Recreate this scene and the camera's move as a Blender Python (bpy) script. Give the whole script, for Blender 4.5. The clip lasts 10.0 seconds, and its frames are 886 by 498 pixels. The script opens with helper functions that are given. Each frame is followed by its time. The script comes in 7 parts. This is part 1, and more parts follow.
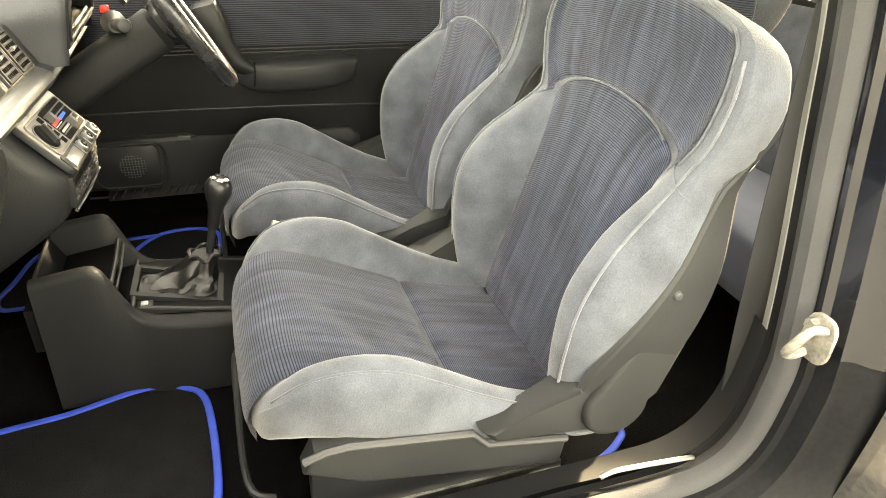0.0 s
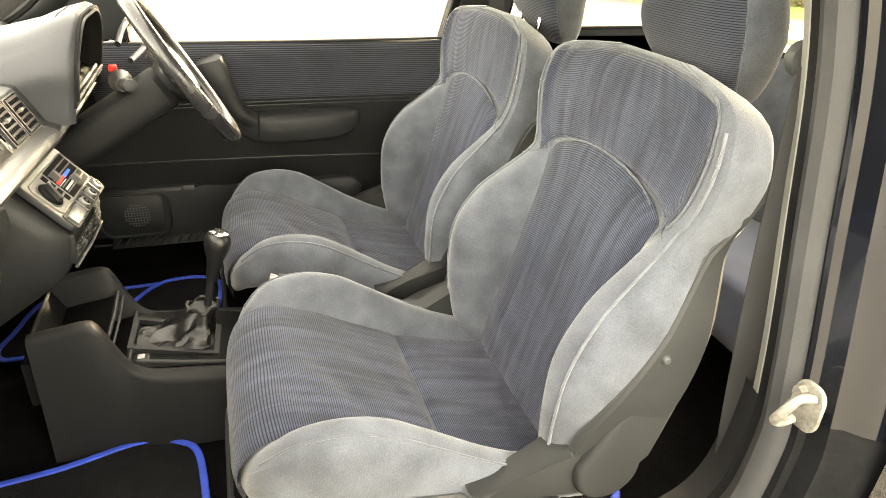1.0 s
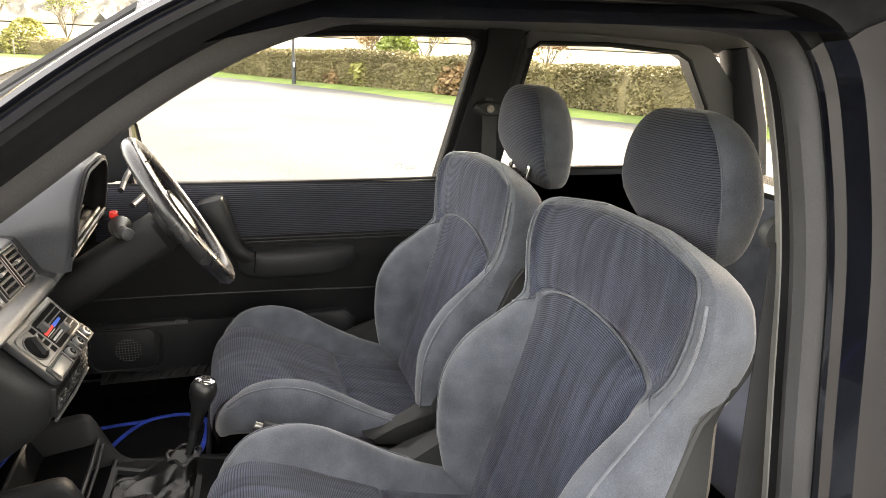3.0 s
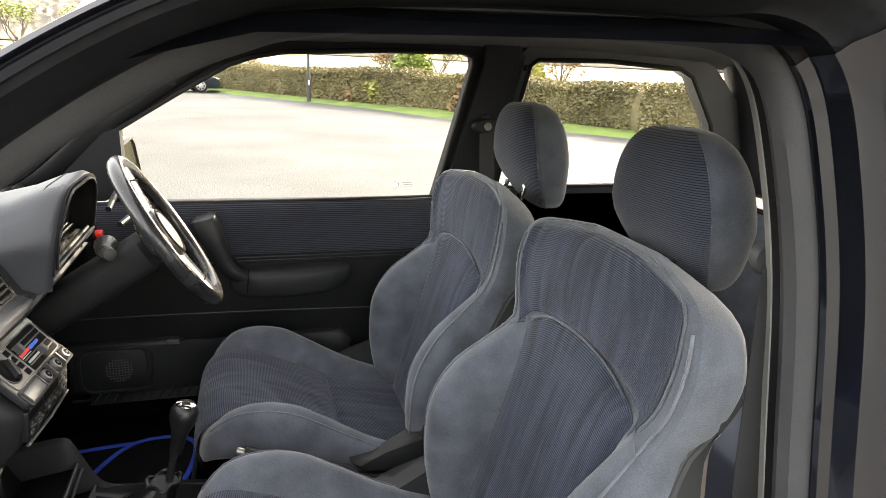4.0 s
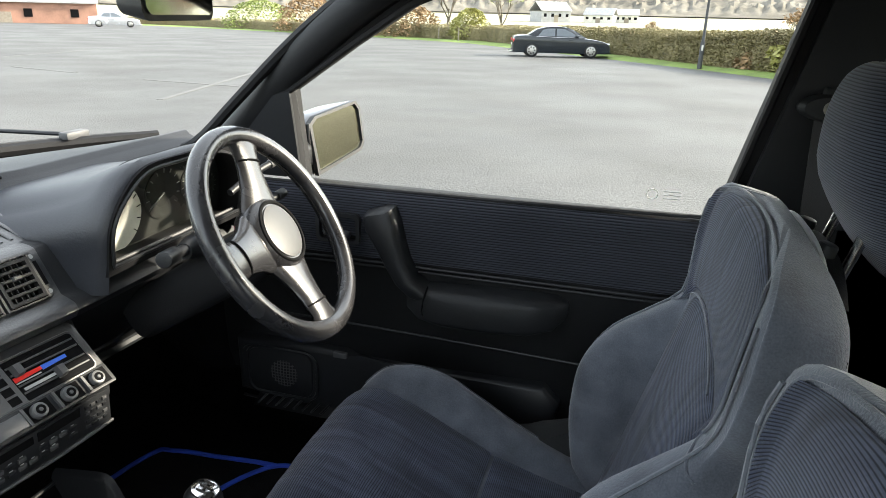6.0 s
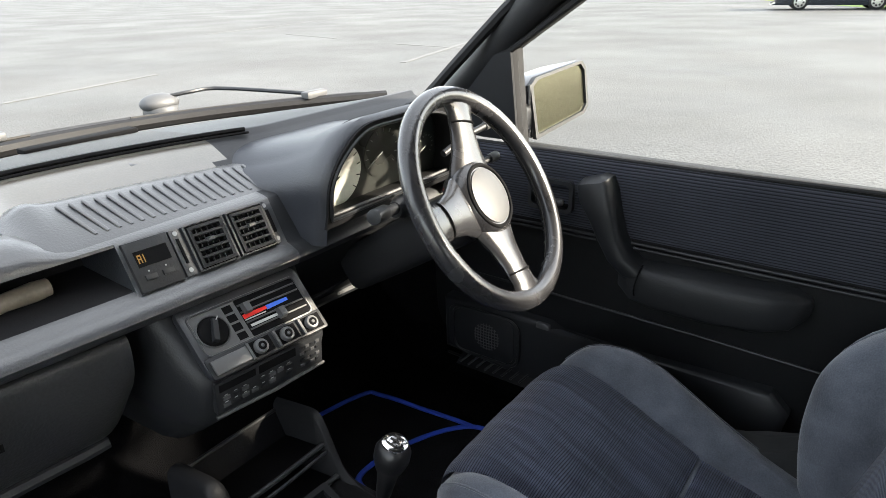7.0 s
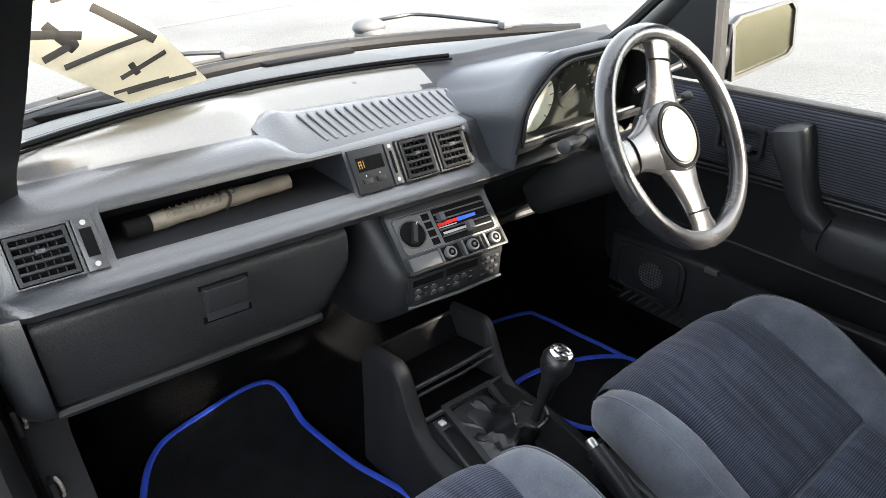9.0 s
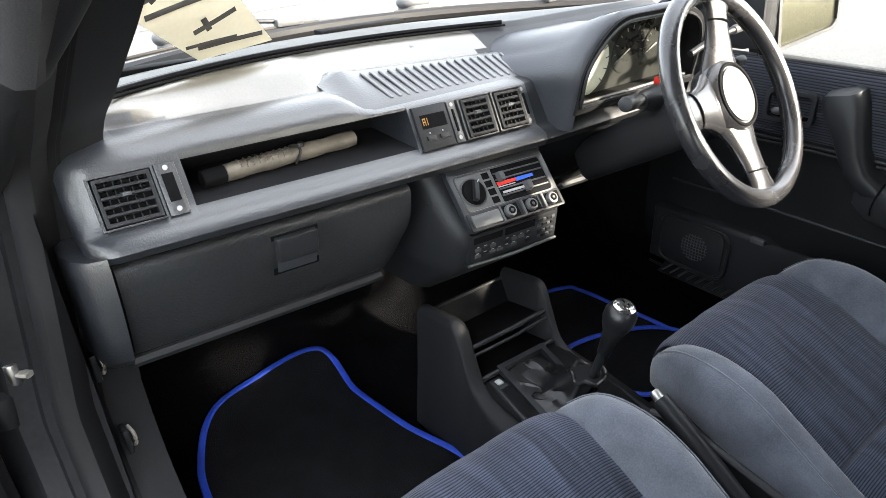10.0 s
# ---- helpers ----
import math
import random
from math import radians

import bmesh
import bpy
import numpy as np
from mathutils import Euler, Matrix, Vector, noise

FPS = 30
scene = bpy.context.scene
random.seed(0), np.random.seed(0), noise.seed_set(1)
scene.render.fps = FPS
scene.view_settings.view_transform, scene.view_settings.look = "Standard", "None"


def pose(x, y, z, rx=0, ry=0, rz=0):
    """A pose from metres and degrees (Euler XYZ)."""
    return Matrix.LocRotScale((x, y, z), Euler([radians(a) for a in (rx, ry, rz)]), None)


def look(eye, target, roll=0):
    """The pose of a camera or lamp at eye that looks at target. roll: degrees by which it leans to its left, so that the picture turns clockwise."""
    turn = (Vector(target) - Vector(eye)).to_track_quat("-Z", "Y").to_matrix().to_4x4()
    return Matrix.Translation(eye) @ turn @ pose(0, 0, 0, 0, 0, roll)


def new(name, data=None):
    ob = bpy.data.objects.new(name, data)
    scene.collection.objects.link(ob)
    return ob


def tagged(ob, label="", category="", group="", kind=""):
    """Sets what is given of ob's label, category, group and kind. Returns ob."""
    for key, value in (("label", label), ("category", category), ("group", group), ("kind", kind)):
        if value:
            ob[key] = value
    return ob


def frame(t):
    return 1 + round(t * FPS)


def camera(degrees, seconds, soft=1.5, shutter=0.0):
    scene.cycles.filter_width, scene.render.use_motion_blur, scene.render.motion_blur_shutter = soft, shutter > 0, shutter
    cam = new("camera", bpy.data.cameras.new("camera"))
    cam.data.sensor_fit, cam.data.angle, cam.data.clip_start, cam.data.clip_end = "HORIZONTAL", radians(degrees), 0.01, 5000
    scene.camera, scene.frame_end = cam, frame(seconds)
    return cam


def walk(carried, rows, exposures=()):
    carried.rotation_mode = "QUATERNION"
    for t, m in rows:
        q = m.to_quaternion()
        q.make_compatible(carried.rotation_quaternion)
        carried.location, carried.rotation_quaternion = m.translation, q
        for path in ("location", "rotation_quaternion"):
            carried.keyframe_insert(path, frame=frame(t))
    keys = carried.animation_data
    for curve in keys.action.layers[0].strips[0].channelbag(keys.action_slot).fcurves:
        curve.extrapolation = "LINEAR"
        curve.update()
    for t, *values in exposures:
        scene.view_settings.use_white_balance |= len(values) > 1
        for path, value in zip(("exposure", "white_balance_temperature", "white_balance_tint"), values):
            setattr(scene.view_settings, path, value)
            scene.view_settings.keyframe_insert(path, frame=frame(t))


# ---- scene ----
cam = camera(68.5, 10.0, soft=0.6)
EXPOSURES = [(0.0, 4.9, 10800, 4), (1.0, 4.85, 10600, 6), (1.5, 4.7, 10000, 9), (2.0, 4.45, 9400, 12), (2.5, 4.15, 8900, 14), (3.0, 3.85, 8500, 12), (4.5, 3.35, 7600, 10), (5.0, 3.08, 7200, 8), (5.5, 2.84, 6800, 6), (6.0, 2.95, 6850, 6), (7.5, 3.35, 6900, 9), (10.0, 3.85, 6850, 9)]
PATH = [
    (0, (-0.107, -1.211, 1.132), (0.491, 0.416, 0.133), 2.8),
    (0.5, (-0.094, -1.212, 1.148), (0.495, 0.442, 0.19), 2.7),
    (1, (-0.083, -1.212, 1.171), (0.505, 0.474, 0.269), 2.7),
    (1.5, (-0.071, -1.209, 1.193), (0.519, 0.515, 0.367), 2.8),
    (2, (-0.065, -1.197, 1.217), (0.537, 0.554, 0.461), 2.8),
    (2.5, (-0.059, -1.194, 1.236), (0.547, 0.589, 0.563), 2.9),
    (3, (-0.055, -1.192, 1.244), (0.553, 0.618, 0.649), 2.8),
    (4.5, (0.103, -1.126, 1.245), (0.58, 0.737, 0.696), 2.7),
    (5, (0.25, -0.927, 1.223), (0.445, 0.969, 0.62), 2.4),
    (5.5, (0.35, -0.718, 1.208), (0.244, 1.172, 0.563), 1.8),
    (6, (0.367, -0.577, 1.203), (-0.151, 1.233, 0.526), 1.3),
    (6.2, (0.365, -0.552, 1.195), (-0.316, 1.201, 0.515), 0.5),
    (7.3, (0.364, -0.516, 1.188), (-0.8, 0.896, 0.381), -1.7),
    (7.5, (0.365, -0.529, 1.183), (-0.821, 0.858, 0.366), -1.4),
    (8, (0.372, -0.546, 1.2), (-0.893, 0.723, 0.312), -1.6),
    (8.5, (0.374, -0.585, 1.215), (-0.947, 0.587, 0.278), -1.5),
    (9, (0.39, -0.613, 1.214), (-0.992, 0.479, 0.267), -1.9),
    (9.5, (0.398, -0.653, 1.207), (-1.004, 0.413, 0.259), -1.9),
    (10, (0.369, -0.71, 1.158), (-1.03, 0.367, 0.218), -2.1),
]
walk(cam, [(t, look(eye, target, roll)) for t, eye, target, roll in PATH], EXPOSURES)

# ---- world and sun ----
SUN_DIR = Vector((0.775, 0.484, 0.407)).normalized()
world = bpy.data.worlds.new("sky")
scene.world = world
world.use_nodes = True
wn = world.node_tree.nodes
sky = wn.new("ShaderNodeTexSky")
sky.sky_type = 'NISHITA'
sky.sun_disc = False
sky.sun_elevation = math.asin(SUN_DIR.z)
sky.sun_rotation = math.atan2(SUN_DIR.x, SUN_DIR.y)
sky.air_density, sky.dust_density = 1.0, 1.5
haze = wn.new("ShaderNodeHueSaturation")
haze.inputs["Saturation"].default_value = 0.56
thin = wn.new("ShaderNodeMix")
thin.data_type = 'RGBA'
thin.inputs[0].default_value = 0.30
thin.inputs[7].default_value = (3.2, 3.2, 3.24, 1)
world.node_tree.links.new(sky.outputs[0], haze.inputs["Color"])
world.node_tree.links.new(haze.outputs[0], thin.inputs[6])
world.node_tree.links.new(thin.outputs[2], wn["Background"].inputs[0])
wn["Background"].inputs[1].default_value = 0.15
sun = new("sun", bpy.data.lights.new("sun", "SUN"))
sun.data.energy, sun.data.angle, sun.data.color = 2.1, radians(3.0), (1.0, 0.92, 0.80)
sun.rotation_euler = SUN_DIR.to_track_quat("Z", "Y").to_euler()

# ---- materials ----


def mat(name, base, rough=0.5, metal=0.0, var=0.12, scale=6.0, grain=120.0, bump=0.15, dist=0.001, spec=0.5, sheen=0.0, emit=None):
    """A surface with large blotches, fine grain and relief, in object space."""
    m = bpy.data.materials.new(name)
    m.use_nodes = True
    nt = m.node_tree
    p = nt.nodes["Principled BSDF"]
    tc = nt.nodes.new("ShaderNodeTexCoord")
    big = nt.nodes.new("ShaderNodeTexNoise")
    big.inputs["Scale"].default_value, big.inputs["Detail"].default_value = scale, 5
    fine = nt.nodes.new("ShaderNodeTexNoise")
    fine.inputs["Scale"].default_value, fine.inputs["Detail"].default_value = grain, 3
    for n in (big, fine):
        nt.links.new(tc.outputs["Object"], n.inputs["Vector"])
    mixv = nt.nodes.new("ShaderNodeMath")
    mixv.operation = 'MULTIPLY_ADD'
    nt.links.new(fine.outputs["Fac"], mixv.inputs[0])
    mixv.inputs[1].default_value = 0.5
    nt.links.new(big.outputs["Fac"], mixv.inputs[2])
    ramp = nt.nodes.new("ShaderNodeValToRGB")
    c = Vector(base[:3])
    lo, hi = c * (1 - var), c * (1 + var)
    ramp.color_ramp.elements[0].position, ramp.color_ramp.elements[0].color = 0.5, (*lo, 1)
    ramp.color_ramp.elements[1].position, ramp.color_ramp.elements[1].color = 1.0, (*hi, 1)
    nt.links.new(mixv.outputs[0], ramp.inputs[0])
    nt.links.new(ramp.outputs[0], p.inputs["Base Color"])
    rr = nt.nodes.new("ShaderNodeMapRange")
    rr.inputs["To Min"].default_value, rr.inputs["To Max"].default_value = max(0.02, rough - 0.1), min(1, rough + 0.1)
    nt.links.new(big.outputs["Fac"], rr.inputs["Value"])
    nt.links.new(rr.outputs[0], p.inputs["Roughness"])
    p.inputs["Metallic"].default_value = metal
    p.inputs["Specular IOR Level"].default_value = spec
    p.inputs["Sheen Weight"].default_value = sheen
    if bump:
        b = nt.nodes.new("ShaderNodeBump")
        b.inputs["Strength"].default_value, b.inputs["Distance"].default_value = bump, dist
        nt.links.new(fine.outputs["Fac"], b.inputs["Height"])
        nt.links.new(b.outputs[0], p.inputs["Normal"])
    if emit:
        p.inputs["Emission Color"].default_value, p.inputs["Emission Strength"].default_value = (*emit[:3], 1), emit[3]
    return m


def ribbed(name, dark, light, axis, pitch, rough=0.9, sheen=0.3, laid=False):
    """Corduroy: fine ribs one after another along an axis of object space, or along a laid-out panel with creases."""
    m = mat(name, light, rough, var=0.15, scale=9, grain=300, bump=0, sheen=sheen, spec=0.2)
    nt = m.node_tree
    p = nt.nodes["Principled BSDF"]
    tc = [n for n in nt.nodes if n.bl_idname == "ShaderNodeTexCoord"][0]
    old = p.inputs["Base Color"].links[0].from_socket
    warp = nt.nodes.new("ShaderNodeTexNoise")
    warp.inputs["Scale"].default_value = 7
    nt.links.new(tc.outputs["Object"], warp.inputs["Vector"])
    dot = nt.nodes.new("ShaderNodeVectorMath")
    dot.operation = 'DOT_PRODUCT'
    k = 2 * math.pi / pitch
    way = [k if i == axis else 0.0 for i in range(3)]
    space = tc.outputs["UV" if laid else "Object"]
    dot.inputs[1].default_value = way
    nt.links.new(space, dot.inputs[0])
    add = nt.nodes.new("ShaderNodeMath")
    add.operation = 'MULTIPLY_ADD'
    nt.links.new(warp.outputs["Fac"], add.inputs[0])
    add.inputs[1].default_value = 1.6
    nt.links.new(dot.outputs["Value"], add.inputs[2])
    sin = nt.nodes.new("ShaderNodeMath")
    sin.operation = 'SINE'
    nt.links.new(add.outputs[0], sin.inputs[0])
    mr = nt.nodes.new("ShaderNodeMapRange")
    mr.inputs["From Min"].default_value, mr.inputs["From Max"].default_value = -0.95, 0.1
    nt.links.new(sin.outputs[0], mr.inputs["Value"])
    mix = nt.nodes.new("ShaderNodeMix")
    mix.data_type = 'RGBA'
    mix.inputs[6].default_value = (*dark, 1)
    nt.links.new(mr.outputs[0], mix.inputs[0])
    nt.links.new(old, mix.inputs[7])
    nt.links.new(mix.outputs[2], p.inputs["Base Color"])
    high = sin.outputs[0]
    if laid:
        # soft creases and brushed streaks that run across the ribs
        stretch = nt.nodes.new("ShaderNodeMapping")
        stretch.inputs["Scale"].default_value = (5.0, 46.0, 1.0)
        crease = nt.nodes.new("ShaderNodeTexNoise")
        crease.inputs["Scale"].default_value, crease.inputs["Detail"].default_value, crease.inputs["Distortion"].default_value = 1.0, 3, 0.6
        nt.links.new(space, stretch.inputs["Vector"])
        nt.links.new(stretch.outputs[0], crease.inputs["Vector"])
        tone = nt.nodes.new("ShaderNodeMapRange")
        tone.inputs["From Min"].default_value, tone.inputs["From Max"].default_value = 0.3, 0.7
        tone.inputs["To Min"].default_value, tone.inputs["To Max"].default_value = 0.62, 1.30
        nt.links.new(crease.outputs["Fac"], tone.inputs["Value"])
        shade = nt.nodes.new("ShaderNodeVectorMath")
        shade.operation = 'SCALE'
        nt.links.new(mix.outputs[2], shade.inputs[0])
        nt.links.new(tone.outputs[0], shade.inputs["Scale"])
        nt.links.new(shade.outputs[0], p.inputs["Base Color"])
        total = nt.nodes.new("ShaderNodeMath")
        total.operation = 'MULTIPLY_ADD'
        total.inputs[1].default_value = 3.5
        nt.links.new(crease.outputs["Fac"], total.inputs[0])
        nt.links.new(sin.outputs[0], total.inputs[2])
        high = total.outputs[0]
    b = nt.nodes.new("ShaderNodeBump")
    b.inputs["Strength"].default_value, b.inputs["Distance"].default_value = 0.3, 0.002
    nt.links.new(high, b.inputs["Height"])
    nt.links.new(b.outputs[0], p.inputs["Normal"])
    return m


def glass(name, tint=(1, 1, 1), rough=0.0, ior=1.18):
    m = bpy.data.materials.new(name)
    m.use_nodes = True
    nt = m.node_tree
    out = nt.nodes["Material Output"]
    nt.nodes.remove(nt.nodes["Principled BSDF"])
    tr = nt.nodes.new("ShaderNodeBsdfTransparent")
    tr.inputs[0].default_value = (*tint, 1)
    gl = nt.nodes.new("ShaderNodeBsdfGlossy")
    gl.inputs["Roughness"].default_value = rough
    fr = nt.nodes.new("ShaderNodeFresnel")
    fr.inputs["IOR"].default_value = ior
    mx = nt.nodes.new("ShaderNodeMixShader")
    nt.links.new(fr.outputs[0], mx.inputs[0])
    nt.links.new(tr.outputs[0], mx.inputs[1])
    nt.links.new(gl.outputs[0], mx.inputs[2])
    nt.links.new(mx.outputs[0], out.inputs["Surface"])
    return m


VELOUR = mat("velour_grey", (0.088, 0.097, 0.118), 0.95, var=0.36, scale=16, grain=430, bump=0.5, dist=0.0016, sheen=0.36, spec=0.12)
VELOUR_EDGE = mat("velour_worn_edge", (0.125, 0.135, 0.158), 0.9, var=0.25, scale=25, grain=420, bump=0.4, dist=0.0015, sheen=0.4, spec=0.15)
CORD_Y = ribbed("corduroy_panel", (0.022, 0.027, 0.046), (0.118, 0.136, 0.200), 0, 0.0036, laid=True)
CORD_Z = ribbed("corduroy_crosswise", (0.022, 0.025, 0.040), (0.112, 0.124, 0.170), 2, 0.0034)
CORD_DOOR = ribbed("corduroy_trim", (0.020, 0.021, 0.028), (0.085, 0.091, 0.118), 2, 0.0054, sheen=0.3)
PLASTIC = mat("dash_plastic_black", (0.0185, 0.0212, 0.0275), 0.36, var=0.35, scale=5, grain=340, bump=0.34, dist=0.0013, spec=0.65)
PLASTIC.node_tree.links.new([n for n in PLASTIC.node_tree.nodes if n.bl_idname == "ShaderNodeBump"][0].outputs[0], PLASTIC.node_tree.nodes["Principled BSDF"].inputs["Coat Normal"])
PLASTIC.node_tree.nodes["Principled BSDF"].inputs["Coat Weight"].default_value = 0.75
PLASTIC.node_tree.nodes["Principled BSDF"].inputs["Coat IOR"].default_value = 1.5
# warm tint puts the low sky's colour into the sheen
PLASTIC.node_tree.nodes["Principled BSDF"].inputs["Coat Tint"].default_value = (1.0, 0.97, 0.91, 1)
PLASTIC.node_tree.nodes["Principled BSDF"].inputs["Coat Roughness"].default_value = 0.36
PLASTIC_S = mat("plastic_satin_black", (0.014, 0.015, 0.017), 0.44, var=0.12, scale=8, grain=250, bump=0.06, spec=0.35)
SHELL = mat("seat_plastic_dark", (0.024, 0.025, 0.026), 0.55, spec=0.3, var=0.2, scale=9, grain=300, bump=0.2)
PLASTIC_M = mat("plastic_matt_grey", (0.055, 0.056, 0.059), 0.55, var=0.12, scale=7, grain=300, bump=0.2)
VINYL = mat("vinyl_black", (0.015, 0.016, 0.018), 0.5, var=0.15, scale=6, grain=330, bump=0.3, dist=0.0012, spec=0.3)
RUBBER = mat("rubber_seal", (0.011, 0.011, 0.012), 0.62, spec=0.2, var=0.2, scale=12, grain=200, bump=0.15)
SEAL = mat("door_seal_cloth_grey", (0.045, 0.045, 0.048), 0.7, spec=0.3, var=0.15, scale=10, grain=420, bump=0.35, dist=0.0015)
PILLAR = mat("pillar_trim_black", (0.012, 0.0125, 0.014), 0.6, var=0.2, scale=6, grain=400, bump=0.25, spec=0.25)
TRIM_PALE = mat("trim_edge_pale", (0.18, 0.178, 0.172), 0.6, var=0.12, scale=8, grain=250, bump=0.15)
CARPET = mat("carpet_charcoal", (0.007, 0.007, 0.0078), 1.0, var=0.35, scale=14, grain=500, bump=0.9, dist=0.004, spec=0.05)
MATPILE = mat("mat_pile_black", (0.008, 0.008, 0.009), 1.0, var=0.4, scale=18, grain=450, bump=0.9, dist=0.004, spec=0.1)
BLUE = mat("blue_edging", (0.012, 0.055, 0.44), 0.7, var=0.25, scale=30, grain=600, bump=0.5, dist=0.001)
HEADLINE = mat("headlining_grey", (0.16, 0.16, 0.155), 0.95, var=0.12, scale=10, grain=500, bump=0.5, dist=0.0015)
PAINT = mat("paint_black", (0.006, 0.0068, 0.010), 0.13, spec=0.9, var=0.3, scale=3, grain=40, bump=0.0)
PAINT.node_tree.nodes["Principled BSDF"].inputs["Coat Weight"].default_value = 0.6
JAMB = mat("paint_jamb_dirty", (0.009, 0.0092, 0.0105), 0.55, var=0.5, scale=9, grain=120, bump=0.08, dist=0.002, spec=0.15)
STEEL = mat("steel_worn", (0.45, 0.44, 0.42), 0.38, 1.0, var=0.3, scale=30, grain=200, bump=0.15)
RUST = mat("steel_dirty_tan", (0.27, 0.25, 0.22), 0.6, 0.4, var=0.4, scale=60, grain=250, bump=0.3)
CHROME = mat("chrome", (0.7, 0.7, 0.7), 0.12, 1.0, var=0.05, bump=0.0)
LEATHER = mat("leather_black", (0.008, 0.008, 0.009), 0.36, spec=0.5, var=0.1, scale=14, grain=420, bump=0.2, dist=0.001)
WEB = mat("belt_webbing", (0.022, 0.022, 0.024), 0.8, var=0.2, scale=20, grain=600, bump=0.5, dist=0.001)
GLASS = glass("window_glass", (0.97, 0.975, 0.97))
SCREEN = glass("windscreen_glass", (0.985, 0.99, 0.985), ior=1.004)
MIRROR = mat("mirror_silver", (0.8, 0.82, 0.82), 0.02, 1.0, var=0.02, bump=0.0)
# blacker plastic for hollow insides: their shade is put into the colour
RECESS_SHADE = mat("recess_shade_black", (0.007, 0.007, 0.008), 0.8, spec=0.15, var=0.3, scale=9, grain=400, bump=0.3)
# near-black for dark parts; in recesses its colour stands in for shade
DARK = mat("black_and_recess_shade", (0.0035, 0.0035, 0.004), 0.85, var=0.2, bump=0.0, spec=0.1)
ETCH = mat("etched_pale", (0.62, 0.63, 0.63), 0.6, var=0.1, bump=0.0)
GREYMARK = mat("grey_print", (0.35, 0.35, 0.35), 0.6, var=0.05, bump=0.0)
RED = mat("red_plastic", (0.65, 0.02, 0.015), 0.4, var=0.1, bump=0.0)
BLUEMARK = mat("blue_print", (0.03, 0.12, 0.6), 0.5, var=0.1, bump=0.0)
PAPER = mat("paper_cream", (0.50, 0.465, 0.375), 0.85, var=0.06, scale=8, grain=150, bump=0.1)
INK = mat("ink_black", (0.02, 0.018, 0.016), 0.8, var=0.2, bump=0.0)

# ---- builders ----


def part(name, bm, material, parent=None, label="", sharp=38, extra=()):
    """Links a bmesh as one mesh object under a thing or a part."""
    bmesh.ops.recalc_face_normals(bm, faces=bm.faces)
    lim = radians(sharp)
    for f in bm.faces:
        f.smooth = True
    for e in bm.edges:
        if len(e.link_faces) == 2 and e.calc_face_angle(0) > lim:
            e.smooth = False
    me = bpy.data.meshes.new(name)
    bm.to_mesh(me)
    bm.free()
    me.materials.append(material)
    for m in extra:
        me.materials.append(m)
    ob = new(name, me)
    if parent:
        ob.parent = parent
    if label:
        ob["label"] = label
    return ob


def thing(name, label, category, at=(0, 0, 0), group="", kind=""):
    ob = new(name)
    ob.empty_display_size = 0.05
    ob.location = at
    return tagged(ob, label, category, group, kind)


def box(x0, x1, y0, y1, z0, z1, bevel=0.004, seg=2, bm=None):
    own = bm or bmesh.new()
    g = bmesh.ops.create_cube(own, size=1, matrix=Matrix.Translation(((x0 + x1) / 2, (y0 + y1) / 2, (z0 + z1) / 2)) @ Matrix.Diagonal((abs(x1 - x0), abs(y1 - y0), abs(z1 - z0), 1)))
    if bevel:
        es = list({e for v in g["verts"] for e in v.link_edges})
        bmesh.ops.bevel(own, geom=es, offset=min(bevel, 0.45 * min(abs(x1 - x0), abs(y1 - y0), abs(z1 - z0))), segments=seg, affect='EDGES', profile=0.5)
    return own


def cyl(p0, p1, r0, r1=None, seg=20, bevel=0.0, bm=None):
    own = bm or bmesh.new()
    a, b = Vector(p0), Vector(p1)
    d = b - a
    q = d.to_track_quat("Z", "Y").to_matrix().to_4x4()
    g = bmesh.ops.create_cone(own, cap_ends=True, segments=seg, radius1=r0, radius2=r0 if r1 is None else r1, depth=d.length, matrix=Matrix.Translation((a + b) / 2) @ q)
    if bevel:
        es = [e for e in {e for v in g["verts"] for e in v.link_edges} if any(len(f.verts) > 4 for f in e.link_faces)]
        bmesh.ops.bevel(own, geom=es, offset=bevel, segments=2, affect='EDGES', profile=0.5)
    return own


def spline(pts, n, closed=False):
    """n points on a smooth line through pts."""
    P = [Vector(p) for p in pts]
    m = len(P)
    out = []
    spans = m if closed else m - 1
    for k in range(n):
        u = k / (n if closed else n - 1) * spans
        i = min(int(u), spans - 1)
        f = u - i
        if closed:
            a, b, c, d = P[(i - 1) % m], P[i % m], P[(i + 1) % m], P[(i + 2) % m]
        else:
            a, b, c, d = P[max(i - 1, 0)], P[i], P[i + 1], P[min(i + 2, m - 1)]
        out.append(0.5 * ((2 * b) + (c - a) * f + (2 * a - 5 * b + 4 * c - d) * f * f + (3 * b - a - 3 * c + d) * f ** 3))
    return out


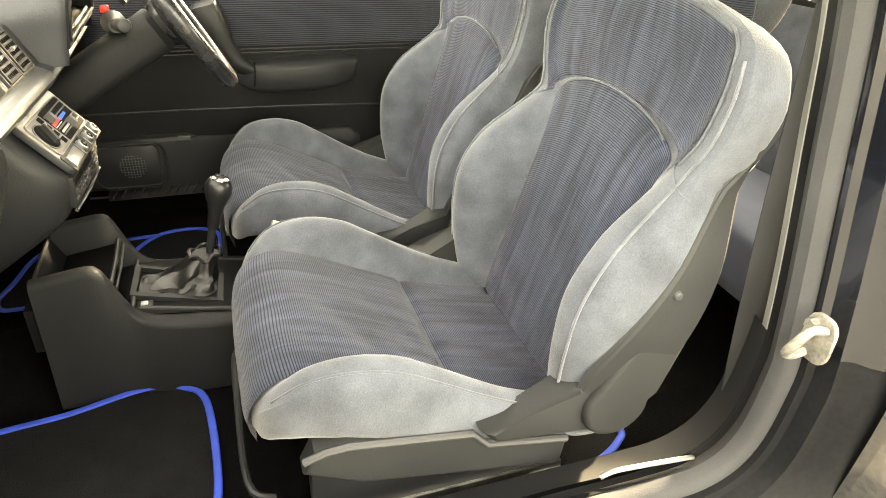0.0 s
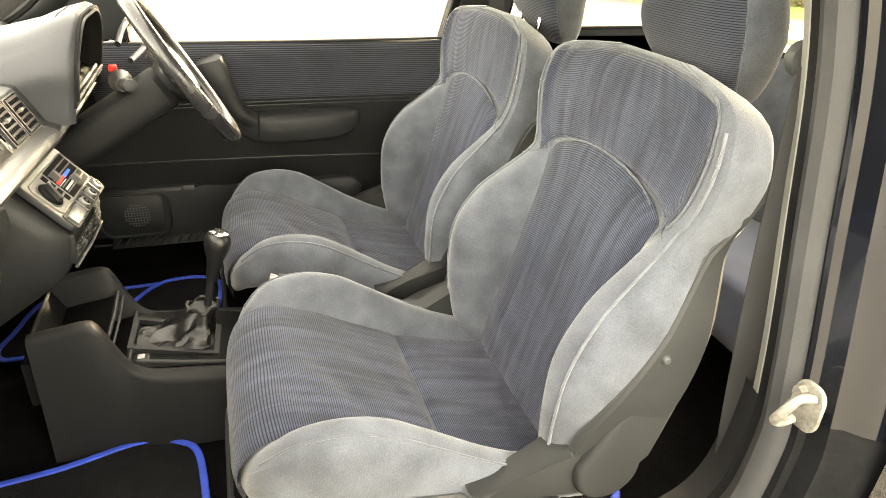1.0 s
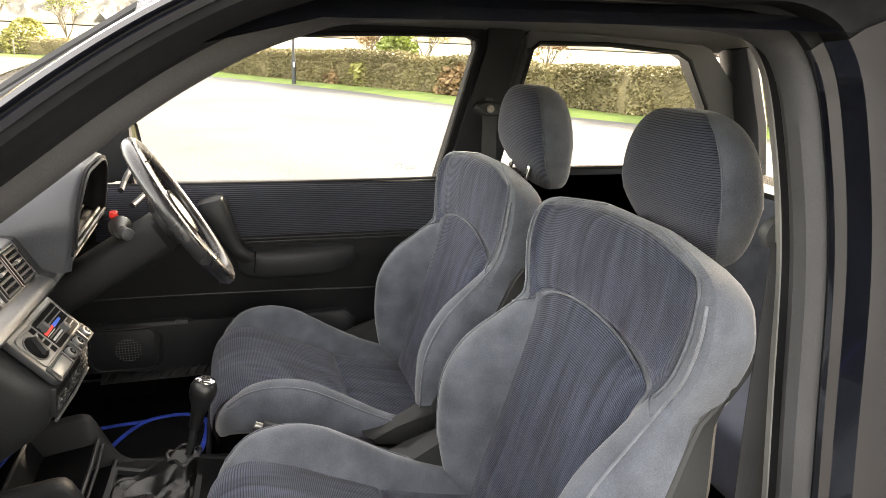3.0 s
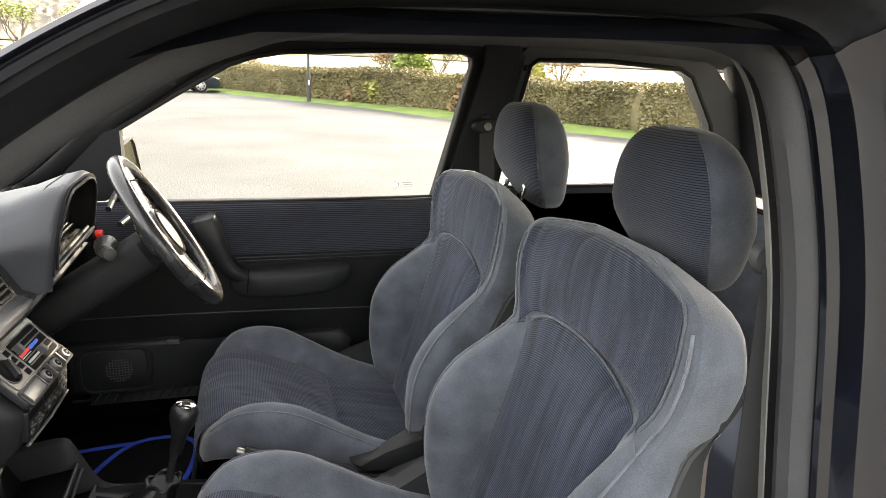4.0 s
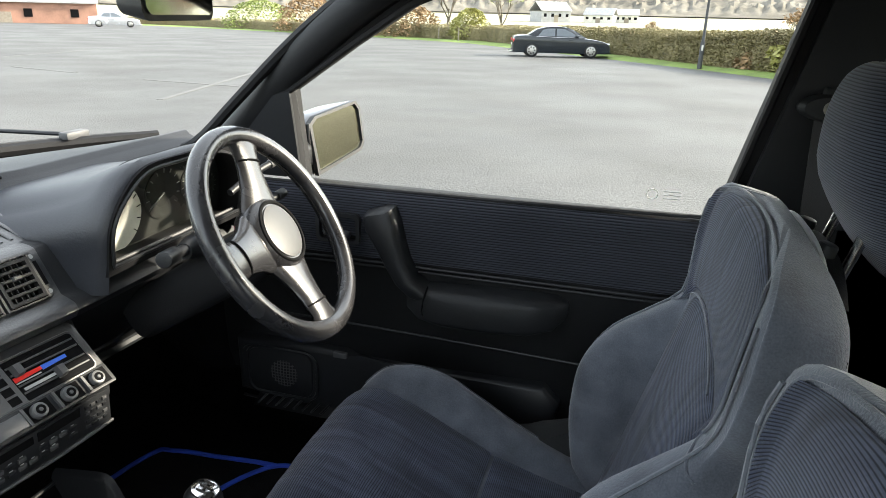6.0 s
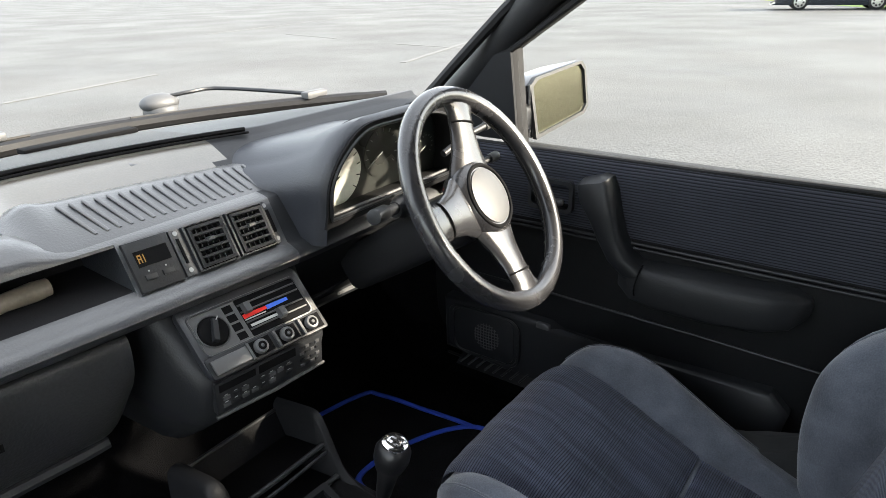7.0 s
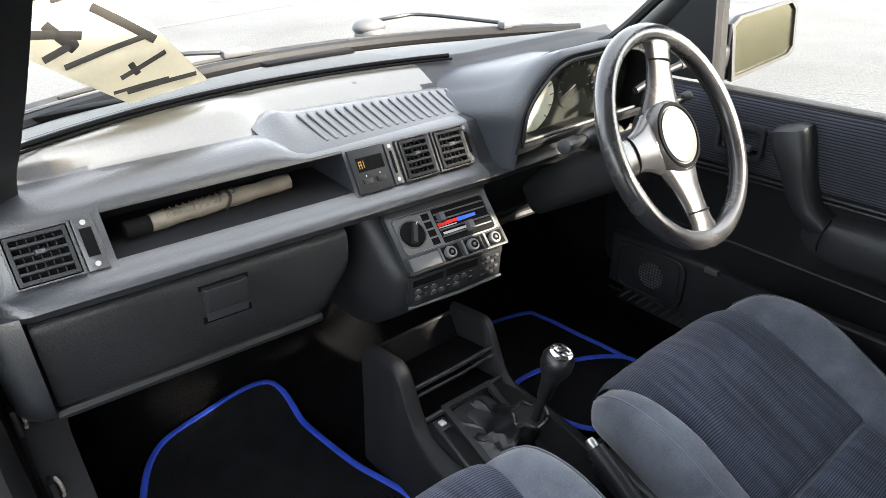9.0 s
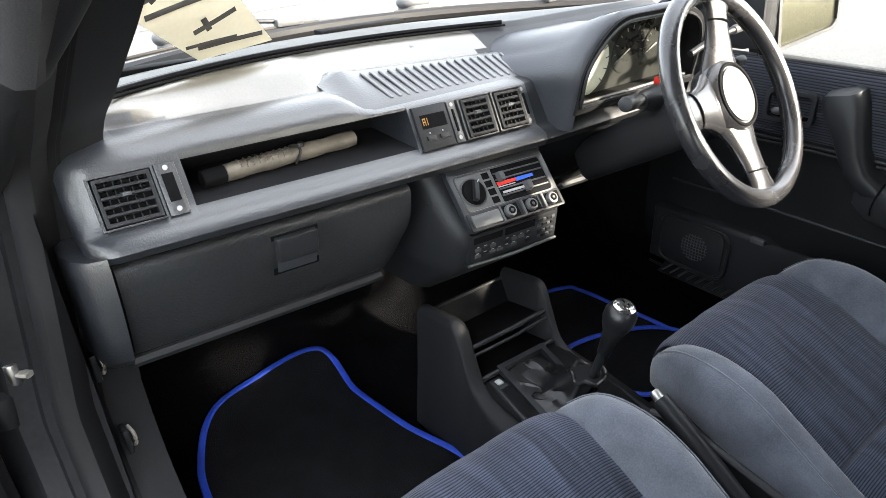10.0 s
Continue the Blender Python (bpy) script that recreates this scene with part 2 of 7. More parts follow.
def tube(pts, r, seg=10, closed=False, bm=None, flat=1.0, up=(0, 0, 1)):
    own = bm or bmesh.new()
    P = [Vector(p) for p in pts]
    n = len(P)
    rings = []
    for i, p in enumerate(P):
        if closed:
            t = P[(i + 1) % n] - P[i - 1]
        else:
            t = P[min(i + 1, n - 1)] - P[max(i - 1, 0)]
        t.normalize()
        s = t.cross(Vector(up))
        if s.length < 1e-4:
            s = t.cross(Vector((1, 0, 0)))
        s.normalize()
        w = s.cross(t).normalized()
        rad = r[i] if isinstance(r, (list, tuple)) else r
        rings.append([own.verts.new(p + rad * (math.cos(a) * s + flat * math.sin(a) * w)) for a in [2 * math.pi * k / seg for k in range(seg)]])
    for i in range(n if closed else n - 1):
        A, B = rings[i], rings[(i + 1) % n]
        for k in range(seg):
            own.faces.new((A[k], A[(k + 1) % seg], B[(k + 1) % seg], B[k]))
    if not closed:
        own.faces.new(rings[0][::-1])
        own.faces.new(rings[-1])
    return own


def loft(loops, caps=True, closed=True, bm=None):
    own = bm or bmesh.new()
    V = [[own.verts.new(p) for p in lp] for lp in loops]
    m = len(V[0])
    for A, B in zip(V, V[1:]):
        for k in range(m if closed else m - 1):
            own.faces.new((A[k], A[(k + 1) % m], B[(k + 1) % m], B[k]))
    if caps and closed:
        own.faces.new(V[0][::-1])
        own.faces.new(V[-1])
    return own


def prism(outline, place, depth, bevel=0.0, seg=2, bm=None):
    """A flat outline [(u, v)] placed by place(u, v, w), from w = 0 to depth."""
    own = bm or bmesh.new()
    a = [own.verts.new(place(u, v, 0)) for u, v in outline]
    b = [own.verts.new(place(u, v, depth)) for u, v in outline]
    n = len(a)
    top = own.faces.new(b)
    own.faces.new(a[::-1])
    for i in range(n):
        own.faces.new((a[i], a[(i + 1) % n], b[(i + 1) % n], b[i]))
    if bevel:
        bmesh.ops.bevel(own, geom=list(top.edges), offset=bevel, segments=seg, affect='EDGES', profile=0.5)
    return own


def ring_prism(outer, inner, place, depth, bm=None):
    """A frame between two outlines of the same number of points."""
    own = bm or bmesh.new()
    n = len(outer)
    V = [[own.verts.new(place(u, v, w)) for u, v in o] for o, w in ((outer, 0), (outer, depth), (inner, depth), (inner, 0))]
    for k in range(4):
        A, B = V[k], V[(k + 1) % 4]
        for i in range(n):
            own.faces.new((A[i], A[(i + 1) % n], B[(i + 1) % n], B[i]))
    return own


def sheet(f, nu, nv, thick=0.0, bm=None, laid=None):
    """A surface f(u, v), u and v from 0 to 1, with a thickness along its normals; laid gives its size as cut cloth."""
    own = bm or bmesh.new()
    flat = own.loops.layers.uv.new("cloth") if laid else None
    V = [[own.verts.new(f(i / nu, j / nv)) for j in range(nv + 1)] for i in range(nu + 1)]
    faces = [own.faces.new((V[i][j], V[i + 1][j], V[i + 1][j + 1], V[i][j + 1])) for i in range(nu) for j in range(nv)]
    if laid:
        for n, face in enumerate(faces):
            i, j = divmod(n, nv)
            for corner, (a, b) in zip(face.loops, ((i, j), (i + 1, j), (i + 1, j + 1), (i, j + 1))):
                corner[flat].uv = (laid[0] * a / nu, laid[1] * b / nv)
    if thick:
        bmesh.ops.solidify(own, geom=faces, thickness=thick)
    return own


def lerp_table(rows, x):
    """A smooth curve through the rows of a table, by their first column."""
    n = len(rows)
    x = max(rows[0][0], min(rows[-1][0], x))
    k = 0
    while k < n - 2 and x > rows[k + 1][0]:
        k += 1
    a, b = rows[k], rows[k + 1]
    pa, nb = rows[max(k - 1, 0)], rows[min(k + 2, n - 1)]
    h = b[0] - a[0]
    f = (x - a[0]) / h
    out = []
    for c in range(1, len(a)):
        ma = (b[c] - pa[c]) / (b[0] - pa[0]) * h
        mb = (nb[c] - a[c]) / (nb[0] - a[0]) * h
        out.append((2 * f ** 3 - 3 * f * f + 1) * a[c] + (f ** 3 - 2 * f * f + f) * ma + (3 * f * f - 2 * f ** 3) * b[c] + (f ** 3 - f * f) * mb)
    return out


def round_rect(x0, x1, y0, y1, r, n=5):
    pts = []
    for cx, cy, a0 in ((x1 - r, y1 - r, 0), (x0 + r, y1 - r, 90), (x0 + r, y0 + r, 180), (x1 - r, y0 + r, 270)):
        for k in range(n):
            a = radians(a0 + 90 * k / (n - 1))
            pts.append((cx + r * math.cos(a), cy + r * math.sin(a)))
    return pts


def inset(outline, d):
    """The outline shrunk towards its middle, by about d."""
    cx = sum(p[0] for p in outline) / len(outline)
    cy = sum(p[1] for p in outline) / len(outline)
    w = max(abs(p[0] - cx) for p in outline)
    h = max(abs(p[1] - cy) for p in outline)
    return [(cx + (x - cx) * (w - d) / w, cy + (y - cy) * (h - d) / h) for x, y in outline]

# ---- the car's shell ----


def clamp(v, a=0.0, b=1.0):
    return max(a, min(b, v))


FLOOR_Z = 0.25


def carpet(u, v):
    x = -1.02 + 2.5 * u
    y = -0.66 + 1.32 * v
    z = FLOOR_Z
    z += 0.62 * clamp((-0.60 - x) / 0.42) ** 1.3 * 0.75
    tun = clamp(1 - abs(y + 0.0) / 0.16)
    z += 0.10 * (tun * tun * (3 - 2 * tun)) * clamp((x + 0.75) / 0.3)
    z += 0.11 * clamp((abs(y) - 0.638) / 0.02)
    z += 0.004 * noise.noise((x * 9, y * 9, 0))
    if x > 1.02:
        z += 0.10 * clamp((x - 1.02) / 0.06)
    return Vector((x, y, z))


tagged(part("floor", sheet(carpet, 90, 60, 0.012), CARPET), "charcoal carpeted car floor with raised centre tunnel", "floor", kind="structure")

# driver's side
def wy(z):
    """How far the side glass leans in."""
    return 0.655 - 0.22 * (z - 0.875)


def side(u, v, w=0.0):
    return Vector((u, wy(v) + w, v))


WIN = [(-0.297, 0.860), (-0.292, 1.055), (-0.15, 1.145), (-0.026, 1.218), (0.03, 1.238), (0.10, 1.252), (0.35, 1.267), (0.57, 1.273), (0.597, 1.262), (0.602, 1.24), (0.575, 1.10), (0.527, 0.860)]
WIN_OUT = [(-0.325, 0.850), (-0.325, 1.075), (-0.17, 1.175), (-0.04, 1.252), (0.02, 1.274), (0.10, 1.288), (0.35, 1.301), (0.58, 1.307), (0.622, 1.290), (0.628, 1.25), (0.600, 1.10), (0.552, 0.850)]
door = thing("door_1", "closed driver's door with black vinyl and ribbed cloth trim", "car door", (0.1, 0.66, 0.35), kind="structure")


def dpart(name, bm, m, label="", parent=None, **kw):
    bmesh.ops.translate(bm, verts=bm.verts, vec=(-0.1, -0.66, -0.35))
    return part(name, bm, m, parent or door, label, **kw)


def door_panel(u, v):
    x = -0.52 + 1.10 * u
    z = 0.31 + 0.551 * v
    y = 0.648 - 0.012 * math.sin(math.pi * v)
    y += 0.03 * clamp((0.42 - z) / 0.1)
    return Vector((x, y, z))


dpart("trim_panel", sheet(door_panel, 40, 24, -0.045), VINYL)


def cloth(u, v):
    x = -0.40 + 0.95 * u
    z = 0.712 + 0.146 * v
    y = 0.633 - 0.006 * math.sin(math.pi * v) + 0.006 * clamp((v - 0.9) / 0.1)
    return Vector((x, y, z))


dpart("cloth_insert", sheet(cloth, 40, 14, 0.02), CORD_DOOR, "dark ribbed cloth insert")
for z0, r in ((0.7035, 0.0035), (0.694, 0.003)):
    dpart("trim_strip", tube([(x, 0.631, z0 - 0.004 * (x < -0.2)) for x in (-0.42, -0.2, 0.1, 0.35, 0.56)], r, 8), PLASTIC_S)
dpart("trim_seam", tube([(-0.45, 0.634, 0.548), (-0.2, 0.634, 0.547), (0.1, 0.635, 0.541), (0.35, 0.636, 0.532), (0.55, 0.637, 0.528)], 0.003, 8), PLASTIC_S)
# armrest: a long pad that flows out of the pull handle
arm = []
for x, z1, z0, dep in ((-0.050, 0.664, 0.622, 0.030), (-0.02, 0.672, 0.604, 0.052), (0.03, 0.676, 0.596, 0.060), (0.12, 0.680, 0.596, 0.062), (0.21, 0.682, 0.602, 0.058), (0.258, 0.681, 0.618, 0.046), (0.280, 0.672, 0.640, 0.024), (0.285, 0.662, 0.652, 0.008)):
    zc, h = (z0 + z1) / 2, (z1 - z0) / 2
    lp = []
    for k in range(24):
        a = 2 * math.pi * k / 24
        ca, sa = math.cos(a), math.sin(a)
        lp.append((x, 0.64 - dep * max(-0.25, (abs(ca) ** 0.45) * (1 if ca > 0 else -1)), zc + h * (abs(sa) ** 0.6) * (1 if sa > 0 else -1) - 0.010 * max(0, ca) * (sa < 0)))
    arm.append(lp)
dpart("armrest", loft(arm), VINYL, "padded black armrest")
dpart("armrest_seam", tube([(-0.005 + 0.004 * math.sin(a), 0.632 - 0.056 * math.cos(a), 0.640 + 0.040 * math.sin(a)) for a in [radians(-60 + 15 * k) for k in range(9)]], 0.0016, 5), DARK)
pull = []
for x, z, wx, dep in ((-0.118, 0.828, 0.022, 0.020), (-0.113, 0.820, 0.034, 0.040), (-0.102, 0.795, 0.035, 0.050), (-0.085, 0.755, 0.028, 0.050), (-0.070, 0.715, 0.023, 0.048), (-0.050, 0.680, 0.022, 0.047), (-0.018, 0.655, 0.024, 0.047), (0.03, 0.640, 0.018, 0.036)):
    lp = []
    for k in range(20):
        a = 2 * math.pi * k / 20
        ca, sa = math.cos(a), math.sin(a)
        lp.append((x + wx * (abs(ca) ** 0.5) * (1 if ca > 0 else -1), 0.632 - dep * max(-0.1, (abs(sa) ** 0.5) * (1 if sa > 0 else -1)), z + 0.4 * wx * ca))
    pull.append(lp)
dpart("pull_handle", loft(pull), PLASTIC_S, "moulded black pull handle")
rec = round_rect(-0.258, -0.158, 0.742, 0.808, 0.012)
dpart("handle_surround", ring_prism(rec, inset(rec, 0.008), lambda u, v, w: Vector((u, 0.632 - w, v)), 0.016), PLASTIC)
# flat near-black plate: the recess's shade is put into its colour
dpart("handle_recess", prism(inset(rec, 0.008), lambda u, v, w: Vector((u, 0.630 - w, v)), 0.002), DARK)
dpart("release_lever", box(-0.240, -0.176, 0.608, 0.622, 0.757, 0.772, 0.006), PLASTIC_M)
# map pocket and speaker
pk = [(-0.47, 0.345), (-0.25, 0.335), (0.20, 0.335), (0.27, 0.36), (0.285, 0.44), (0.25, 0.478), (0.0, 0.468), (-0.17, 0.468), (-0.20, 0.482), (-0.47, 0.482)]
dpart("map_pocket", prism(pk, lambda u, v, w: Vector((u, 0.648 - w * (1.4 if u < -0.2 else 1), v)), 0.035, 0.012, 3), PLASTIC_S)
sp = round_rect(-0.455, -0.275, 0.355, 0.470, 0.025)
dpart("speaker_grille", prism(sp, lambda u, v, w: Vector((u, 0.602 - w, v)), 0.006, 0.003), PLASTIC_S)
rimr = round_rect(-0.440, -0.262, 0.352, 0.472, 0.03)
dpart("speaker_rim", tube([(a, 0.5955, b) for a, b in rimr], 0.004, 6, True, up=(0, 1, 0)), PLASTIC_S)
cone = bmesh.new()
for k in range(9):
    e = -0.030 + 0.0075 * k
    q_ = math.sqrt(max(0, 0.034 ** 2 - e * e))
    tube([(-0.345 + e, 0.5935, 0.412 - q_), (-0.345 + e, 0.5915, 0.412), (-0.345 + e, 0.5935, 0.412 + q_)], 0.0011, 4, bm=cone, up=(0, 1, 0))
    tube([(-0.345 - q_, 0.5935, 0.412 + e), (-0.345, 0.5915, 0.412 + e), (-0.345 + q_, 0.5935, 0.412 + e)], 0.0011, 4, bm=cone, up=(0, 1, 0))
dpart("speaker_mesh", cone, PLASTIC_M, "worn patch of speaker mesh")
dpart("pocket_seam", tube([(-0.47, 0.612, 0.322), (-0.25, 0.606, 0.318), (-0.05, 0.606, 0.318), (0.20, 0.610, 0.322)], 0.0035, 6), PLASTIC_S)
dpart("pocket_switch", box(-0.222, -0.190, 0.600, 0.612, 0.472, 0.486, 0.003), PLASTIC_M)
fr = dpart("window_frame", ring_prism(WIN_OUT, WIN, lambda u, v, w: side(u, v, w - 0.012), 0.04), RUBBER, "black door window frame")
dpart("frame_seal", tube([side(x, z, -0.012) for x, z in inset(WIN, -0.006)], 0.007, 6, True, up=(0, 1, 0)), RUBBER)
pane = dpart("window_pane", prism(WIN, lambda u, v, w: side(u, v, w + 0.006), 0.004), GLASS, "clear raised side window")
pane.visible_shadow = False
dpart("sill_strip", tube([(-0.42, 0.645, 0.859), (0.1, 0.645, 0.861), (0.54, 0.645, 0.867)], 0.004, 8), WEB)
tri = [(-0.50, 0.872), (-0.297, 0.872), (-0.292, 1.055), (-0.33, 1.045)]
dpart("mirror_sail", prism(tri, lambda u, v, w: side(u, v, w - 0.02), 0.05, 0.006), PLASTIC_S)
dpart("etched_mark", tube([side(0.415 + 0.010 * math.cos(a), 0.900 + 0.010 * math.sin(a), 0.003) for a in [2 * math.pi * k / 24 for k in range(24)]], 0.0010, 5, True, up=(0, 1, 0)), ETCH)
for k in range(3):
    dpart("etched_line", tube([side(0.435, 0.893 + 0.007 * k, 0.003), side(0.465, 0.893 + 0.007 * k, 0.003)], 0.0008, 4), ETCH)
dpart("outer_skin", sheet(lambda u, v: Vector((-0.5 + 1.1 * u, 0.74 + 0.04 * math.sin(math.pi * v), 0.28 + 0.555 * v)), 10, 10, 0.004), PAINT, "glossy black outer door skin")

# door mirror
mir = thing("door_mirror", "black door mirror with rain-spotted glass", "wing mirror", (-0.36, 0.72, 0.92))


def mpart(name, bm, m, label="", **kw):
    bmesh.ops.translate(bm, verts=bm.verts, vec=(0.36, -0.72, -0.92))
    return part(name, bm, m, mir, label, **kw)


MO = [(0.775, 0.842), (0.98, 0.868), (1.0, 0.885), (1.005, 0.975), (0.99, 0.992), (0.80, 0.975), (0.775, 0.96)]
def mplace(u, v, w):
    return Vector((-0.335 + 0.22 * (u - 0.89) * 0.55 - 0.16 * (v - 0.918) - w, u, v))


mpart("housing", prism(MO, lambda u, v, w: Vector((mplace(u, v, 0).x - 0.085 + w, 0.89 + (u - 0.89) * (0.8 + 0.2 * w / 0.085), 0.918 + (v - 0.918) * (0.75 + 0.25 * w / 0.085))), 0.085, 0.006), PAINT)
mpart("rim", ring_prism(MO, inset(MO, 0.010), lambda u, v, w: mplace(u, v, -w - 0.001), 0.010), PLASTIC_S)
# dark olive base stands in for the reflected hedge, under rain spots
SPOT = mat("mirror_spotted_hedge_tone", (0.10, 0.10, 0.072), 0.20, 0.9, var=0.3, scale=200, grain=300, bump=0.08, dist=0.001)
mpart("mirror_glass", prism(inset(MO, 0.010), lambda u, v, w: mplace(u, v, -w - 0.002), 0.003), SPOT, "spotted mirror glass, toned for the hedge it reflects")
mpart("mount", box(-0.42, -0.34, 0.66, 0.80, 0.86, 0.92, 0.015, 3), PLASTIC_S)
mpart("bright_edge", tube([(-0.345, 0.774, 0.845), (-0.346, 0.774, 0.90), (-0.347, 0.776, 0.962)], 0.003, 8), PLASTIC_M)

# A-pillars, roof, B-pillars
def pillar(sgn):
    lo, hi = [], []
    loops = []
    for k in range(13):
        u = k / 12
        x = -0.62 + 0.64 * u
        z = lerp_table([(-0.62, 0.82), (-0.5, 0.903), (-0.4, 0.985), (-0.25, 1.108), (-0.1, 1.212), (0.02, 1.282)], x)[0]
        y = lerp_table([(-0.62, 0.70), (-0.5, 0.685), (-0.4, 0.662), (-0.25, 0.600), (-0.1, 0.572), (0.02, 0.555)], x)[0]
        wdt = 0.035
        lp = []
        for j in range(14):
            a = 2 * math.pi * j / 14
            # long across the pillar, bulging inwards
            p = Vector((0.56 * math.cos(a) * wdt, 0.030 * math.sin(a), -0.83 * math.cos(a) * wdt))
            lp.append(Vector((x - 0.011, y * sgn, z + 0.016)) + Vector((p.x, p.y * sgn, p.z)))
        loops.append(lp)
    return loft(loops)


tagged(part("pillar_trim", pillar(1), PILLAR), "black padded windscreen pillar trim on the driver's side", "pillar trim", kind="structure")
tagged(part("pillar_trim", pillar(-1), PILLAR), "black padded windscreen pillar trim beside the open doorway", "pillar trim", kind="structure")
for sgn, lab in ((1, "driver's"), (-1, "passenger's")):
    tagged(part("windscreen_seal", tube(spline([(-0.78, sgn * 0.50, 0.925), (-0.66, sgn * 0.57, 0.905), (-0.58, sgn * 0.60, 0.912), (-0.512, sgn * 0.604, 0.945), (-0.415, sgn * 0.60, 1.030), (-0.26, sgn * 0.585, 1.160), (-0.10, sgn * 0.565, 1.268)], 20), 0.012, 8), RUBBER), "black rubber windscreen seal on the %s side" % lab, "seal", kind="structure")


def roof(u, v):
    x = -0.12 + 1.62 * u
    s = 2 * v - 1
    z = 1.305 + 0.02 * math.sin(math.pi * u) - 0.045 * abs(s) ** 4 - 0.03 * clamp(1 - u * 12)
    return Vector((x, s * 0.60, z))


tagged(part("ceiling", sheet(roof, 24, 20, 0.012), HEADLINE), "light grey cloth headlining", "ceiling", kind="structure")
tagged(part("roof_skin", sheet(lambda u, v: roof(u, v) + Vector((0, (v - 0.5) * 0.16, 0.035 + (0.02 - 0.06 * abs(2 * v - 1) ** 3)))  , 24, 20, 0.004), PAINT), "glossy black roof panel", "roof", kind="structure")
# rail above the driver's door
tagged(part("cant_rail", tube(spline([(-0.12, 0.575, 1.245), (0.02, 0.578, 1.288), (0.12, 0.575, 1.302), (0.40, 0.572, 1.314), (0.65, 0.57, 1.318), (0.95, 0.565, 1.312), (1.30, 0.555, 1.295)], 30), 0.030, 10, flat=0.7), PLASTIC), "black roof rail trim above the driver's door", "trim", kind="structure")
# central pillar on the driver's side with the quarter panel and window
BP = [(0.552, 0.40), (0.75, 0.40), (0.72, 0.90), (0.695, 0.95), (0.745, 1.27), (0.715, 1.31), (0.625, 1.31), (0.628, 1.25), (0.600, 1.10), (0.556, 0.88)]
tagged(part("pillar_1", prism(BP, lambda u, v, w: side(u, v, w - 0.03 if v > 0.86 else w - 0.01), 0.06, 0.012, 3), PLASTIC_S), "black trimmed door pillar on the driver's side", "pillar", kind="structure")
QW = [(0.72, 0.90), (0.745, 1.10), (0.765, 1.245), (0.785, 1.262), (1.0, 1.268), (1.24, 1.256), (1.29, 1.235), (1.40, 1.10), (1.47, 0.95), (1.45, 0.905)]
QO = [(0.69, 0.872), (0.705, 1.10), (0.725, 1.27), (0.76, 1.31), (1.0, 1.315), (1.27, 1.30), (1.36, 1.27), (1.56, 1.10), (1.62, 0.95), (1.60, 0.872)]
qn = thing("window_2", "rear quarter window in black frame", "car window", (1.05, 0.65, 0.872), kind="structure")


def qpart(name, bm, m, label=""):
    bmesh.ops.translate(bm, verts=bm.verts, vec=(-1.05, -0.65, -0.872))
    return part(name, bm, m, qn, label)


qpart("window_frame", ring_prism(QO, QW, lambda u, v, w: side(u, v, w - 0.03), 0.05), PLASTIC)
qpart("window_seal", tube([side(x, z, -0.030) for x, z in inset(QW, -0.004)], 0.007, 6, True, up=(0, 1, 0)), RUBBER)
q = qpart("window_pane", prism(QW, lambda u, v, w: side(u, v, w + 0.008), 0.004), GLASS)
q.visible_shadow = False
qpart("vent_catch", tube(spline([(1.435, 0.585, 1.02), (1.40, 0.57, 1.035), (1.36, 0.575, 1.03)], 8), 0.010, 8), PLASTIC_S)
qpart("vent_hinge", box(0.742, 0.758, 0.54, 0.58, 1.232, 1.252, 0.005), PLASTIC_S)


def quarter(u, v):
    x = 0.60 + 1.0 * u
    z = 0.30 + 0.575 * v
    return Vector((x, 0.655 - 0.05 * clamp((0.6 - v) * 2) * clamp((u - 0.35) * 4), z))


tagged(part("wall_right", sheet(quarter, 20, 14, -0.02), VINYL), "black rear side trim panel beside the rear seat", "side trim", kind="structure")
tagged(part("wall_left", sheet(lambda u, v: Vector((0.78 + 0.82 * u, -0.655, 0.30 + 0.60 * v)), 10, 10, -0.02), VINYL), "black rear side trim on the passenger's side", "side trim", kind="structure")
tagged(part("wall_rear", sheet(lambda u, v: Vector((1.62 - 0.20 * clamp((v - 0.55) * 2.2), -0.66 + 1.32 * u, 0.25 + 1.05 * v * 0.60)), 12, 12, 0.03), VINYL), "dark tailgate trim closing the boot", "tailgate trim", kind="structure")
tg = [(-0.52, 0.92), (0.52, 0.92), (0.50, 1.24), (-0.50, 1.24)]
rg = part("window_3", prism(tg, lambda u, v, w: Vector((1.62 - (v - 0.92) * 0.45 + w, u, v)), 0.004), GLASS)
rg.visible_shadow = False
tagged(rg, "clear rear tailgate window", "car window", kind="structure")
for sgn in (-1, 1):
    tagged(part("rear_pillar", tube([(1.64, sgn * 0.60, 0.88), (1.58, sgn * 0.575, 1.05), (1.46, sgn * 0.55, 1.29)], 0.065, 10, flat=0.6), PLASTIC), "black rear pillar trim beside tailgate window", "pillar trim", kind="structure")

# ---- the open doorway on the passenger's side ----
RIM = [(-0.507, 0.875), (-0.40, 0.972), (-0.226, 1.105), (-0.126, 1.181), (-0.056, 1.225), (0.0, 1.250), (0.06, 1.266), (0.20, 1.276), (0.38, 1.278), (0.465, 1.270), (0.515, 1.235), (0.545, 1.15), (0.570, 1.02), (0.582, 0.84), (0.592, 0.66), (0.590, 0.53), (0.572, 0.42), (0.52, 0.369), (0.42, 0.359), (0.2, 0.359), (-0.1, 0.359), (-0.34, 0.366), (-0.44, 0.40), (-0.49, 0.50), (-0.505, 0.68)]
rim = spline([(x, 0, z) for x, z in RIM], 144, True)


def seal_y(z):
    return -0.70 + 0.085 * clamp((z - 0.55) / 0.70)


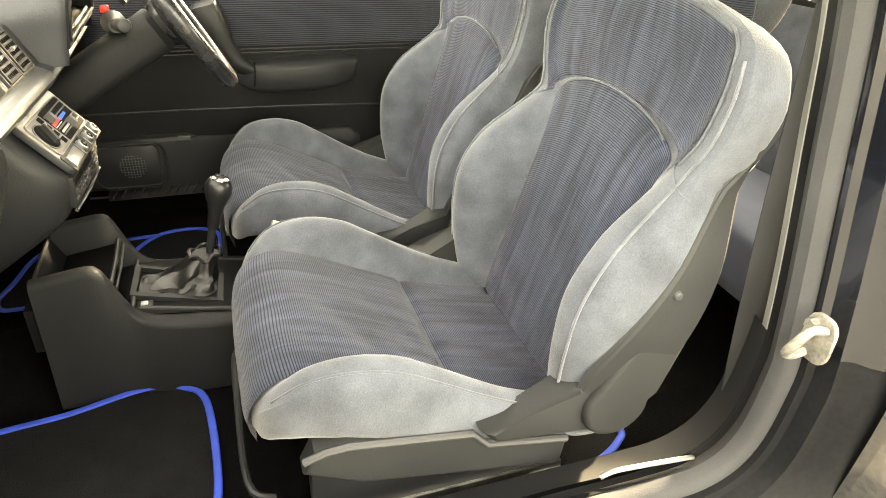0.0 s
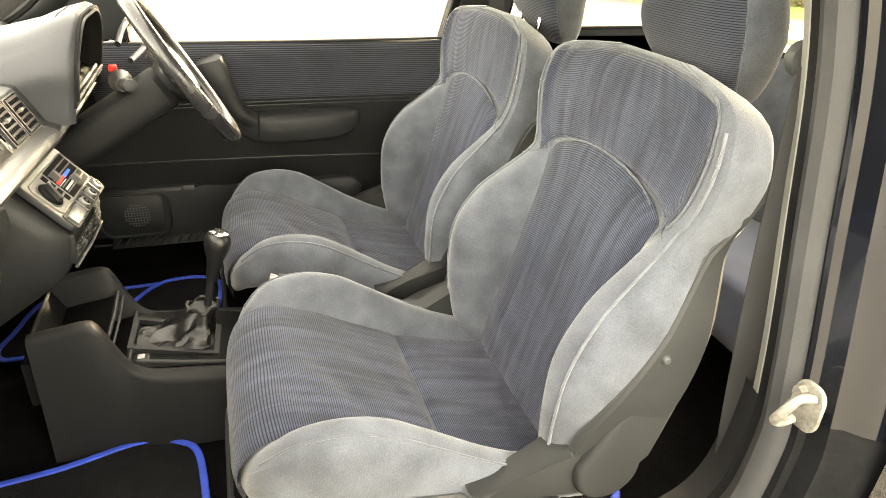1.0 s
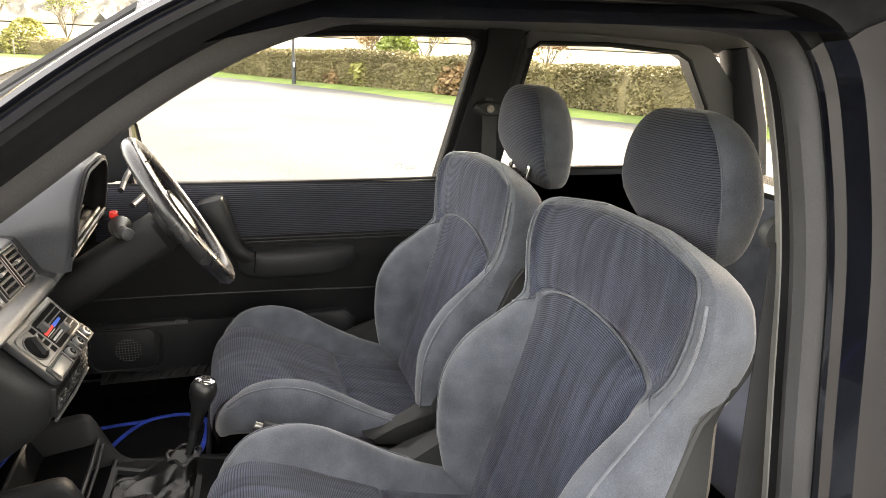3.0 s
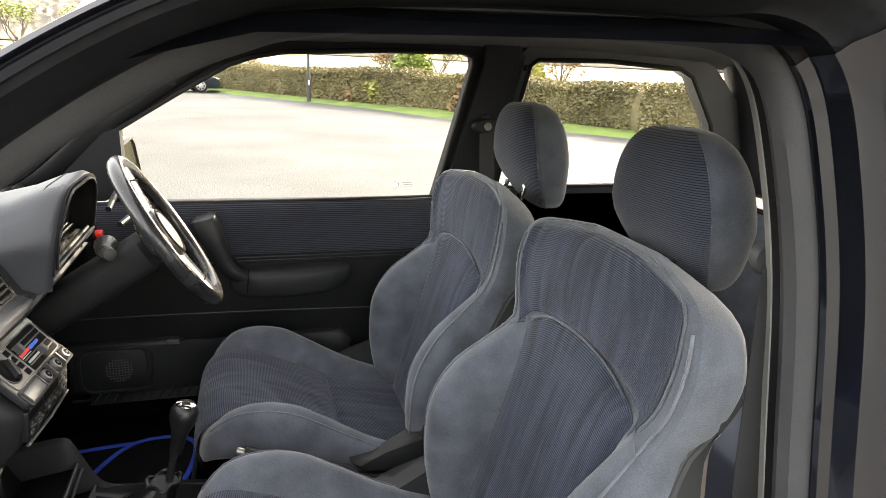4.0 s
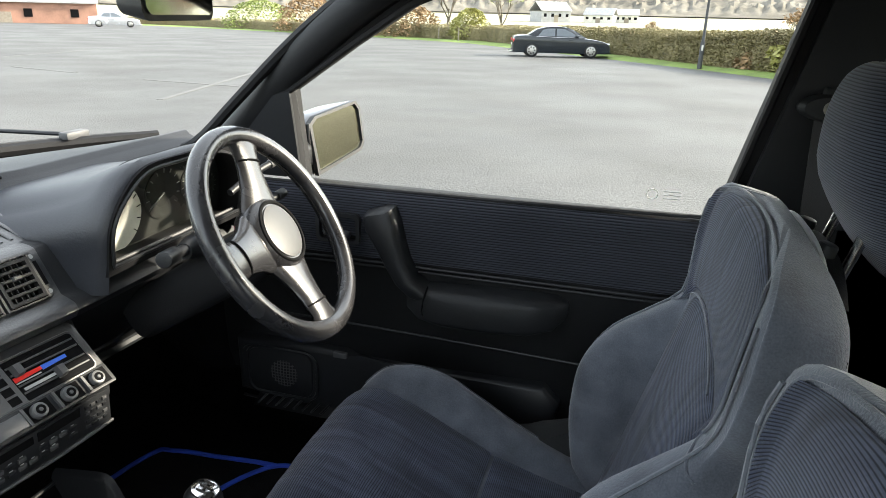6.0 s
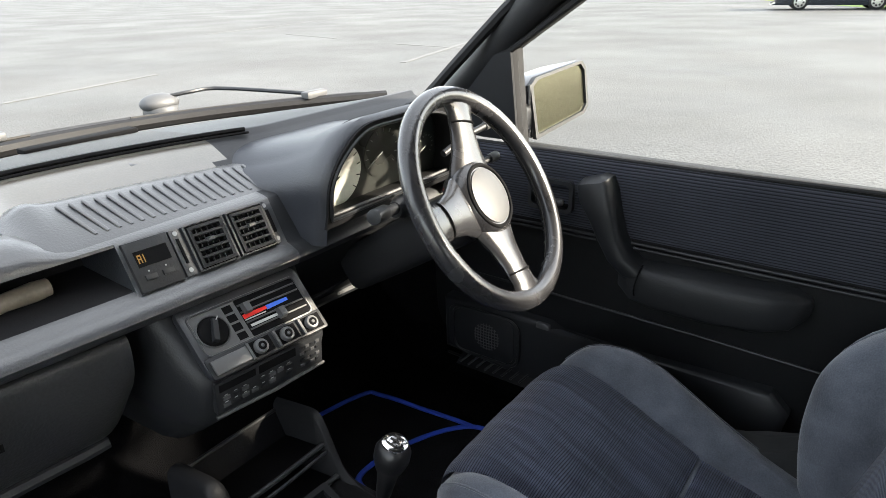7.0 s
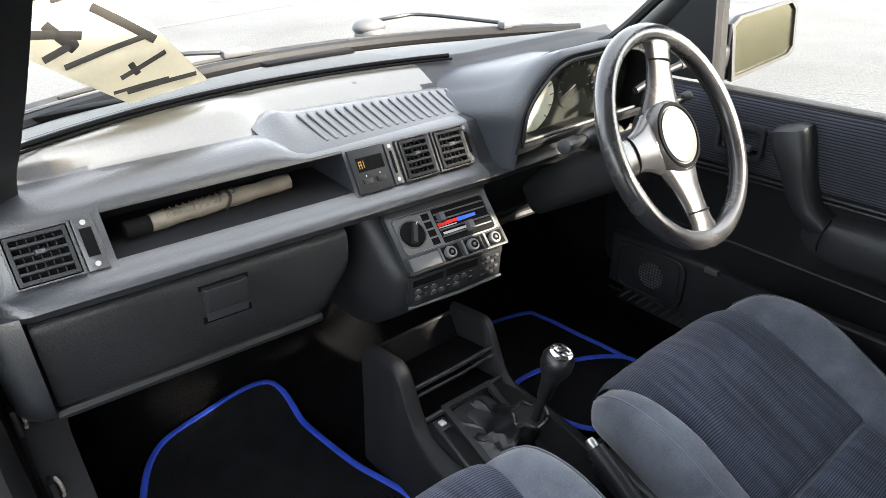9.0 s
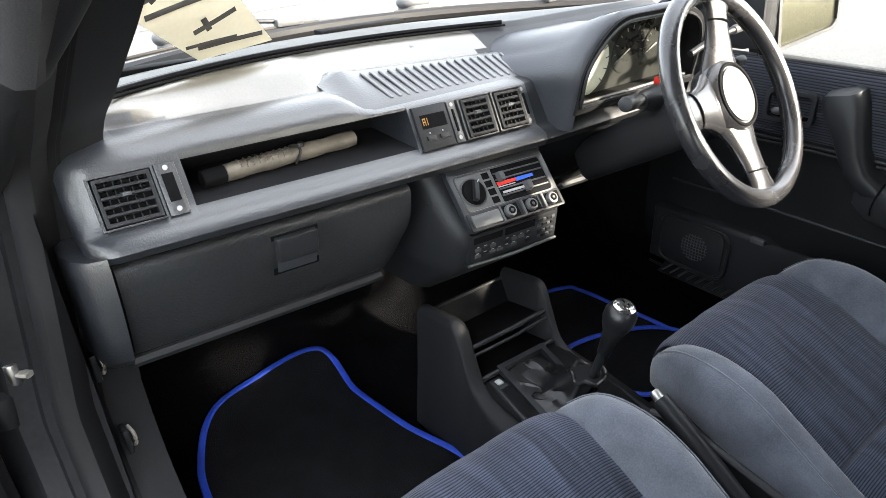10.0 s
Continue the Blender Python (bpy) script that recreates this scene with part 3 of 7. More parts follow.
def sweep(section, keep=None):
    """Carries a section [(y, n)] round the doorway, or along the part of it that keep names; n points away from the opening."""
    loops = []
    n = len(rim)
    for i, p in enumerate(rim):
        t = (rim[(i + 1) % n] - rim[i - 1]).normalized()
        out = Vector((t.z, 0, -t.x)) * -1
        sy = seal_y(p.z)
        slim = 1 - 0.72 * clamp((p.z - 0.90) / 0.15) * clamp((0.50 - p.x) / 0.10)
        loops.append([Vector((p.x, sy + y, p.z)) + out * (0.014 + (k - 0.014) * slim if k > 0.014 else k) for y, k in section])
    loops.append(loops[0])
    own = bmesh.new()
    V = [[own.verts.new(q) for q in lp] for lp in loops[:-1]]
    m = len(section)
    for i in range(n):
        A, B = V[i], V[(i + 1) % n]
        if keep and not keep(rim[i]):
            continue
        for k in range(m - 1):
            own.faces.new((A[k], A[k + 1], B[k + 1], B[k]))
    bmesh.ops.delete(own, geom=[v for v in own.verts if not v.link_faces], context="VERTS")
    return own


# which way is outwards: the rim runs clockwise seen from the passenger's side
seal = [(0.035, 0.018), (0.024, 0.004), (0.008, -0.006), (-0.008, -0.004), (-0.018, 0.006), (-0.02, 0.018)]
jamb = [(0.045, 0.012), (-0.02, 0.014), (-0.03, 0.014), (-0.034, 0.026), (-0.062, 0.030), (-0.068, 0.045), (-0.085, 0.058), (-0.098, 0.075), (-0.102, 0.10), (-0.10, 0.13)]
# same grey seal; black at the hinge side puts shade into its colour
tagged(part("door_seal", sweep(seal, lambda p: p.x <= -0.36), RUBBER), "rubber seal at the hinge side, coloured black for its shade", "door seal", kind="structure")
tagged(part("door_seal", sweep(seal, lambda p: p.x > -0.36), SEAL), "grey-black rubber seal round the open doorway", "door seal", kind="structure")
tagged(part("door_frame", sweep(jamb), JAMB), "scuffed black painted frame of the open doorway", "door frame", kind="structure")
tagged(part("frame_edge", sweep([(-0.094, 0.088), (-0.105, 0.096), (-0.108, 0.112), (-0.104, 0.119), (-0.098, 0.122), (-0.104, 0.127), (-0.107, 0.134), (-0.104, 0.146), (-0.094, 0.152), (-0.070, 0.154)], lambda p: p.z > 0.80 and p.x < 0.50), PAINT), "glossy black outer edge of the door frame", "door frame", kind="structure")
tagged(part("post_skin", sweep([(-0.024, 0.0115), (-0.032, 0.0115), (-0.037, 0.023), (-0.064, 0.027), (-0.071, 0.042), (-0.088, 0.055), (-0.101, 0.072), (-0.105, 0.10), (-0.103, 0.13)], lambda p: p.x > 0.50 and p.z > 0.62), PAINT), "glossy black painted door post beside the doorway", "door frame", kind="structure")
LIP_IN = [(0.10, 0.03), (0.06, 0.016), (0.04, 0.012), (0.036, 0.018)]
tagged(part("inner_lip", sweep(LIP_IN, lambda p: not (p.x > 0.47 and p.z > 0.60)), PILLAR), "black plastic trim edge inside the doorway", "trim", kind="structure")
tagged(part("pillar_edge", sweep([(0.058, 0.015), (0.046, 0.011), (0.038, 0.016)], lambda p: p.x > 0.47 and p.z > 0.60), TRIM_PALE), "pale grey trim edge on the door pillar", "trim", kind="structure")

for sgn, lab in ((1, "driver's"), (-1, "passenger's")):
    tagged(part("kick_panel", sheet(lambda u, v: Vector((-1.04 + 0.60 * u, sgn * (0.665 - 0.012 * math.sin(math.pi * u)), 0.24 + 0.60 * v)), 8, 8, 0.012), MATPILE), "black kick panel at the side of the %s footwell" % lab, "side trim", kind="structure")
tagged(part("wall_front", sheet(lambda u, v: Vector((-1.03, -0.68 + 1.36 * u, 0.24 + 0.60 * v)), 6, 6, 0.01), CARPET), "dark carpeted bulkhead behind the dashboard", "bulkhead", kind="structure")

# outer quarter panel and window behind the doorway
def outer_side(u, v):
    x = 0.66 + 1.15 * u
    z = 0.30 + 0.60 * v
    return Vector((x, -0.795 - 0.018 * math.sin(math.pi * v) + 0.05 * u * u, z))


tagged(part("outer_panel", sheet(outer_side, 20, 14, 0.004), PAINT), "glossy black rear wing behind the doorway", "car body panel", kind="structure")
QN = round_rect(0.70, 1.40, 0.94, 1.25, 0.05)
nq = part("window_5", prism(QN, lambda u, v, w: Vector((u, -0.785 + 0.22 * (v - 0.9) - w, v)), 0.004), glass("quarter_tint", (0.35, 0.38, 0.38), ior=1.45))
tagged(nq, "tinted rear quarter window with rubber seal outside", "car window", kind="structure")
QNO = round_rect(0.665, 1.55, 0.895, 1.30, 0.06)
tagged(part("quarter_frame", ring_prism(QNO, QN, lambda u, v, w: Vector((u, -0.79 + 0.22 * (v - 0.9) + w, v)), 0.02), PAINT), "glossy black frame of rear quarter window", "car body panel", kind="structure")
tagged(part("quarter_seal", tube([Vector((u, -0.789 + 0.22 * (v - 0.9), v)) for u, v in QN], 0.008, 6, True, up=(0, 1, 0)), RUBBER), "rubber seal of rear quarter window", "seal", kind="structure")

# the open door on the passenger's side, swung forward on its hinges
od = thing("door_2", "open passenger's door with black vinyl trim, swung forward", "car door", (-0.53, -0.80, 0.30), kind="structure")
od.rotation_euler = (0, 0, radians(-66))


def opart(name, bm, m, label="", parent=None):
    return part(name, bm, m, parent or od, label)


opart("outer_skin", sheet(lambda u, v: Vector((1.08 * u, -0.05 - 0.03 * math.sin(math.pi * v), 0.58 * v)), 14, 10, 0.004), PAINT, "glossy black outer door skin")
opart("inner_panel", sheet(lambda u, v: Vector((0.02 + 1.04 * u, 0.035 + 0.01 * math.sin(math.pi * v), 0.02 + 0.55 * v)), 14, 10, 0.02), VINYL, "black vinyl inner panel")
opart("door_shell", box(0.0, 1.08, -0.045, 0.035, 0.0, 0.565, 0.012), JAMB)
OW = [(0.20, 0.565), (0.21, 0.74), (0.36, 0.84), (0.50, 0.90), (1.02, 0.93), (1.06, 0.90), (1.02, 0.565)]
opart("window_frame", ring_prism([(0.14, 0.545), (0.16, 0.76), (0.33, 0.87), (0.48, 0.935), (1.04, 0.965), (1.10, 0.92), (1.06, 0.545)], OW, lambda u, v, w: Vector((u, w + 0.12 * (v - 0.565) - 0.02, v)), 0.035), PLASTIC_S)
gl_ = opart("window_pane", prism(OW, lambda u, v, w: Vector((u, w + 0.12 * (v - 0.565) - 0.004, v)), 0.004), GLASS, "clear side window")
gl_.visible_shadow = False
opart("armrest", box(0.30, 0.75, 0.05, 0.11, 0.26, 0.33, 0.02, 3), VINYL)

# ---- seats ----
BACK = [
    (0.33, 0.375, 0.20, 0.15, 0.00, 0.07), (0.37, 0.370, 0.230, 0.16, 0.03, 0.075), (0.44, 0.386, 0.252, 0.165, 0.072, 0.08),
    (0.52, 0.408, 0.268, 0.162, 0.102, 0.085), (0.60, 0.428, 0.276, 0.157, 0.114, 0.088), (0.68, 0.450, 0.270, 0.155, 0.093, 0.09),
    (0.75, 0.470, 0.248, 0.160, 0.042, 0.09), (0.795, 0.484, 0.234, 0.172, 0.012, 0.09), (0.838, 0.492, 0.250, 0.197, 0.010, 0.09),
    (0.897, 0.499, 0.262, 0.214, 0.013, 0.09), (0.940, 0.505, 0.256, 0.212, 0.012, 0.085), (0.973, 0.512, 0.236, 0.198, 0.009, 0.075),
    (0.994, 0.522, 0.180, 0.150, 0.006, 0.055), (1.004, 0.542, 0.09, 0.07, 0.0, 0.02)]
CUSH = [
    (-0.118, 0.455, 0.15, 0.13, 0.00, 0.43), (-0.108, 0.492, 0.185, 0.155, 0.002, 0.43), (-0.085, 0.521, 0.214, 0.165, 0.010, 0.448),
    (-0.045, 0.530, 0.230, 0.167, 0.036, 0.455), (0.02, 0.510, 0.238, 0.167, 0.068, 0.445), (0.08, 0.481, 0.240, 0.167, 0.084, 0.432), (0.13, 0.457, 0.240, 0.167, 0.080, 0.422),
    (0.20, 0.431, 0.240, 0.167, 0.062, 0.40), (0.28, 0.408, 0.240, 0.167, 0.042, 0.38), (0.38, 0.386, 0.238, 0.165, 0.026, 0.36), (0.45, 0.376, 0.225, 0.16, 0.015, 0.35)]
REC = radians(16)


def ring_profile(w, wi, b, t):
    half = [(wi * 0.5, 0.001), (wi * 0.9, 0.002), (wi, 0.005), (wi + 0.16 * (w - wi), b * 0.50), (wi + 0.34 * (w - wi), b * 0.90), (wi + 0.52 * (w - wi), b), (wi + 0.74 * (w - wi), b * 0.92), (wi + 0.93 * (w - wi), b * 0.66), (w, b * 0.32), (w + 0.002, -0.3 * t), (w - 0.012, -0.85 * t), (w * 0.6, -t)]
    pts = [(0, 0.0)] + half + [(0, -t)] + [(-v, f) for v, f in half[::-1]]
    return [(p.x, p.y) for p in spline([(a, c, 0) for a, c in pts], 88, True)]


def back_at(z, v, f):
    x0 = lerp_table(BACK, z)[0]
    return Vector((x0 - f * math.cos(REC), v, z + f * math.sin(REC)))


def arch(v):
    return 0.783 + 0.065 * math.sqrt(max(0, 1 - (v / 0.176) ** 2))


SEAT_BASE = Vector((0.2, 0, FLOOR_Z))


def build_seat(label, yc, dz, dx):
    seat = thing("front_seat", label, "car seat", (0.2 + dx, yc, FLOOR_Z), "front seats")

    def sp(name, bm, m, lab="", parent=None, **kw):
        bmesh.ops.translate(bm, verts=bm.verts, vec=-SEAT_BASE + Vector((0, 0, dz)))
        return part(name, bm, m, parent or seat, lab, **kw)

    # backrest
    loops = []
    zs = [0.33 + (1.005 - 0.33) * (1 - (1 - k / 44) ** 1.25) for k in range(45)]
    for z in zs:
        x0, w, wi, b, t = lerp_table(BACK, z)
        loops.append([back_at(z, v, f + 0.0015 * noise.noise((v * 16, z * 16, 3))) for v, f in ring_profile(w, wi, b, t)])
    back = sp("backrest", loft(loops), VELOUR, "grey velour backrest with deep side bolsters", sharp=85)

    def lumbar(u, s):
        z0 = 0.335
        vv = (2 * s - 1)
        zz = z0 + (arch(vv * 0.172) - z0) * u
        wi = lerp_table(BACK, zz)[2]
        v = vv * (wi + 0.004)
        zz = z0 + (arch(v) - z0) * u
        edge = (1 - abs(vv) ** 6) * (1 - (2 * u - 1) ** 14)
        wrinkle = 0.0022 * noise.noise((v * 7 + zz * 3, zz * 26 - v * 9, 1)) * clamp((0.75 - zz) * 4)
        return back_at(zz, v, 0.004 + 0.012 * edge + wrinkle)

    sp("lumbar_panel", sheet(lumbar, 60, 30, -0.012, laid=(0.50, 0.33)), CORD_Y, "blue-grey ribbed lumbar panel", back, sharp=70)

    def upper(u, s):
        vv = 2 * s - 1
        top = 0.998 - 0.030 * abs(vv) ** 4
        z0 = arch(vv * 0.176) + 0.001
        zz = z0 + (top - z0) * u
        wi = lerp_table(BACK, zz)[2]
        w, b = lerp_table(BACK, zz)[1], lerp_table(BACK, zz)[3]
        v = vv * (wi + 0.30 * (w - wi))
        q_ = clamp((abs(v) - wi) / (w - wi))
        rise = lerp_table([(0, 0), (0.16, 0.55), (0.34, 0.92), (0.52, 1.0), (1, 1)], q_)[0]
        edge = (1 - abs(vv) ** 8) * (1 - (2 * u - 1) ** 14)
        return back_at(zz, v, 0.0055 + 0.006 * edge + b * rise)

    sp("shoulder_panel", sheet(upper, 30, 40, -0.018, laid=(0.185, 0.42)), CORD_Y, "dark ribbed shoulder panel", back, sharp=70)
    for sg in (-1, 1):
        line = []
        for k in range(26):
            z = 0.40 + 0.55 * k / 25
            x0, w, wi, b, t = lerp_table(BACK, z)
            line.append(back_at(z, sg * (wi + 0.74 * (w - wi)), b * 0.92 + 0.0022))
        sp("bolster_seam", tube(line, 0.0024, 6), VELOUR_EDGE, "worn pale seam", back)
        fold = []
        for k in range(9):
            q_ = 0.16 + 0.84 * k / 8
            z = 0.806 - 0.040 * q_
            x0, w, wi, b, t = lerp_table(BACK, z)
            rise = lerp_table([(0, 0.1), (0.16, 0.5), (0.34, 0.9), (0.52, 1.0), (0.74, 0.92), (0.93, 0.66), (1, 0.32)], q_)[0]
            fold.append(back_at(z, sg * (wi + q_ * (w - wi)), b * rise + 0.0008))
        sp("waist_fold", tube(fold, 0.0022, 6), VELOUR, "", back)
    rim_line = []
    for sg in (-1, 1):
        run = []
        for k in range(15):
            z = 0.80 + 0.175 * k / 14
            x0, w, wi, b, t = lerp_table(BACK, z)
            run.append(back_at(z, sg * (wi + 0.36 * (w - wi)), b * 0.93 + 0.003))
        rim_line += run if sg < 0 else [back_at(0.985 + 0.015 * (1 - (q / 4) ** 2) ** 0.5, q * 0.046, 0.004) for q in range(-4, 5)] + run[::-1]
    sp("shoulder_piping", tube(spline(rim_line, 90), 0.0022, 7), VELOUR, "stitched edge round the shoulder panel", back)
    am = [back_at(arch(v) + 0.002, v, 0.012) for v in [-0.150 + 0.300 * k / 24 for k in range(25)]]
    sp("arch_seam", tube(am, 0.0016, 6), VELOUR, "", back)
    # hard shell round the back
    loops = []
    for k in range(24):
        z = 0.43 + 0.52 * k / 23
        x0, w, wi, b, t = lerp_table(BACK, z)
        fe = 0.012 - 0.36 * (z - 0.65)
        fe = min(fe, 0.062)
        fb = -0.072 - 0.028 * math.sin(math.pi * clamp((z - 0.42) / 0.5))
        fe = max(fe, fb + 0.006)
        wo = w + 0.007 - 0.018 * clamp((z - 0.80) / 0.14)
        o = [(wo - 0.004, fe), (wo, fe - 0.004), (wo, fb + 0.03), (wo - 0.03, fb - 0.004), (wo * 0.5, fb - 0.02), (0, fb - 0.022)]
        o = o + [(-a, c) for a, c in o[-2::-1]]
        i = [(a * 0.985, c + 0.006) for a, c in o[::-1]]
        loops.append([back_at(z, a, c) for a, c in o + i])
    sp("back_shell", loft(loops, caps=False), SHELL, "dark grey moulded plastic back shell")
    for sg in (-1, 1):
        sp("shell_stud", cyl((0.450, sg * 0.276, 0.650), (0.450, sg * 0.286, 0.650), 0.008, 0.006, 16, 0.002), PLASTIC_M, "round pale cover stud")
        pill = [(0.398 + 0.055 * math.cos(a), 0.455 + 0.055 * math.sin(a)) for a in [radians(160 + 220 * k / 14) for k in range(15)]]
        pill += [(0.468 + 0.040 * math.cos(a), 0.590 + 0.040 * math.sin(a)) for a in [radians(10 + 130 * k / 8) for k in range(9)]]
        sp("recliner_cover", prism(pill, lambda u, v, w: Vector((u, sg * (0.250 + w), v)), 0.030, 0.010, 3), SHELL, "rounded dark recliner cover")
        ol = [(-0.062, 0.425), (-0.045, 0.462), (0.0, 0.466), (0.185, 0.436), (0.205, 0.410), (0.345, 0.380), (0.338, 0.322), (0.02, 0.383)]
        sp("side_shield", prism(ol, lambda u, v, w: Vector((u, sg * (0.210 + w), v)), 0.036, 0.008, 3), SHELL, "dark grey plastic side shield")
        sp("shield_rim", tube([(-0.06, sg * 0.245, 0.450), (-0.03, sg * 0.247, 0.462), (0.0, sg * 0.247, 0.464), (0.18, sg * 0.247, 0.436), (0.205, sg * 0.247, 0.408), (0.34, sg * 0.247, 0.381)], 0.006, 8), PLASTIC_M)
        br = [(0.185, 0.452), (0.26, 0.458), (0.335, 0.50), (0.42, 0.49), (0.40, 0.40), (0.21, 0.425)]
        sp("hinge_cover", prism(br, lambda u, v, w: Vector((u, sg * (0.215 + w), v)), 0.052, 0.010, 3), SHELL, "dark plastic hinge cover")
        rl = box(-0.15, 0.36, sg * 0.20 - 0.02, sg * 0.20 + 0.02, 0.268, 0.296, 0.004)
        sp("seat_rail", rl, STEEL, "bare steel sliding rail")
        for x in (-0.12, 0.33):
            sp("rail_foot", box(x - 0.03, x + 0.03, sg * 0.20 - 0.026, sg * 0.20 + 0.026, 0.245, 0.285, 0.005), STEEL)
            sp("rail_bolt", cyl((x, sg * 0.20, 0.296), (x, sg * 0.20, 0.306), 0.009, 0.009, 6), STEEL)
        sp("seat_frame", box(-0.05, 0.33, sg * 0.20 - 0.015, sg * 0.20 + 0.015, 0.29, 0.40, 0.006), PLASTIC_S)
    sp("release_bar", tube(spline([(-0.10, -0.18, 0.32), (-0.135, -0.16, 0.335), (-0.14, 0.0, 0.335), (-0.135, 0.16, 0.335), (-0.10, 0.18, 0.32)], 20), 0.006, 8), PLASTIC_S)
    # cushion
    loops = []
    for x in [-0.118 + 0.568 * (k / 56) ** 1.55 for k in range(57)]:
        zc, w, wi, b, bot = lerp_table(CUSH, x)
        loops.append([Vector((x, v, zc + f + 0.0015 * noise.noise((v * 15, x * 15, 7)))) for v, f in ring_profile(w, wi, b, zc - bot)])
    cush = sp("seat_cushion", loft(loops), VELOUR, "grey velour cushion with raised side bolsters", sharp=85)

    def insert(x0, x1, front):
        def f(u, s):
            vv = 2 * s - 1
            if front:
                # wraps down over the nose
                d = u * 0.42
                tab = [(0.0, -0.112, 0.40), (0.045, -0.121, 0.445), (0.09, -0.113, 0.492), (0.125, -0.089, 0.523), (0.16, -0.048, 0.535), (0.24, 0.022, 0.514), (0.32, 0.10, 0.476), (0.42, 0.178, 0.440)]
                x, z = lerp_table(tab, d)
                wv = 0.171 * (1 - 0.16 * clamp((0.10 - d) / 0.10))
            else:
                x = x0 + (x1 - x0) * u
                z = lerp_table(CUSH, x)[0]
                wv = 0.169
            v = vv * wv
            edge = (1 - abs(vv) ** 6) * (1 - (2 * u - 1) ** 16)
            wr = 0.0045 * noise.noise((v * 5 + x * 6, x * 30 + v * 16, 2)) * clamp((v * -6 + 0.6)) * (1 if front else 0.3)
            nx = 0.1 + 0.6 * clamp((0.02 - x) / 0.13) if front else 0.1
            e = 0.004 + 0.010 * edge + wr * edge
            return Vector((x - e * nx, v, z + e * (1 - 0.4 * nx)))
        return f

    sp("front_panel", sheet(insert(0, 0, True), 56, 34, -0.012, laid=(0.42, 0.34)), CORD_Y, "blue-grey ribbed seat panel", cush, sharp=70)
    sp("rear_panel", sheet(insert(0.184, 0.43, False), 24, 30, -0.012, laid=(0.255, 0.34)), CORD_Y, "dark ribbed seat panel", cush, sharp=70)
    for sg in (-1, 1):
        line = []
        for k in range(24):
            x = -0.09 + 0.42 * k / 23
            zc, w, wi, b, bot = lerp_table(CUSH, x)
            line.append((x, sg * (wi + 0.80 * (w - wi)), zc + b * 0.86 + 0.001))
        sp("bolster_seam", tube(line, 0.0022, 6), VELOUR, "", cush)
    # headrest
    hz = 1.058 + (0.012 if yc > 0 else 0)
    hx = 0.628 + (0.016 if yc > 0 else -0.004)
    def pad(c, grow=0.0):
        """A point of the unit ball carried onto the headrest: egg-shaped, its chin tucked back."""
        sx = abs(c.x) ** 0.62 * (1 if c.x > 0 else -1)
        sy = abs(c.y) ** 0.75 * (1 if c.y > 0 else -1)
        sz = abs(c.z) ** 0.80 * (1 if c.z > 0 else -1)
        low = max(0, -sz)
        taper = 1 - 0.34 * low - 0.10 * max(0, sz)
        return Vector((hx + 0.012 + (0.064 + grow) * sx * (1 - 0.32 * low) - 0.012 * sz + 0.040 * low ** 1.4, (0.130 + grow) * sy * taper, hz - 0.018 + (0.130 - 0.008 * low + grow) * sz))

    own = bmesh.new()
    bmesh.ops.create_uvsphere(own, u_segments=40, v_segments=28, radius=1)
    for v in own.verts:
        v.co = pad(v.co)
    hr = sp("headrest", own, VELOUR, "dark grey velour headrest")

    def face(u, s):
        e = radians(-72 + 148 * u)
        a = radians(-66 + 132 * s)
        edge = min(1, 6 * min(u, 1 - u), 6 * min(s, 1 - s))
        return pad(Vector((-math.cos(e) * math.cos(a), math.cos(e) * math.sin(a), math.sin(e))), 0.001 + 0.0045 * edge ** 0.5)

    sp("face_panel", sheet(face, 30, 26, 0.004), CORD_Z, "ribbed cloth face of headrest", hr)
    for e in (-66, 66):
        sp("face_seam", tube([pad(Vector((-math.cos(radians(b)) * math.cos(radians(e)), math.cos(radians(b)) * math.sin(radians(e)), math.sin(radians(b)))), 0.001) for b in range(-72, 77, 6)], 0.0016, 6), VELOUR, "", hr)
    for sg in (-1, 1):
        sp("headrest_post", cyl((0.600, sg * 0.052, 0.90), (0.632, sg * 0.052, hz - 0.04), 0.006, None, 12), CHROME, "chrome headrest post")
        sp("post_guide", cyl((0.585, sg * 0.052, 0.960), (0.592, sg * 0.052, 0.985), 0.013, 0.011, 14, 0.003), PLASTIC_S)
    sp("top_flap", sheet(lambda u, s: Vector((0.520 + 0.085 * u, (2 * s - 1) * (0.16 - 0.04 * u), 0.992 - 0.02 * u - 0.04 * abs(2 * s - 1) ** 3)), 8, 14, 0.008), VINYL, "black vinyl top of backrest")
    # driver's seat: pale colour on this edge stands in for sunlight
    sp("top_edge", tube([(0.575, -0.14 + 0.28 * k / 12, 0.988 - 0.03 * abs(k / 6 - 1) ** 3) for k in range(13)], 0.004, 6), ETCH if yc > 0 else VINYL, "frayed edge of backrest cover, coloured pale as sunlit" if yc > 0 else "")
    return seat


build_seat("passenger's bucket seat in grey velour and blue-grey ribbed cloth", -0.345, 0.0, 0.0)
build_seat("driver's bucket seat in grey velour and blue-grey ribbed cloth", 0.268, -0.016, 0.004)

# ---- rear bench ----
bench = thing("rear_bench", "rear bench seat in grey ribbed cloth", "car seat", (1.1, 0, FLOOR_Z))


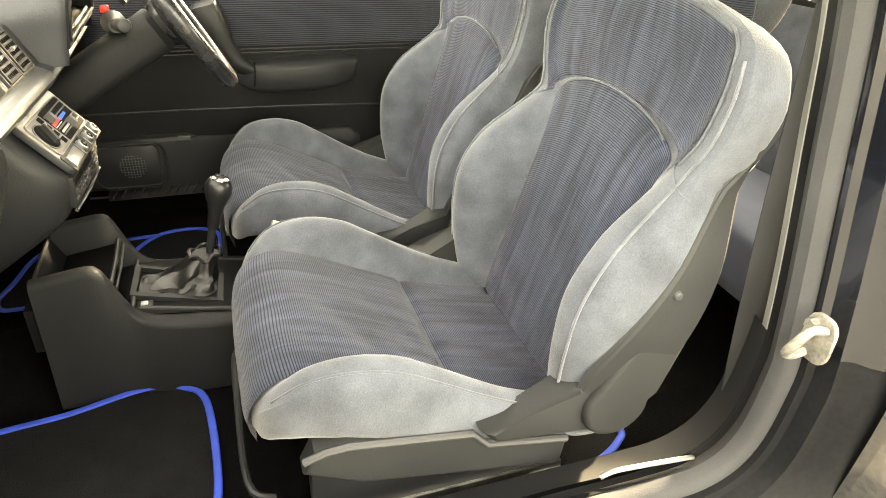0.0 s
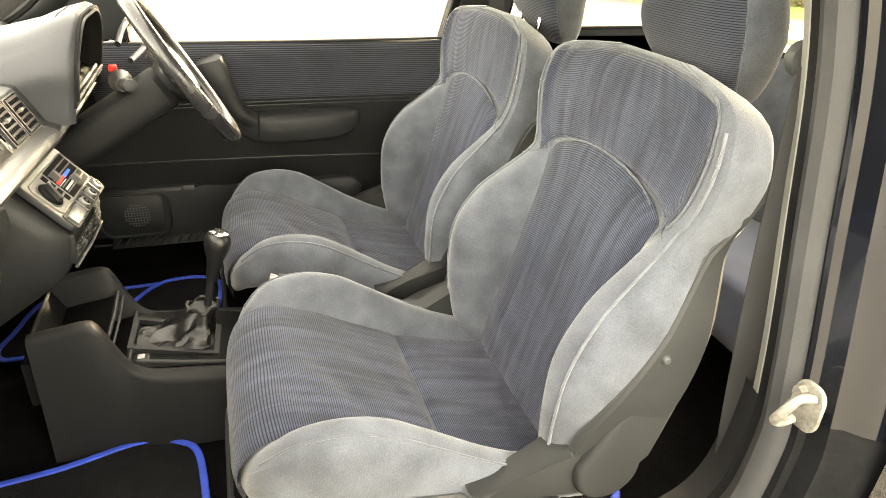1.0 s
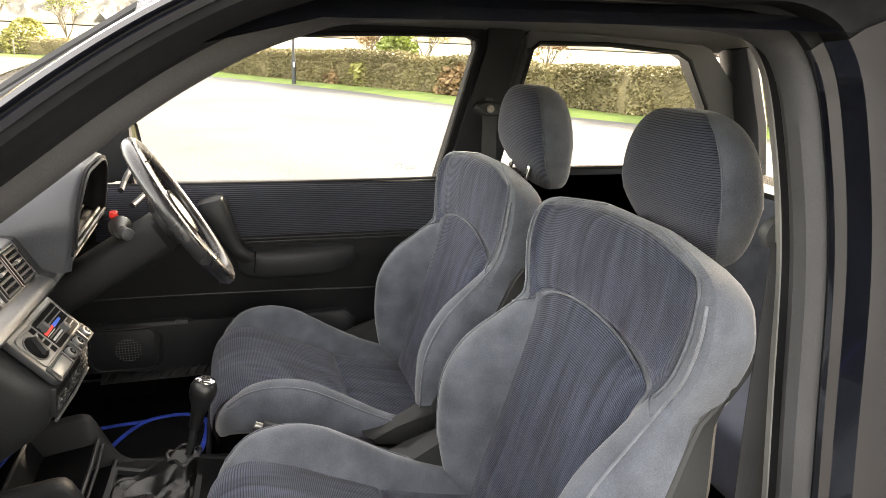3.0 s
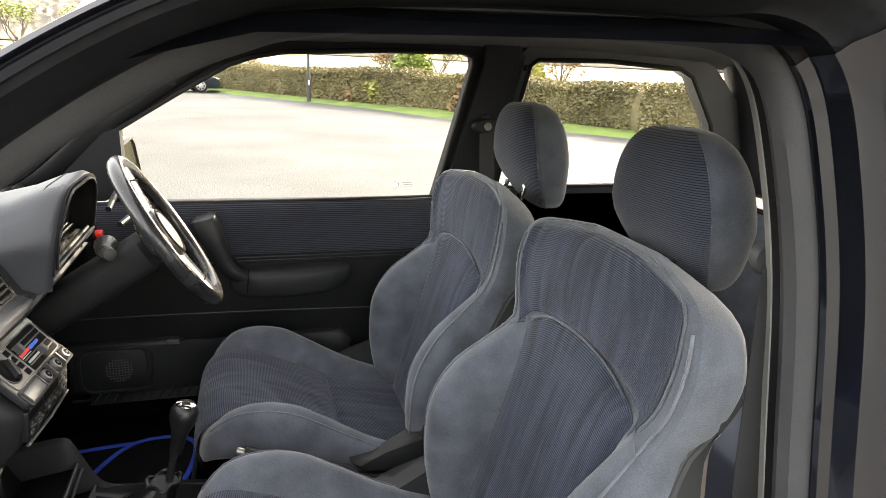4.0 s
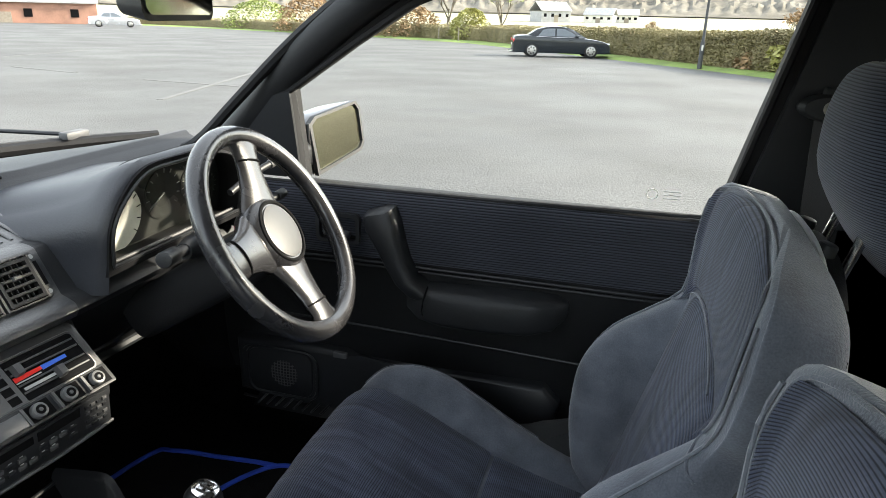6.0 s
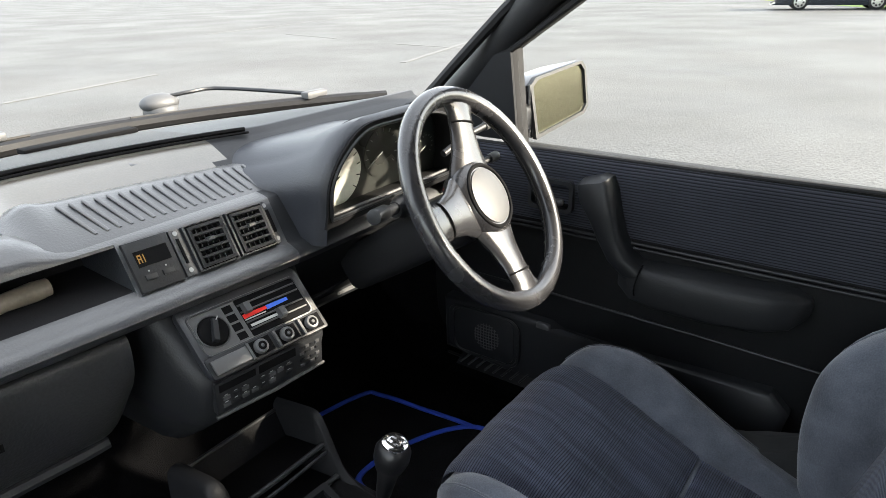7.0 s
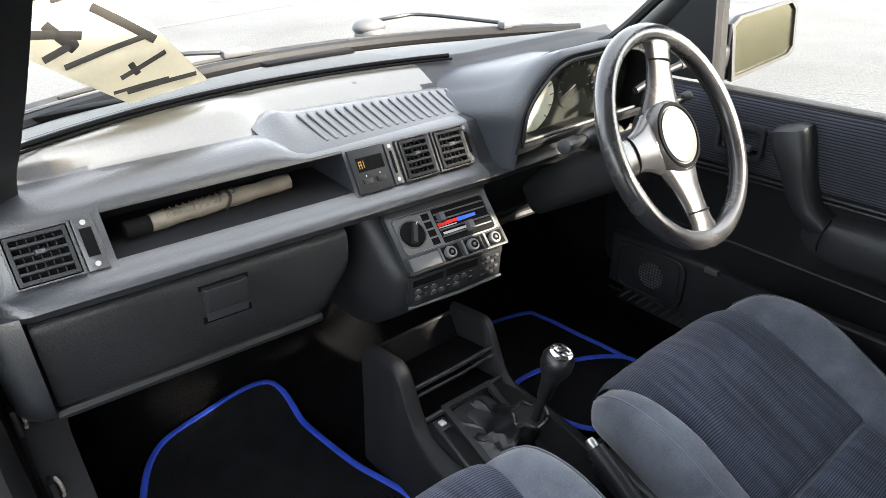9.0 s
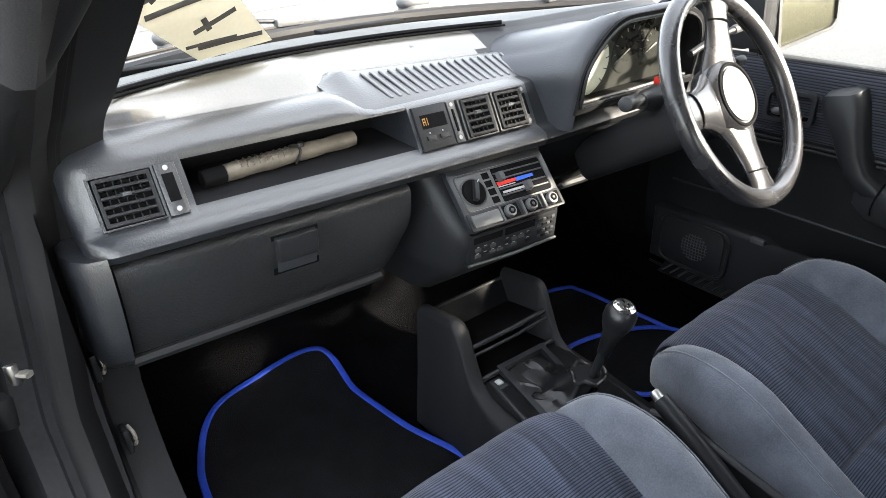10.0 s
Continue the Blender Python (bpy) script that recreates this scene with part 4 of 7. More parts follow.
def bench_part(name, secs, m, label):
    loops = []
    for y in [-0.60 + 1.2 * k / 30 for k in range(31)]:
        e = 1 - 0.10 * clamp((abs(y) - 0.52) / 0.08)
        cx = sum(p[0] for p in secs) / len(secs)
        cz = sum(p[1] for p in secs) / len(secs)
        loops.append([Vector((cx + (p.x - cx) * e - 1.1, y, cz + (p.z - cz) * e - FLOOR_Z + 0.006 * math.cos(y * 10.5))) for p in spline([(a, 0, b) for a, b in secs], 32, True)])
    return part(name, loft(loops), m, bench, label)


bench_part("bench_cushion", [(0.95, 0.34), (0.935, 0.44), (0.99, 0.485), (1.2, 0.46), (1.38, 0.43), (1.38, 0.34)], CORD_Y, "ribbed bench cushion")
bench_part("bench_backrest", [(1.34, 0.40), (1.30, 0.44), (1.40, 0.75), (1.43, 0.86), (1.48, 0.88), (1.53, 0.84), (1.46, 0.42)], VELOUR, "grey bench backrest")
tagged(part("parcel_shelf", box(1.50, 1.66, -0.60, 0.60, 0.86, 0.88, 0.006), CARPET), "dark carpeted parcel shelf behind rear seat", "parcel shelf")


# ---- dashboard ----


def xs(y):
    """The dash face comes nearer towards the centre."""
    return 0.075 * (min(y, 0.12) + 0.48)


dash = thing("dashboard", "black grained plastic dashboard, scuffed and shiny in daylight", "dashboard", (-0.6, 0, 0.7))


def ds(name, bm, m, lab="", parent=None, **kw):
    bmesh.ops.translate(bm, verts=bm.verts, vec=(0.6, 0, -0.7))
    return part(name, bm, m, parent or dash, lab, **kw)


LIP = [(-0.52, 0.9075), (-0.500, 0.902), (-0.487, 0.893), (-0.480, 0.882)]
FACE = [(-0.478, 0.876), (-0.445, 0.810)]
FOOT = [(-0.434, 0.806), (-0.422, 0.800), (-0.417, 0.790), (-0.424, 0.778), (-0.440, 0.772), (-0.50, 0.77), (-0.62, 0.70)]
TRAY = [(0.04, 0.943), (0.12, 0.944), (0.30, 0.9415), (0.48, 0.936), (0.62, 0.926), (0.74, 0.911), (0.83, 0.903), (0.90, 0.902), (0.95, 0.906), (1.0, 0.9095)]


def groove_x(y):
    """The curved joint between the demister ledge and the tray."""
    d = y + 0.18
    return -0.665 + (0.105 * (d / 0.385) ** 2 if d < 0 else 0.178 * (d / 0.6) ** 2)


def base_x(y):
    """The foot of the windscreen, seen from above."""
    return -0.895 + 0.60 * (y + 0.04) ** 2


# paler base and warm coat tint stand in for sky reflected in the tray
LEDGE = mat("dash_top_sky_sheen", (0.060, 0.057, 0.050), 0.34, var=0.3, scale=7, grain=330, bump=0.22, dist=0.0012, spec=0.8)
LEDGE.node_tree.nodes["Principled BSDF"].inputs["Coat Weight"].default_value = 1.0
LEDGE.node_tree.nodes["Principled BSDF"].inputs["Coat IOR"].default_value = 1.7
LEDGE.node_tree.nodes["Principled BSDF"].inputs["Coat Roughness"].default_value = 0.26
LEDGE.node_tree.nodes["Principled BSDF"].inputs["Coat Tint"].default_value = (1.0, 0.96, 0.88, 1)


DEMIST = mat("demister_ledge_matt", (0.040, 0.039, 0.036), 0.62, var=0.2, scale=6, grain=400, bump=0.4, dist=0.0015, spec=0.35)


def dash_run(y0, y1, n, recess=False):
    loops = []
    for i in range(n + 1):
        y = y0 + (y1 - y0) * i / n
        flat = clamp((-0.535 - y) / 0.04)
        flat = flat * flat * (3 - 2 * flat)
        endf = clamp((-0.592 - y) / 0.036)
        endf = 1 - math.sqrt(max(0.0, 1 - endf * endf))
        xb, xg, xe = base_x(y), min(groove_x(y), -0.585), -0.545 + xs(y)
        xb = min(xb, xg - 0.06)
        pts = [(xb, 0.70), (xb, 0.918), (xb + 0.3 * (xg - xb), 0.937), (xb + 0.65 * (xg - xb), 0.946), (xg - 0.012, 0.950), (xg - 0.003, 0.949)]
        for k, z in TRAY:
            lin = 0.949 + (0.9095 - 0.949) * k
            pts.append((xg + (xe - xg) * k, z + (lin - z) * flat))
        cen = clamp((y + 0.245) / 0.06)
        cen = cen * cen * (3 - 2 * cen)
        pts = [(x, z - 0.020 * cen * clamp((x - xg) / (0.45 * (xe - xg))) if i_ > 5 else z) for i_, (x, z) in enumerate(pts)]
        tail = [(x, z + (0.8775 + 0.25 * (z - 0.882) - z) * cen) for x, z in LIP]
        if recess:
            tail += [(-0.479, 0.8735), (-0.58, 0.868), (-0.585, 0.822), (-0.452, 0.8165)]
            tail += [FACE[1]] + FOOT
        else:
            a, b = FACE
            tail += [a] + [(a[0] + (b[0] - a[0]) * k, a[1] + (b[1] - a[1]) * k) for k in (0.33, 0.5, 0.66)] + [b] + FOOT
        pts += [(x + xs(y) - 0.040 * endf, z - 0.016 * endf * clamp((z - 0.84) / 0.05)) for x, z in tail]
        loops.append([Vector((x, y, z)) for x, z in pts])
    own = loft(loops)
    for f in own.faces:
        c = f.calc_center_median()
        if c.z > 0.90 and -0.575 < c.y < 0.14 and c.x < -0.558 + xs(c.y):
            f.material_index = 2 if recess else 1
            if c.x < min(groove_x(c.y), -0.585) - 0.008:
                f.material_index = 3
        # driver's side gets darker vinyl, which puts shade into the dash colour
        if not recess and (c.y > 0.10 and c.z < 0.915 or c.y > 0.14):
            f.material_index = 2
    return own


ds("passenger_end", dash_run(-0.627, -0.485, 44), PLASTIC, sharp=50, extra=(LEDGE, LEDGE, DEMIST))
shelf = dash_run(-0.485, -0.140, 22, True)
# inner shelf faces get the darkened colour that stands in for shade
for f in shelf.faces:
    c = f.calc_center_median()
    if 0.815 < c.z < 0.8735 and c.x - xs(c.y) < -0.481:
        f.material_index = 1
ds("shelf_section", shelf, PLASTIC, "open shelf moulded in dash", sharp=50, extra=(RECESS_SHADE, LEDGE, DEMIST))
ds("centre_section", dash_run(-0.140, 0.66, 30), PLASTIC, sharp=50, extra=(LEDGE, VINYL, DEMIST))
# groove behind the tray and demister ledge
grv = [(groove_x(y), y, 0.950) for y in [-0.585 + 0.78 * k / 39 for k in range(40)]]
ds("demister_groove", tube(grv, 0.0042, 6), DARK)
ds("groove_bead", tube([(x + 0.010, y, z - 0.0045) for x, y, z in grv], 0.0022, 6), DARK)
ds("demister_ledge", tube([(x - 0.028, y, z - 0.002) for x, y, z in grv[2:]], 0.004, 6, flat=0.4), VINYL)
for y in (-0.40, 0.02):
    ds("demister_slot", box(base_x(y) + 0.05, base_x(y) + 0.08, y - 0.10, y + 0.10, 0.935, 0.944, 0.002), DARK)
ds("clip_cover", prism([(-0.642, -0.012), (-0.612, -0.012), (-0.612, 0.022), (-0.642, 0.022)], lambda u, v, w: Vector((u, v, 0.9362 - 0.33 * (u + 0.642) + w)), 0.004, 0.001), PLASTIC)
# ribbed hump in the middle
loops = []
for k in range(37):
    y = -0.232 + 0.400 * k / 36
    e = clamp((y + 0.232) / 0.05)
    e = e * e * (3 - 2 * e)
    t = (y + 0.147) / 0.272
    x0 = -0.553 + 0.024 * t
    x1 = -0.475 + 0.012 * t
    zb, zf = 0.9175 - 0.009 * t, 0.8875 - 0.004 * t
    ap = 0.008 * math.exp(-((y + 0.195) / 0.022) ** 2)
    prof = [(x0 - 0.045, 0.905), (x0 - 0.030, 0.909 + (zb - 0.909) * e + ap * 0.6), (x0 - 0.012, 0.909 + (zb + 0.002 - 0.909) * e + ap), (x0, 0.909 + (zb + 0.001 - 0.909) * e + ap * 0.8), ((x0 + x1) / 2, 0.5 * (0.909 + (zb - 0.909) * e + 0.89 + (zf - 0.89) * e) + ap * 0.3), (x1, 0.892 + (zf - 0.892) * e), (x1 + 0.010, 0.880), (x1 + 0.006, 0.872), (x0, 0.87)]
    loops.append([Vector((x, y, z)) for x, z in prof])
hump = ds("speaker_hump", loft(loops), PLASTIC, sharp=60)
for k in range(19):
    t = k / 18
    y = -0.158 + 0.305 * t
    yf = -0.146 + 0.292 * t
    p0 = Vector((-0.549 + 0.022 * t, y, 0.9185 - 0.009 * t))
    p1 = Vector((-0.480 + 0.012 * t, yf, 0.8895 - 0.004 * t))
    ds("rib", tube([p0, p0.lerp(p1, 0.08) + Vector((0, 0, 0.0006)), p0.lerp(p1, 0.92) + Vector((0, 0, 0.0006)), p1], 0.0030, 8, flat=0.5), PLASTIC, "", hump)


def face_at(u, v, w):
    """The dash face: u across, v from 0 at its top edge to 1 at its foot, w proud of it."""
    return Vector((-0.478 + xs(u) + 0.033 * v + 0.894 * w, u, 0.876 - 0.066 * v + 0.447 * w))


def vent(u0, u1, adj, cols):
    """A louvre: surround, backing coloured near-black for inner shade, slats, upright vanes and a thumb tab."""
    o = round_rect(u0, u1, 0.02, 0.98, 0.004)
    o = [(a, (b - 0.5) * 0.96 + 0.5) for a, b in o]
    wide, tall = u1 - u0, 0.074

    def within(d):
        return [(u0 + d + (a - u0) * (wide - 2 * d) / wide, 0.02 + d / tall + (b - 0.02) * (0.96 - 2 * d / tall) / 0.96) for a, b in round_rect(u0, u1, 0.02, 0.98, 0.004)]

    fr = ds("vent_frame", ring_prism(o, within(0.0032), face_at, 0.0075), PLASTIC)
    # near-black sheet on the face stands in for the vent's inner shade
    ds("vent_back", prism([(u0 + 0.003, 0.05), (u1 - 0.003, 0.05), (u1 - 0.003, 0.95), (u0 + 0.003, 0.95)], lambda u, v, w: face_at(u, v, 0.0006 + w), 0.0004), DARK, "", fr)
    ds("grille_rim", ring_prism(within(0.0050), within(0.0098), face_at, 0.0100), PLASTIC_S, "", fr)
    lo, hi = u0 + 0.0098, u1 - 0.0098
    for k in range(cols):
        u = lo + (hi - lo) * (k + 1) / (cols + 1)
        ds("vane", loft([[face_at(u + a, v, w) for a, w in ((-0.0006, 0.001), (0.0006, 0.001), (0.0006, 0.0050), (-0.0006, 0.0050))] for v in (0.14, 0.86)]), PLASTIC_S, "", fr)
    for k in range(4):
        v = 0.5 + (k - 1.5) * 0.152
        bar = [(-0.030, 0.0052), (-0.034, 0.0078), (-0.026, 0.0100), (0.016, 0.0100), (0.032, 0.0085), (0.030, 0.0052)]
        ds("slat", loft([[face_at(e, v + b, w) for b, w in bar] for e in (lo - 0.001, hi + 0.001)]), PLASTIC_S, "", fr)
    um = (u0 + u1) / 2
    ds("thumb_tab", loft([[face_at(um + a, 0.42 + b, 0.009) for a, b in ((-0.007, -0.05), (0.007, -0.05), (0.007, 0.05), (-0.007, 0.05))], [face_at(um + a, 0.42 + b, 0.013) for a, b in ((-0.005, -0.03), (0.005, -0.03), (0.005, 0.03), (-0.005, 0.03))]]), PLASTIC, "", fr)
    # thumb wheel strip beside it
    a0, a1 = adj
    st = ds("wheel_strip", prism([(a, (b - 0.5) * 0.96 + 0.5) for a, b in round_rect(a0, a1, 0.02, 0.98, 0.003)], face_at, 0.004, 0.001), PLASTIC)
    ds("thumb_wheel", prism([(a0 + 0.006, 0.22), (a1 - 0.006, 0.22), (a1 - 0.006, 0.72), (a0 + 0.006, 0.72)], lambda u, v, w: face_at(u, v, 0.003 + w * (1 + 0.8 * math.sin(math.pi * (v - 0.22) / 0.5))), 0.003, 0.001), DARK, "", st)
    for v in (0.12, 0.86):
        c = face_at((a0 + a1) / 2, v, 0.0045)
        ds("wheel_mark", cyl(c, face_at((a0 + a1) / 2, v, 0.0052), 0.0035, None, 10), GREYMARK, "pale printed vent mark", st)


vent(-0.600, -0.522, (-0.520, -0.494), 5)
vent(-0.051, 0.013, (-0.070, -0.054), 4)
vent(0.017, 0.081, (0.0825, 0.0875), 4)
ck = ds("clock", prism([(-0.135, 0.02), (-0.073, 0.02), (-0.073, 0.98), (-0.135, 0.98)], face_at, 0.006, 0.002), VINYL, "digital clock unit with dim amber display")
ds("clock_display", prism([(-0.126, 0.22), (-0.080, 0.22), (-0.080, 0.52), (-0.126, 0.52)], lambda u, v, w: face_at(u, v, 0.0062 + w), 0.0006), DARK, "", ck)
AMBER = mat("amber_segments", (0.16, 0.085, 0.02), 0.5, var=0.05, bump=0, emit=(1.0, 0.5, 0.05, 0.02))
for u0, u1, v0, v1 in ((-0.1235, -0.1222, 0.29, 0.45), (-0.1195, -0.1182, 0.29, 0.45), (-0.1222, -0.1195, 0.29, 0.32), (-0.1222, -0.1195, 0.36, 0.385), (-0.1155, -0.1142, 0.29, 0.45)):
    ds("display_bar", prism([(u0, v0), (u1, v0), (u1, v1), (u0, v1)], lambda u, v, w: face_at(u, v, 0.007 + w), 0.0003), AMBER, "amber display segment", ck)
for u in (-0.116, -0.092):
    ds("clock_button", prism(round_rect(u - 0.008, u + 0.008, 0.68, 0.78, 0.003), lambda u, v, w: face_at(u, v, 0.005 + w), 0.004, 0.001), PLASTIC_S, "", ck)
    ds("clock_mark", prism([(u - 0.001, 0.60), (u + 0.001, 0.60), (u + 0.001, 0.63), (u - 0.001, 0.63)], lambda u, v, w: face_at(u, v, 0.0062 + w), 0.0004), GREYMARK, "", ck)

# end cheek beside the glovebox, knee panel before the driver
ds("end_cheek", loft([[Vector((x, y, z)) for x, y in ((-0.62, -0.652), (-0.490 + dx, -0.652), (-0.462 + dx, -0.644), (-0.446 + dx, -0.628), (-0.441 + dx, -0.608), (-0.62, -0.60))] for z, dx in ((0.790, 0.012), (0.775, 0.016), (0.72, 0.012), (0.66, -0.002), (0.625, -0.016), (0.606, -0.034), (0.600, -0.060))]), PLASTIC)
ds("knee_panel", sheet(lambda u, v: Vector((-0.405 - 0.05 * v - 0.05 * v * v + 0.01 * math.sin(math.pi * u), 0.10 + 0.54 * u, 0.79 - 0.17 * v)), 16, 10, -0.02), VINYL)
ds("knee_edge", tube([(-0.502, 0.10, 0.622), (-0.490, 0.35, 0.617), (-0.502, 0.64, 0.622)], 0.010, 8), VINYL)
# near-black sheet under the dash; the hollow's shade is its colour
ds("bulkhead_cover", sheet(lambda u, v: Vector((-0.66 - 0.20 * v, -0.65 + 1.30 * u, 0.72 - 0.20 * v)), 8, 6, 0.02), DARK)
for pts in ([(-0.405, 0.115, 0.745), (-0.408, 0.122, 0.715), (-0.415, 0.13, 0.690)], [(-0.424, 0.135, 0.682), (-0.424, 0.20, 0.680), (-0.424, 0.26, 0.684)]):
    ds("panel_bead", tube(pts, 0.003, 6), PLASTIC_S)

# instrument binnacle
BO = [(0.128, 0.800), (0.130, 0.850), (0.133, 0.903), (0.160, 0.953), (0.208, 0.987), (0.29, 0.991), (0.385, 0.989), (0.450, 0.970), (0.482, 0.932), (0.487, 0.885), (0.490, 0.800)]
BI = [(0.146, 0.842), (0.146, 0.900), (0.172, 0.942), (0.218, 0.972), (0.29, 0.975), (0.38, 0.973), (0.436, 0.956), (0.463, 0.925), (0.470, 0.885), (0.471, 0.842)]


def tip(u, v, w):
    """The binnacle's mouth: its brow comes nearer than its foot."""
    return Vector((-0.338 + 0.17 * (v - 0.93) - w, u, v))


def hood():
    loops = []
    for dx, grow, drop in ((0.006, -0.012, 0.0), (0.0, -0.004, 0.0), (-0.010, 0.0, 0.0), (-0.045, 0.002, 0.010), (-0.09, 0.004, 0.030), (-0.16, 0.012, 0.048), (-0.24, 0.025, 0.060), (-0.30, 0.045, 0.075)):
        lp = []
        for p in spline([(a, b, 0) for a, b in BO], 64, False):
            cu = 0.30
            uu = cu + (p.x - cu) * (1 + grow * (3.4 if p.x < cu and grow > 0.003 else 1) / 0.20)
            vv = 0.80 + (p.y - 0.80) * (1 + min(grow, 0) / 0.2) - drop * clamp((p.y - 0.86) / 0.10)
            q = tip(uu, vv, 0)
            lp.append(Vector((q.x + dx, q.y, q.z)))
        loops.append(lp)
    own = bmesh.new()
    V = [[own.verts.new(p) for p in lp] for lp in loops]
    for A, B in zip(V, V[1:]):
        for i in range(len(A) - 1):
            own.faces.new((A[i], A[i + 1], B[i + 1], B[i]))
    return own


bin_ = ds("instrument_hood", hood(), mat("hood_plastic_black", (0.020, 0.0225, 0.029), 0.48, var=0.2, scale=5, grain=340, bump=0.3, dist=0.0013, spec=0.5), "domed instrument hood")
sp_o = [(p.x, p.y) for p in spline([(a, max(b, 0.828), 0) for a, b in BO], 60, False)]
sp_i = [(p.x, p.y) for p in spline([(a, b, 0) for a, b in BI], 60, False)]
ds("hood_mouth", ring_prism([(0.30 + (a - 0.30) * 0.955, 0.845 + (b - 0.845) * 0.955) for a, b in sp_o], sp_i, lambda u, v, w: tip(u, v, w - 0.008), 0.046), RECESS_SHADE, "", bin_)
ds("mouth_edge", tube([tip(a, b, -0.009) for a, b in sp_i], 0.003, 6, True, up=(1, 0, 0)), PLASTIC_S, "", bin_)
GAUGE = mat("gauge_face", (0.03, 0.031, 0.03), 0.3, var=0.1, bump=0)
ds("instrument_panel", prism(sp_i, lambda u, v, w: tip(u, v, 0.046 - w), 0.006), GAUGE, "instrument panel, its left dial coloured as sunlit", bin_)
# near-white for the left dial: sunlight put into its colour
SUNLIT_DIAL = mat("gauge_sunlit", (0.80, 0.79, 0.74), 0.5, var=0.08, bump=0)
for cu, cv, r in ((0.205, 0.893, 0.054), (0.310, 0.912, 0.044), (0.390, 0.912, 0.034), (0.435, 0.895, 0.024)):
    ds("dial", prism([(cu + r * math.cos(a), cv + r * math.sin(a)) for a in [2 * math.pi * k / 28 for k in range(28)]], lambda u, v, w: tip(u, v, 0.040 - w), 0.002), SUNLIT_DIAL if cu < 0.25 else GAUGE)
    for k in range(11):
        a = radians(215 - 250 * k / 10)
        ds("dial_tick", tube([tip(cu + r * 0.80 * math.cos(a), cv + r * 0.80 * math.sin(a), 0.0365), tip(cu + r * 0.95 * math.cos(a), cv + r * 0.95 * math.sin(a), 0.0365)], 0.0009, 4), GREYMARK if cu > 0.25 else INK)
    ds("needle", tube([tip(cu, cv, 0.035), tip(cu - r * 0.75, cv - r * 0.45, 0.035)], 0.0012, 5), INK if cu < 0.25 else GREYMARK)
pane_ = bmesh.new()
pane_.faces.new([pane_.verts.new(tip(a, b, 0.018)) for a, b in sp_i])
lens = ds("instrument_lens", pane_, glass("instrument_smoke", (0.90, 0.91, 0.87), 0.05, 1.05), "clear smoky instrument lens", bin_)
lens.visible_shadow = False
ds("panel_foot", tube([tip(0.150, 0.845, 0.002), tip(0.30, 0.844, 0.002), tip(0.466, 0.845, 0.002)], 0.003, 8), PLASTIC_M, "pale lower edge of the instruments", bin_)

# shelf: a cylindrical folding umbrella
um = thing("umbrella", "folded grey-brown umbrella lying on dash shelf", "umbrella", (-0.50, -0.32, 0.826))
UMB = mat("umbrella_cloth", (0.115, 0.10, 0.08), 0.45, var=0.25, scale=30, grain=200, bump=0.3)


def us(name, bm, m, lab=""):
    bmesh.ops.translate(bm, verts=bm.verts, vec=(0.50, 0.32, -0.826))
    return part(name, bm, m, um, lab)


A, B = Vector((-0.494, -0.425, 0.8340)), Vector((-0.500, -0.212, 0.8345))
us("sleeve", tube([A + (B - A) * k / 12 for k in range(13)], [0.0125 + 0.001 * math.sin(k * 1.9) for k in range(13)], 18), UMB)
us("grip", cyl(A + (A - B).normalized() * 0.035, A, 0.0130, 0.0135, 18, 0.004), DARK, "black grip")
us("strap", tube([A + (B - A) * 0.52 + Vector((0.0132 * math.cos(a), 0.004 * math.sin(2 * a), 0.0135 * math.sin(a))) for a in [2 * math.pi * k / 20 for k in range(20)]], 0.0022, 5, True, up=(0, 1, 0)), INK)
for k in range(9):
    p = A + (B - A) * (0.10 + 0.045 * k)
    us("ridge", tube([p + Vector((0.0130 * math.cos(a), 0, 0.0132 * math.sin(a))) for a in [radians(20 + 10 * j) for j in range(12)]], 0.0012, 4), UMB)
us("button", cyl(A + (B - A) * 0.56 + Vector((0.003, 0, 0.012)), A + (B - A) * 0.56 + Vector((0.004, 0, 0.017)), 0.006, 0.004, 12), PLASTIC_S)

# glovebox
gb = thing("glovebox", "closed black grained glovebox with square latch", "glovebox", (-0.47, -0.385, 0.60))


def gs(name, bm, m, lab="", parent=None, **kw):
    bmesh.ops.translate(bm, verts=bm.verts, vec=(0.47, 0.385, -0.60))
    return part(name, bm, m, parent or gb, lab, **kw)


GP = [(-0.446, 0.7685), (-0.438, 0.766), (-0.4335, 0.757), (-0.434, 0.735), (-0.440, 0.70), (-0.452, 0.66), (-0.468, 0.625), (-0.478, 0.612), (-0.492, 0.607)]


def glove_at(y, v, w=0.0):
    p = spline([(a, 0, b) for a, b in GP], 25)
    i = v * 24
    k = min(int(i), 23)
    q = p[k] + (p[k + 1] - p[k]) * (i - k)
    t = (p[min(k + 1, 24)] - p[max(k - 1, 0)]).normalized()
    nrm = Vector((-t.z, 0, t.x))
    corner = clamp((y + 0.215) / 0.05)
    return Vector((q.x + xs(y), y, q.z + 0.055 * corner * corner * clamp((0.72 - q.z) / 0.1))) + nrm * w


# dash plastic with a paler base that stands in for the lid's sheen
gs("lid", sheet(lambda u, v: glove_at(-0.603 + 0.433 * u, v), 40, 24, -0.016), mat("lid_plastic_sheen", (0.038, 0.040, 0.043), 0.36, var=0.35, scale=5, grain=260, bump=0.5, dist=0.0016, spec=0.65), "grained glovebox lid")
gs("lower_lip", tube([glove_at(-0.606 + 0.40 * k / 14, 1.0) + Vector((0.004, 0, -0.010)) for k in range(15)], 0.011, 8), VINYL)
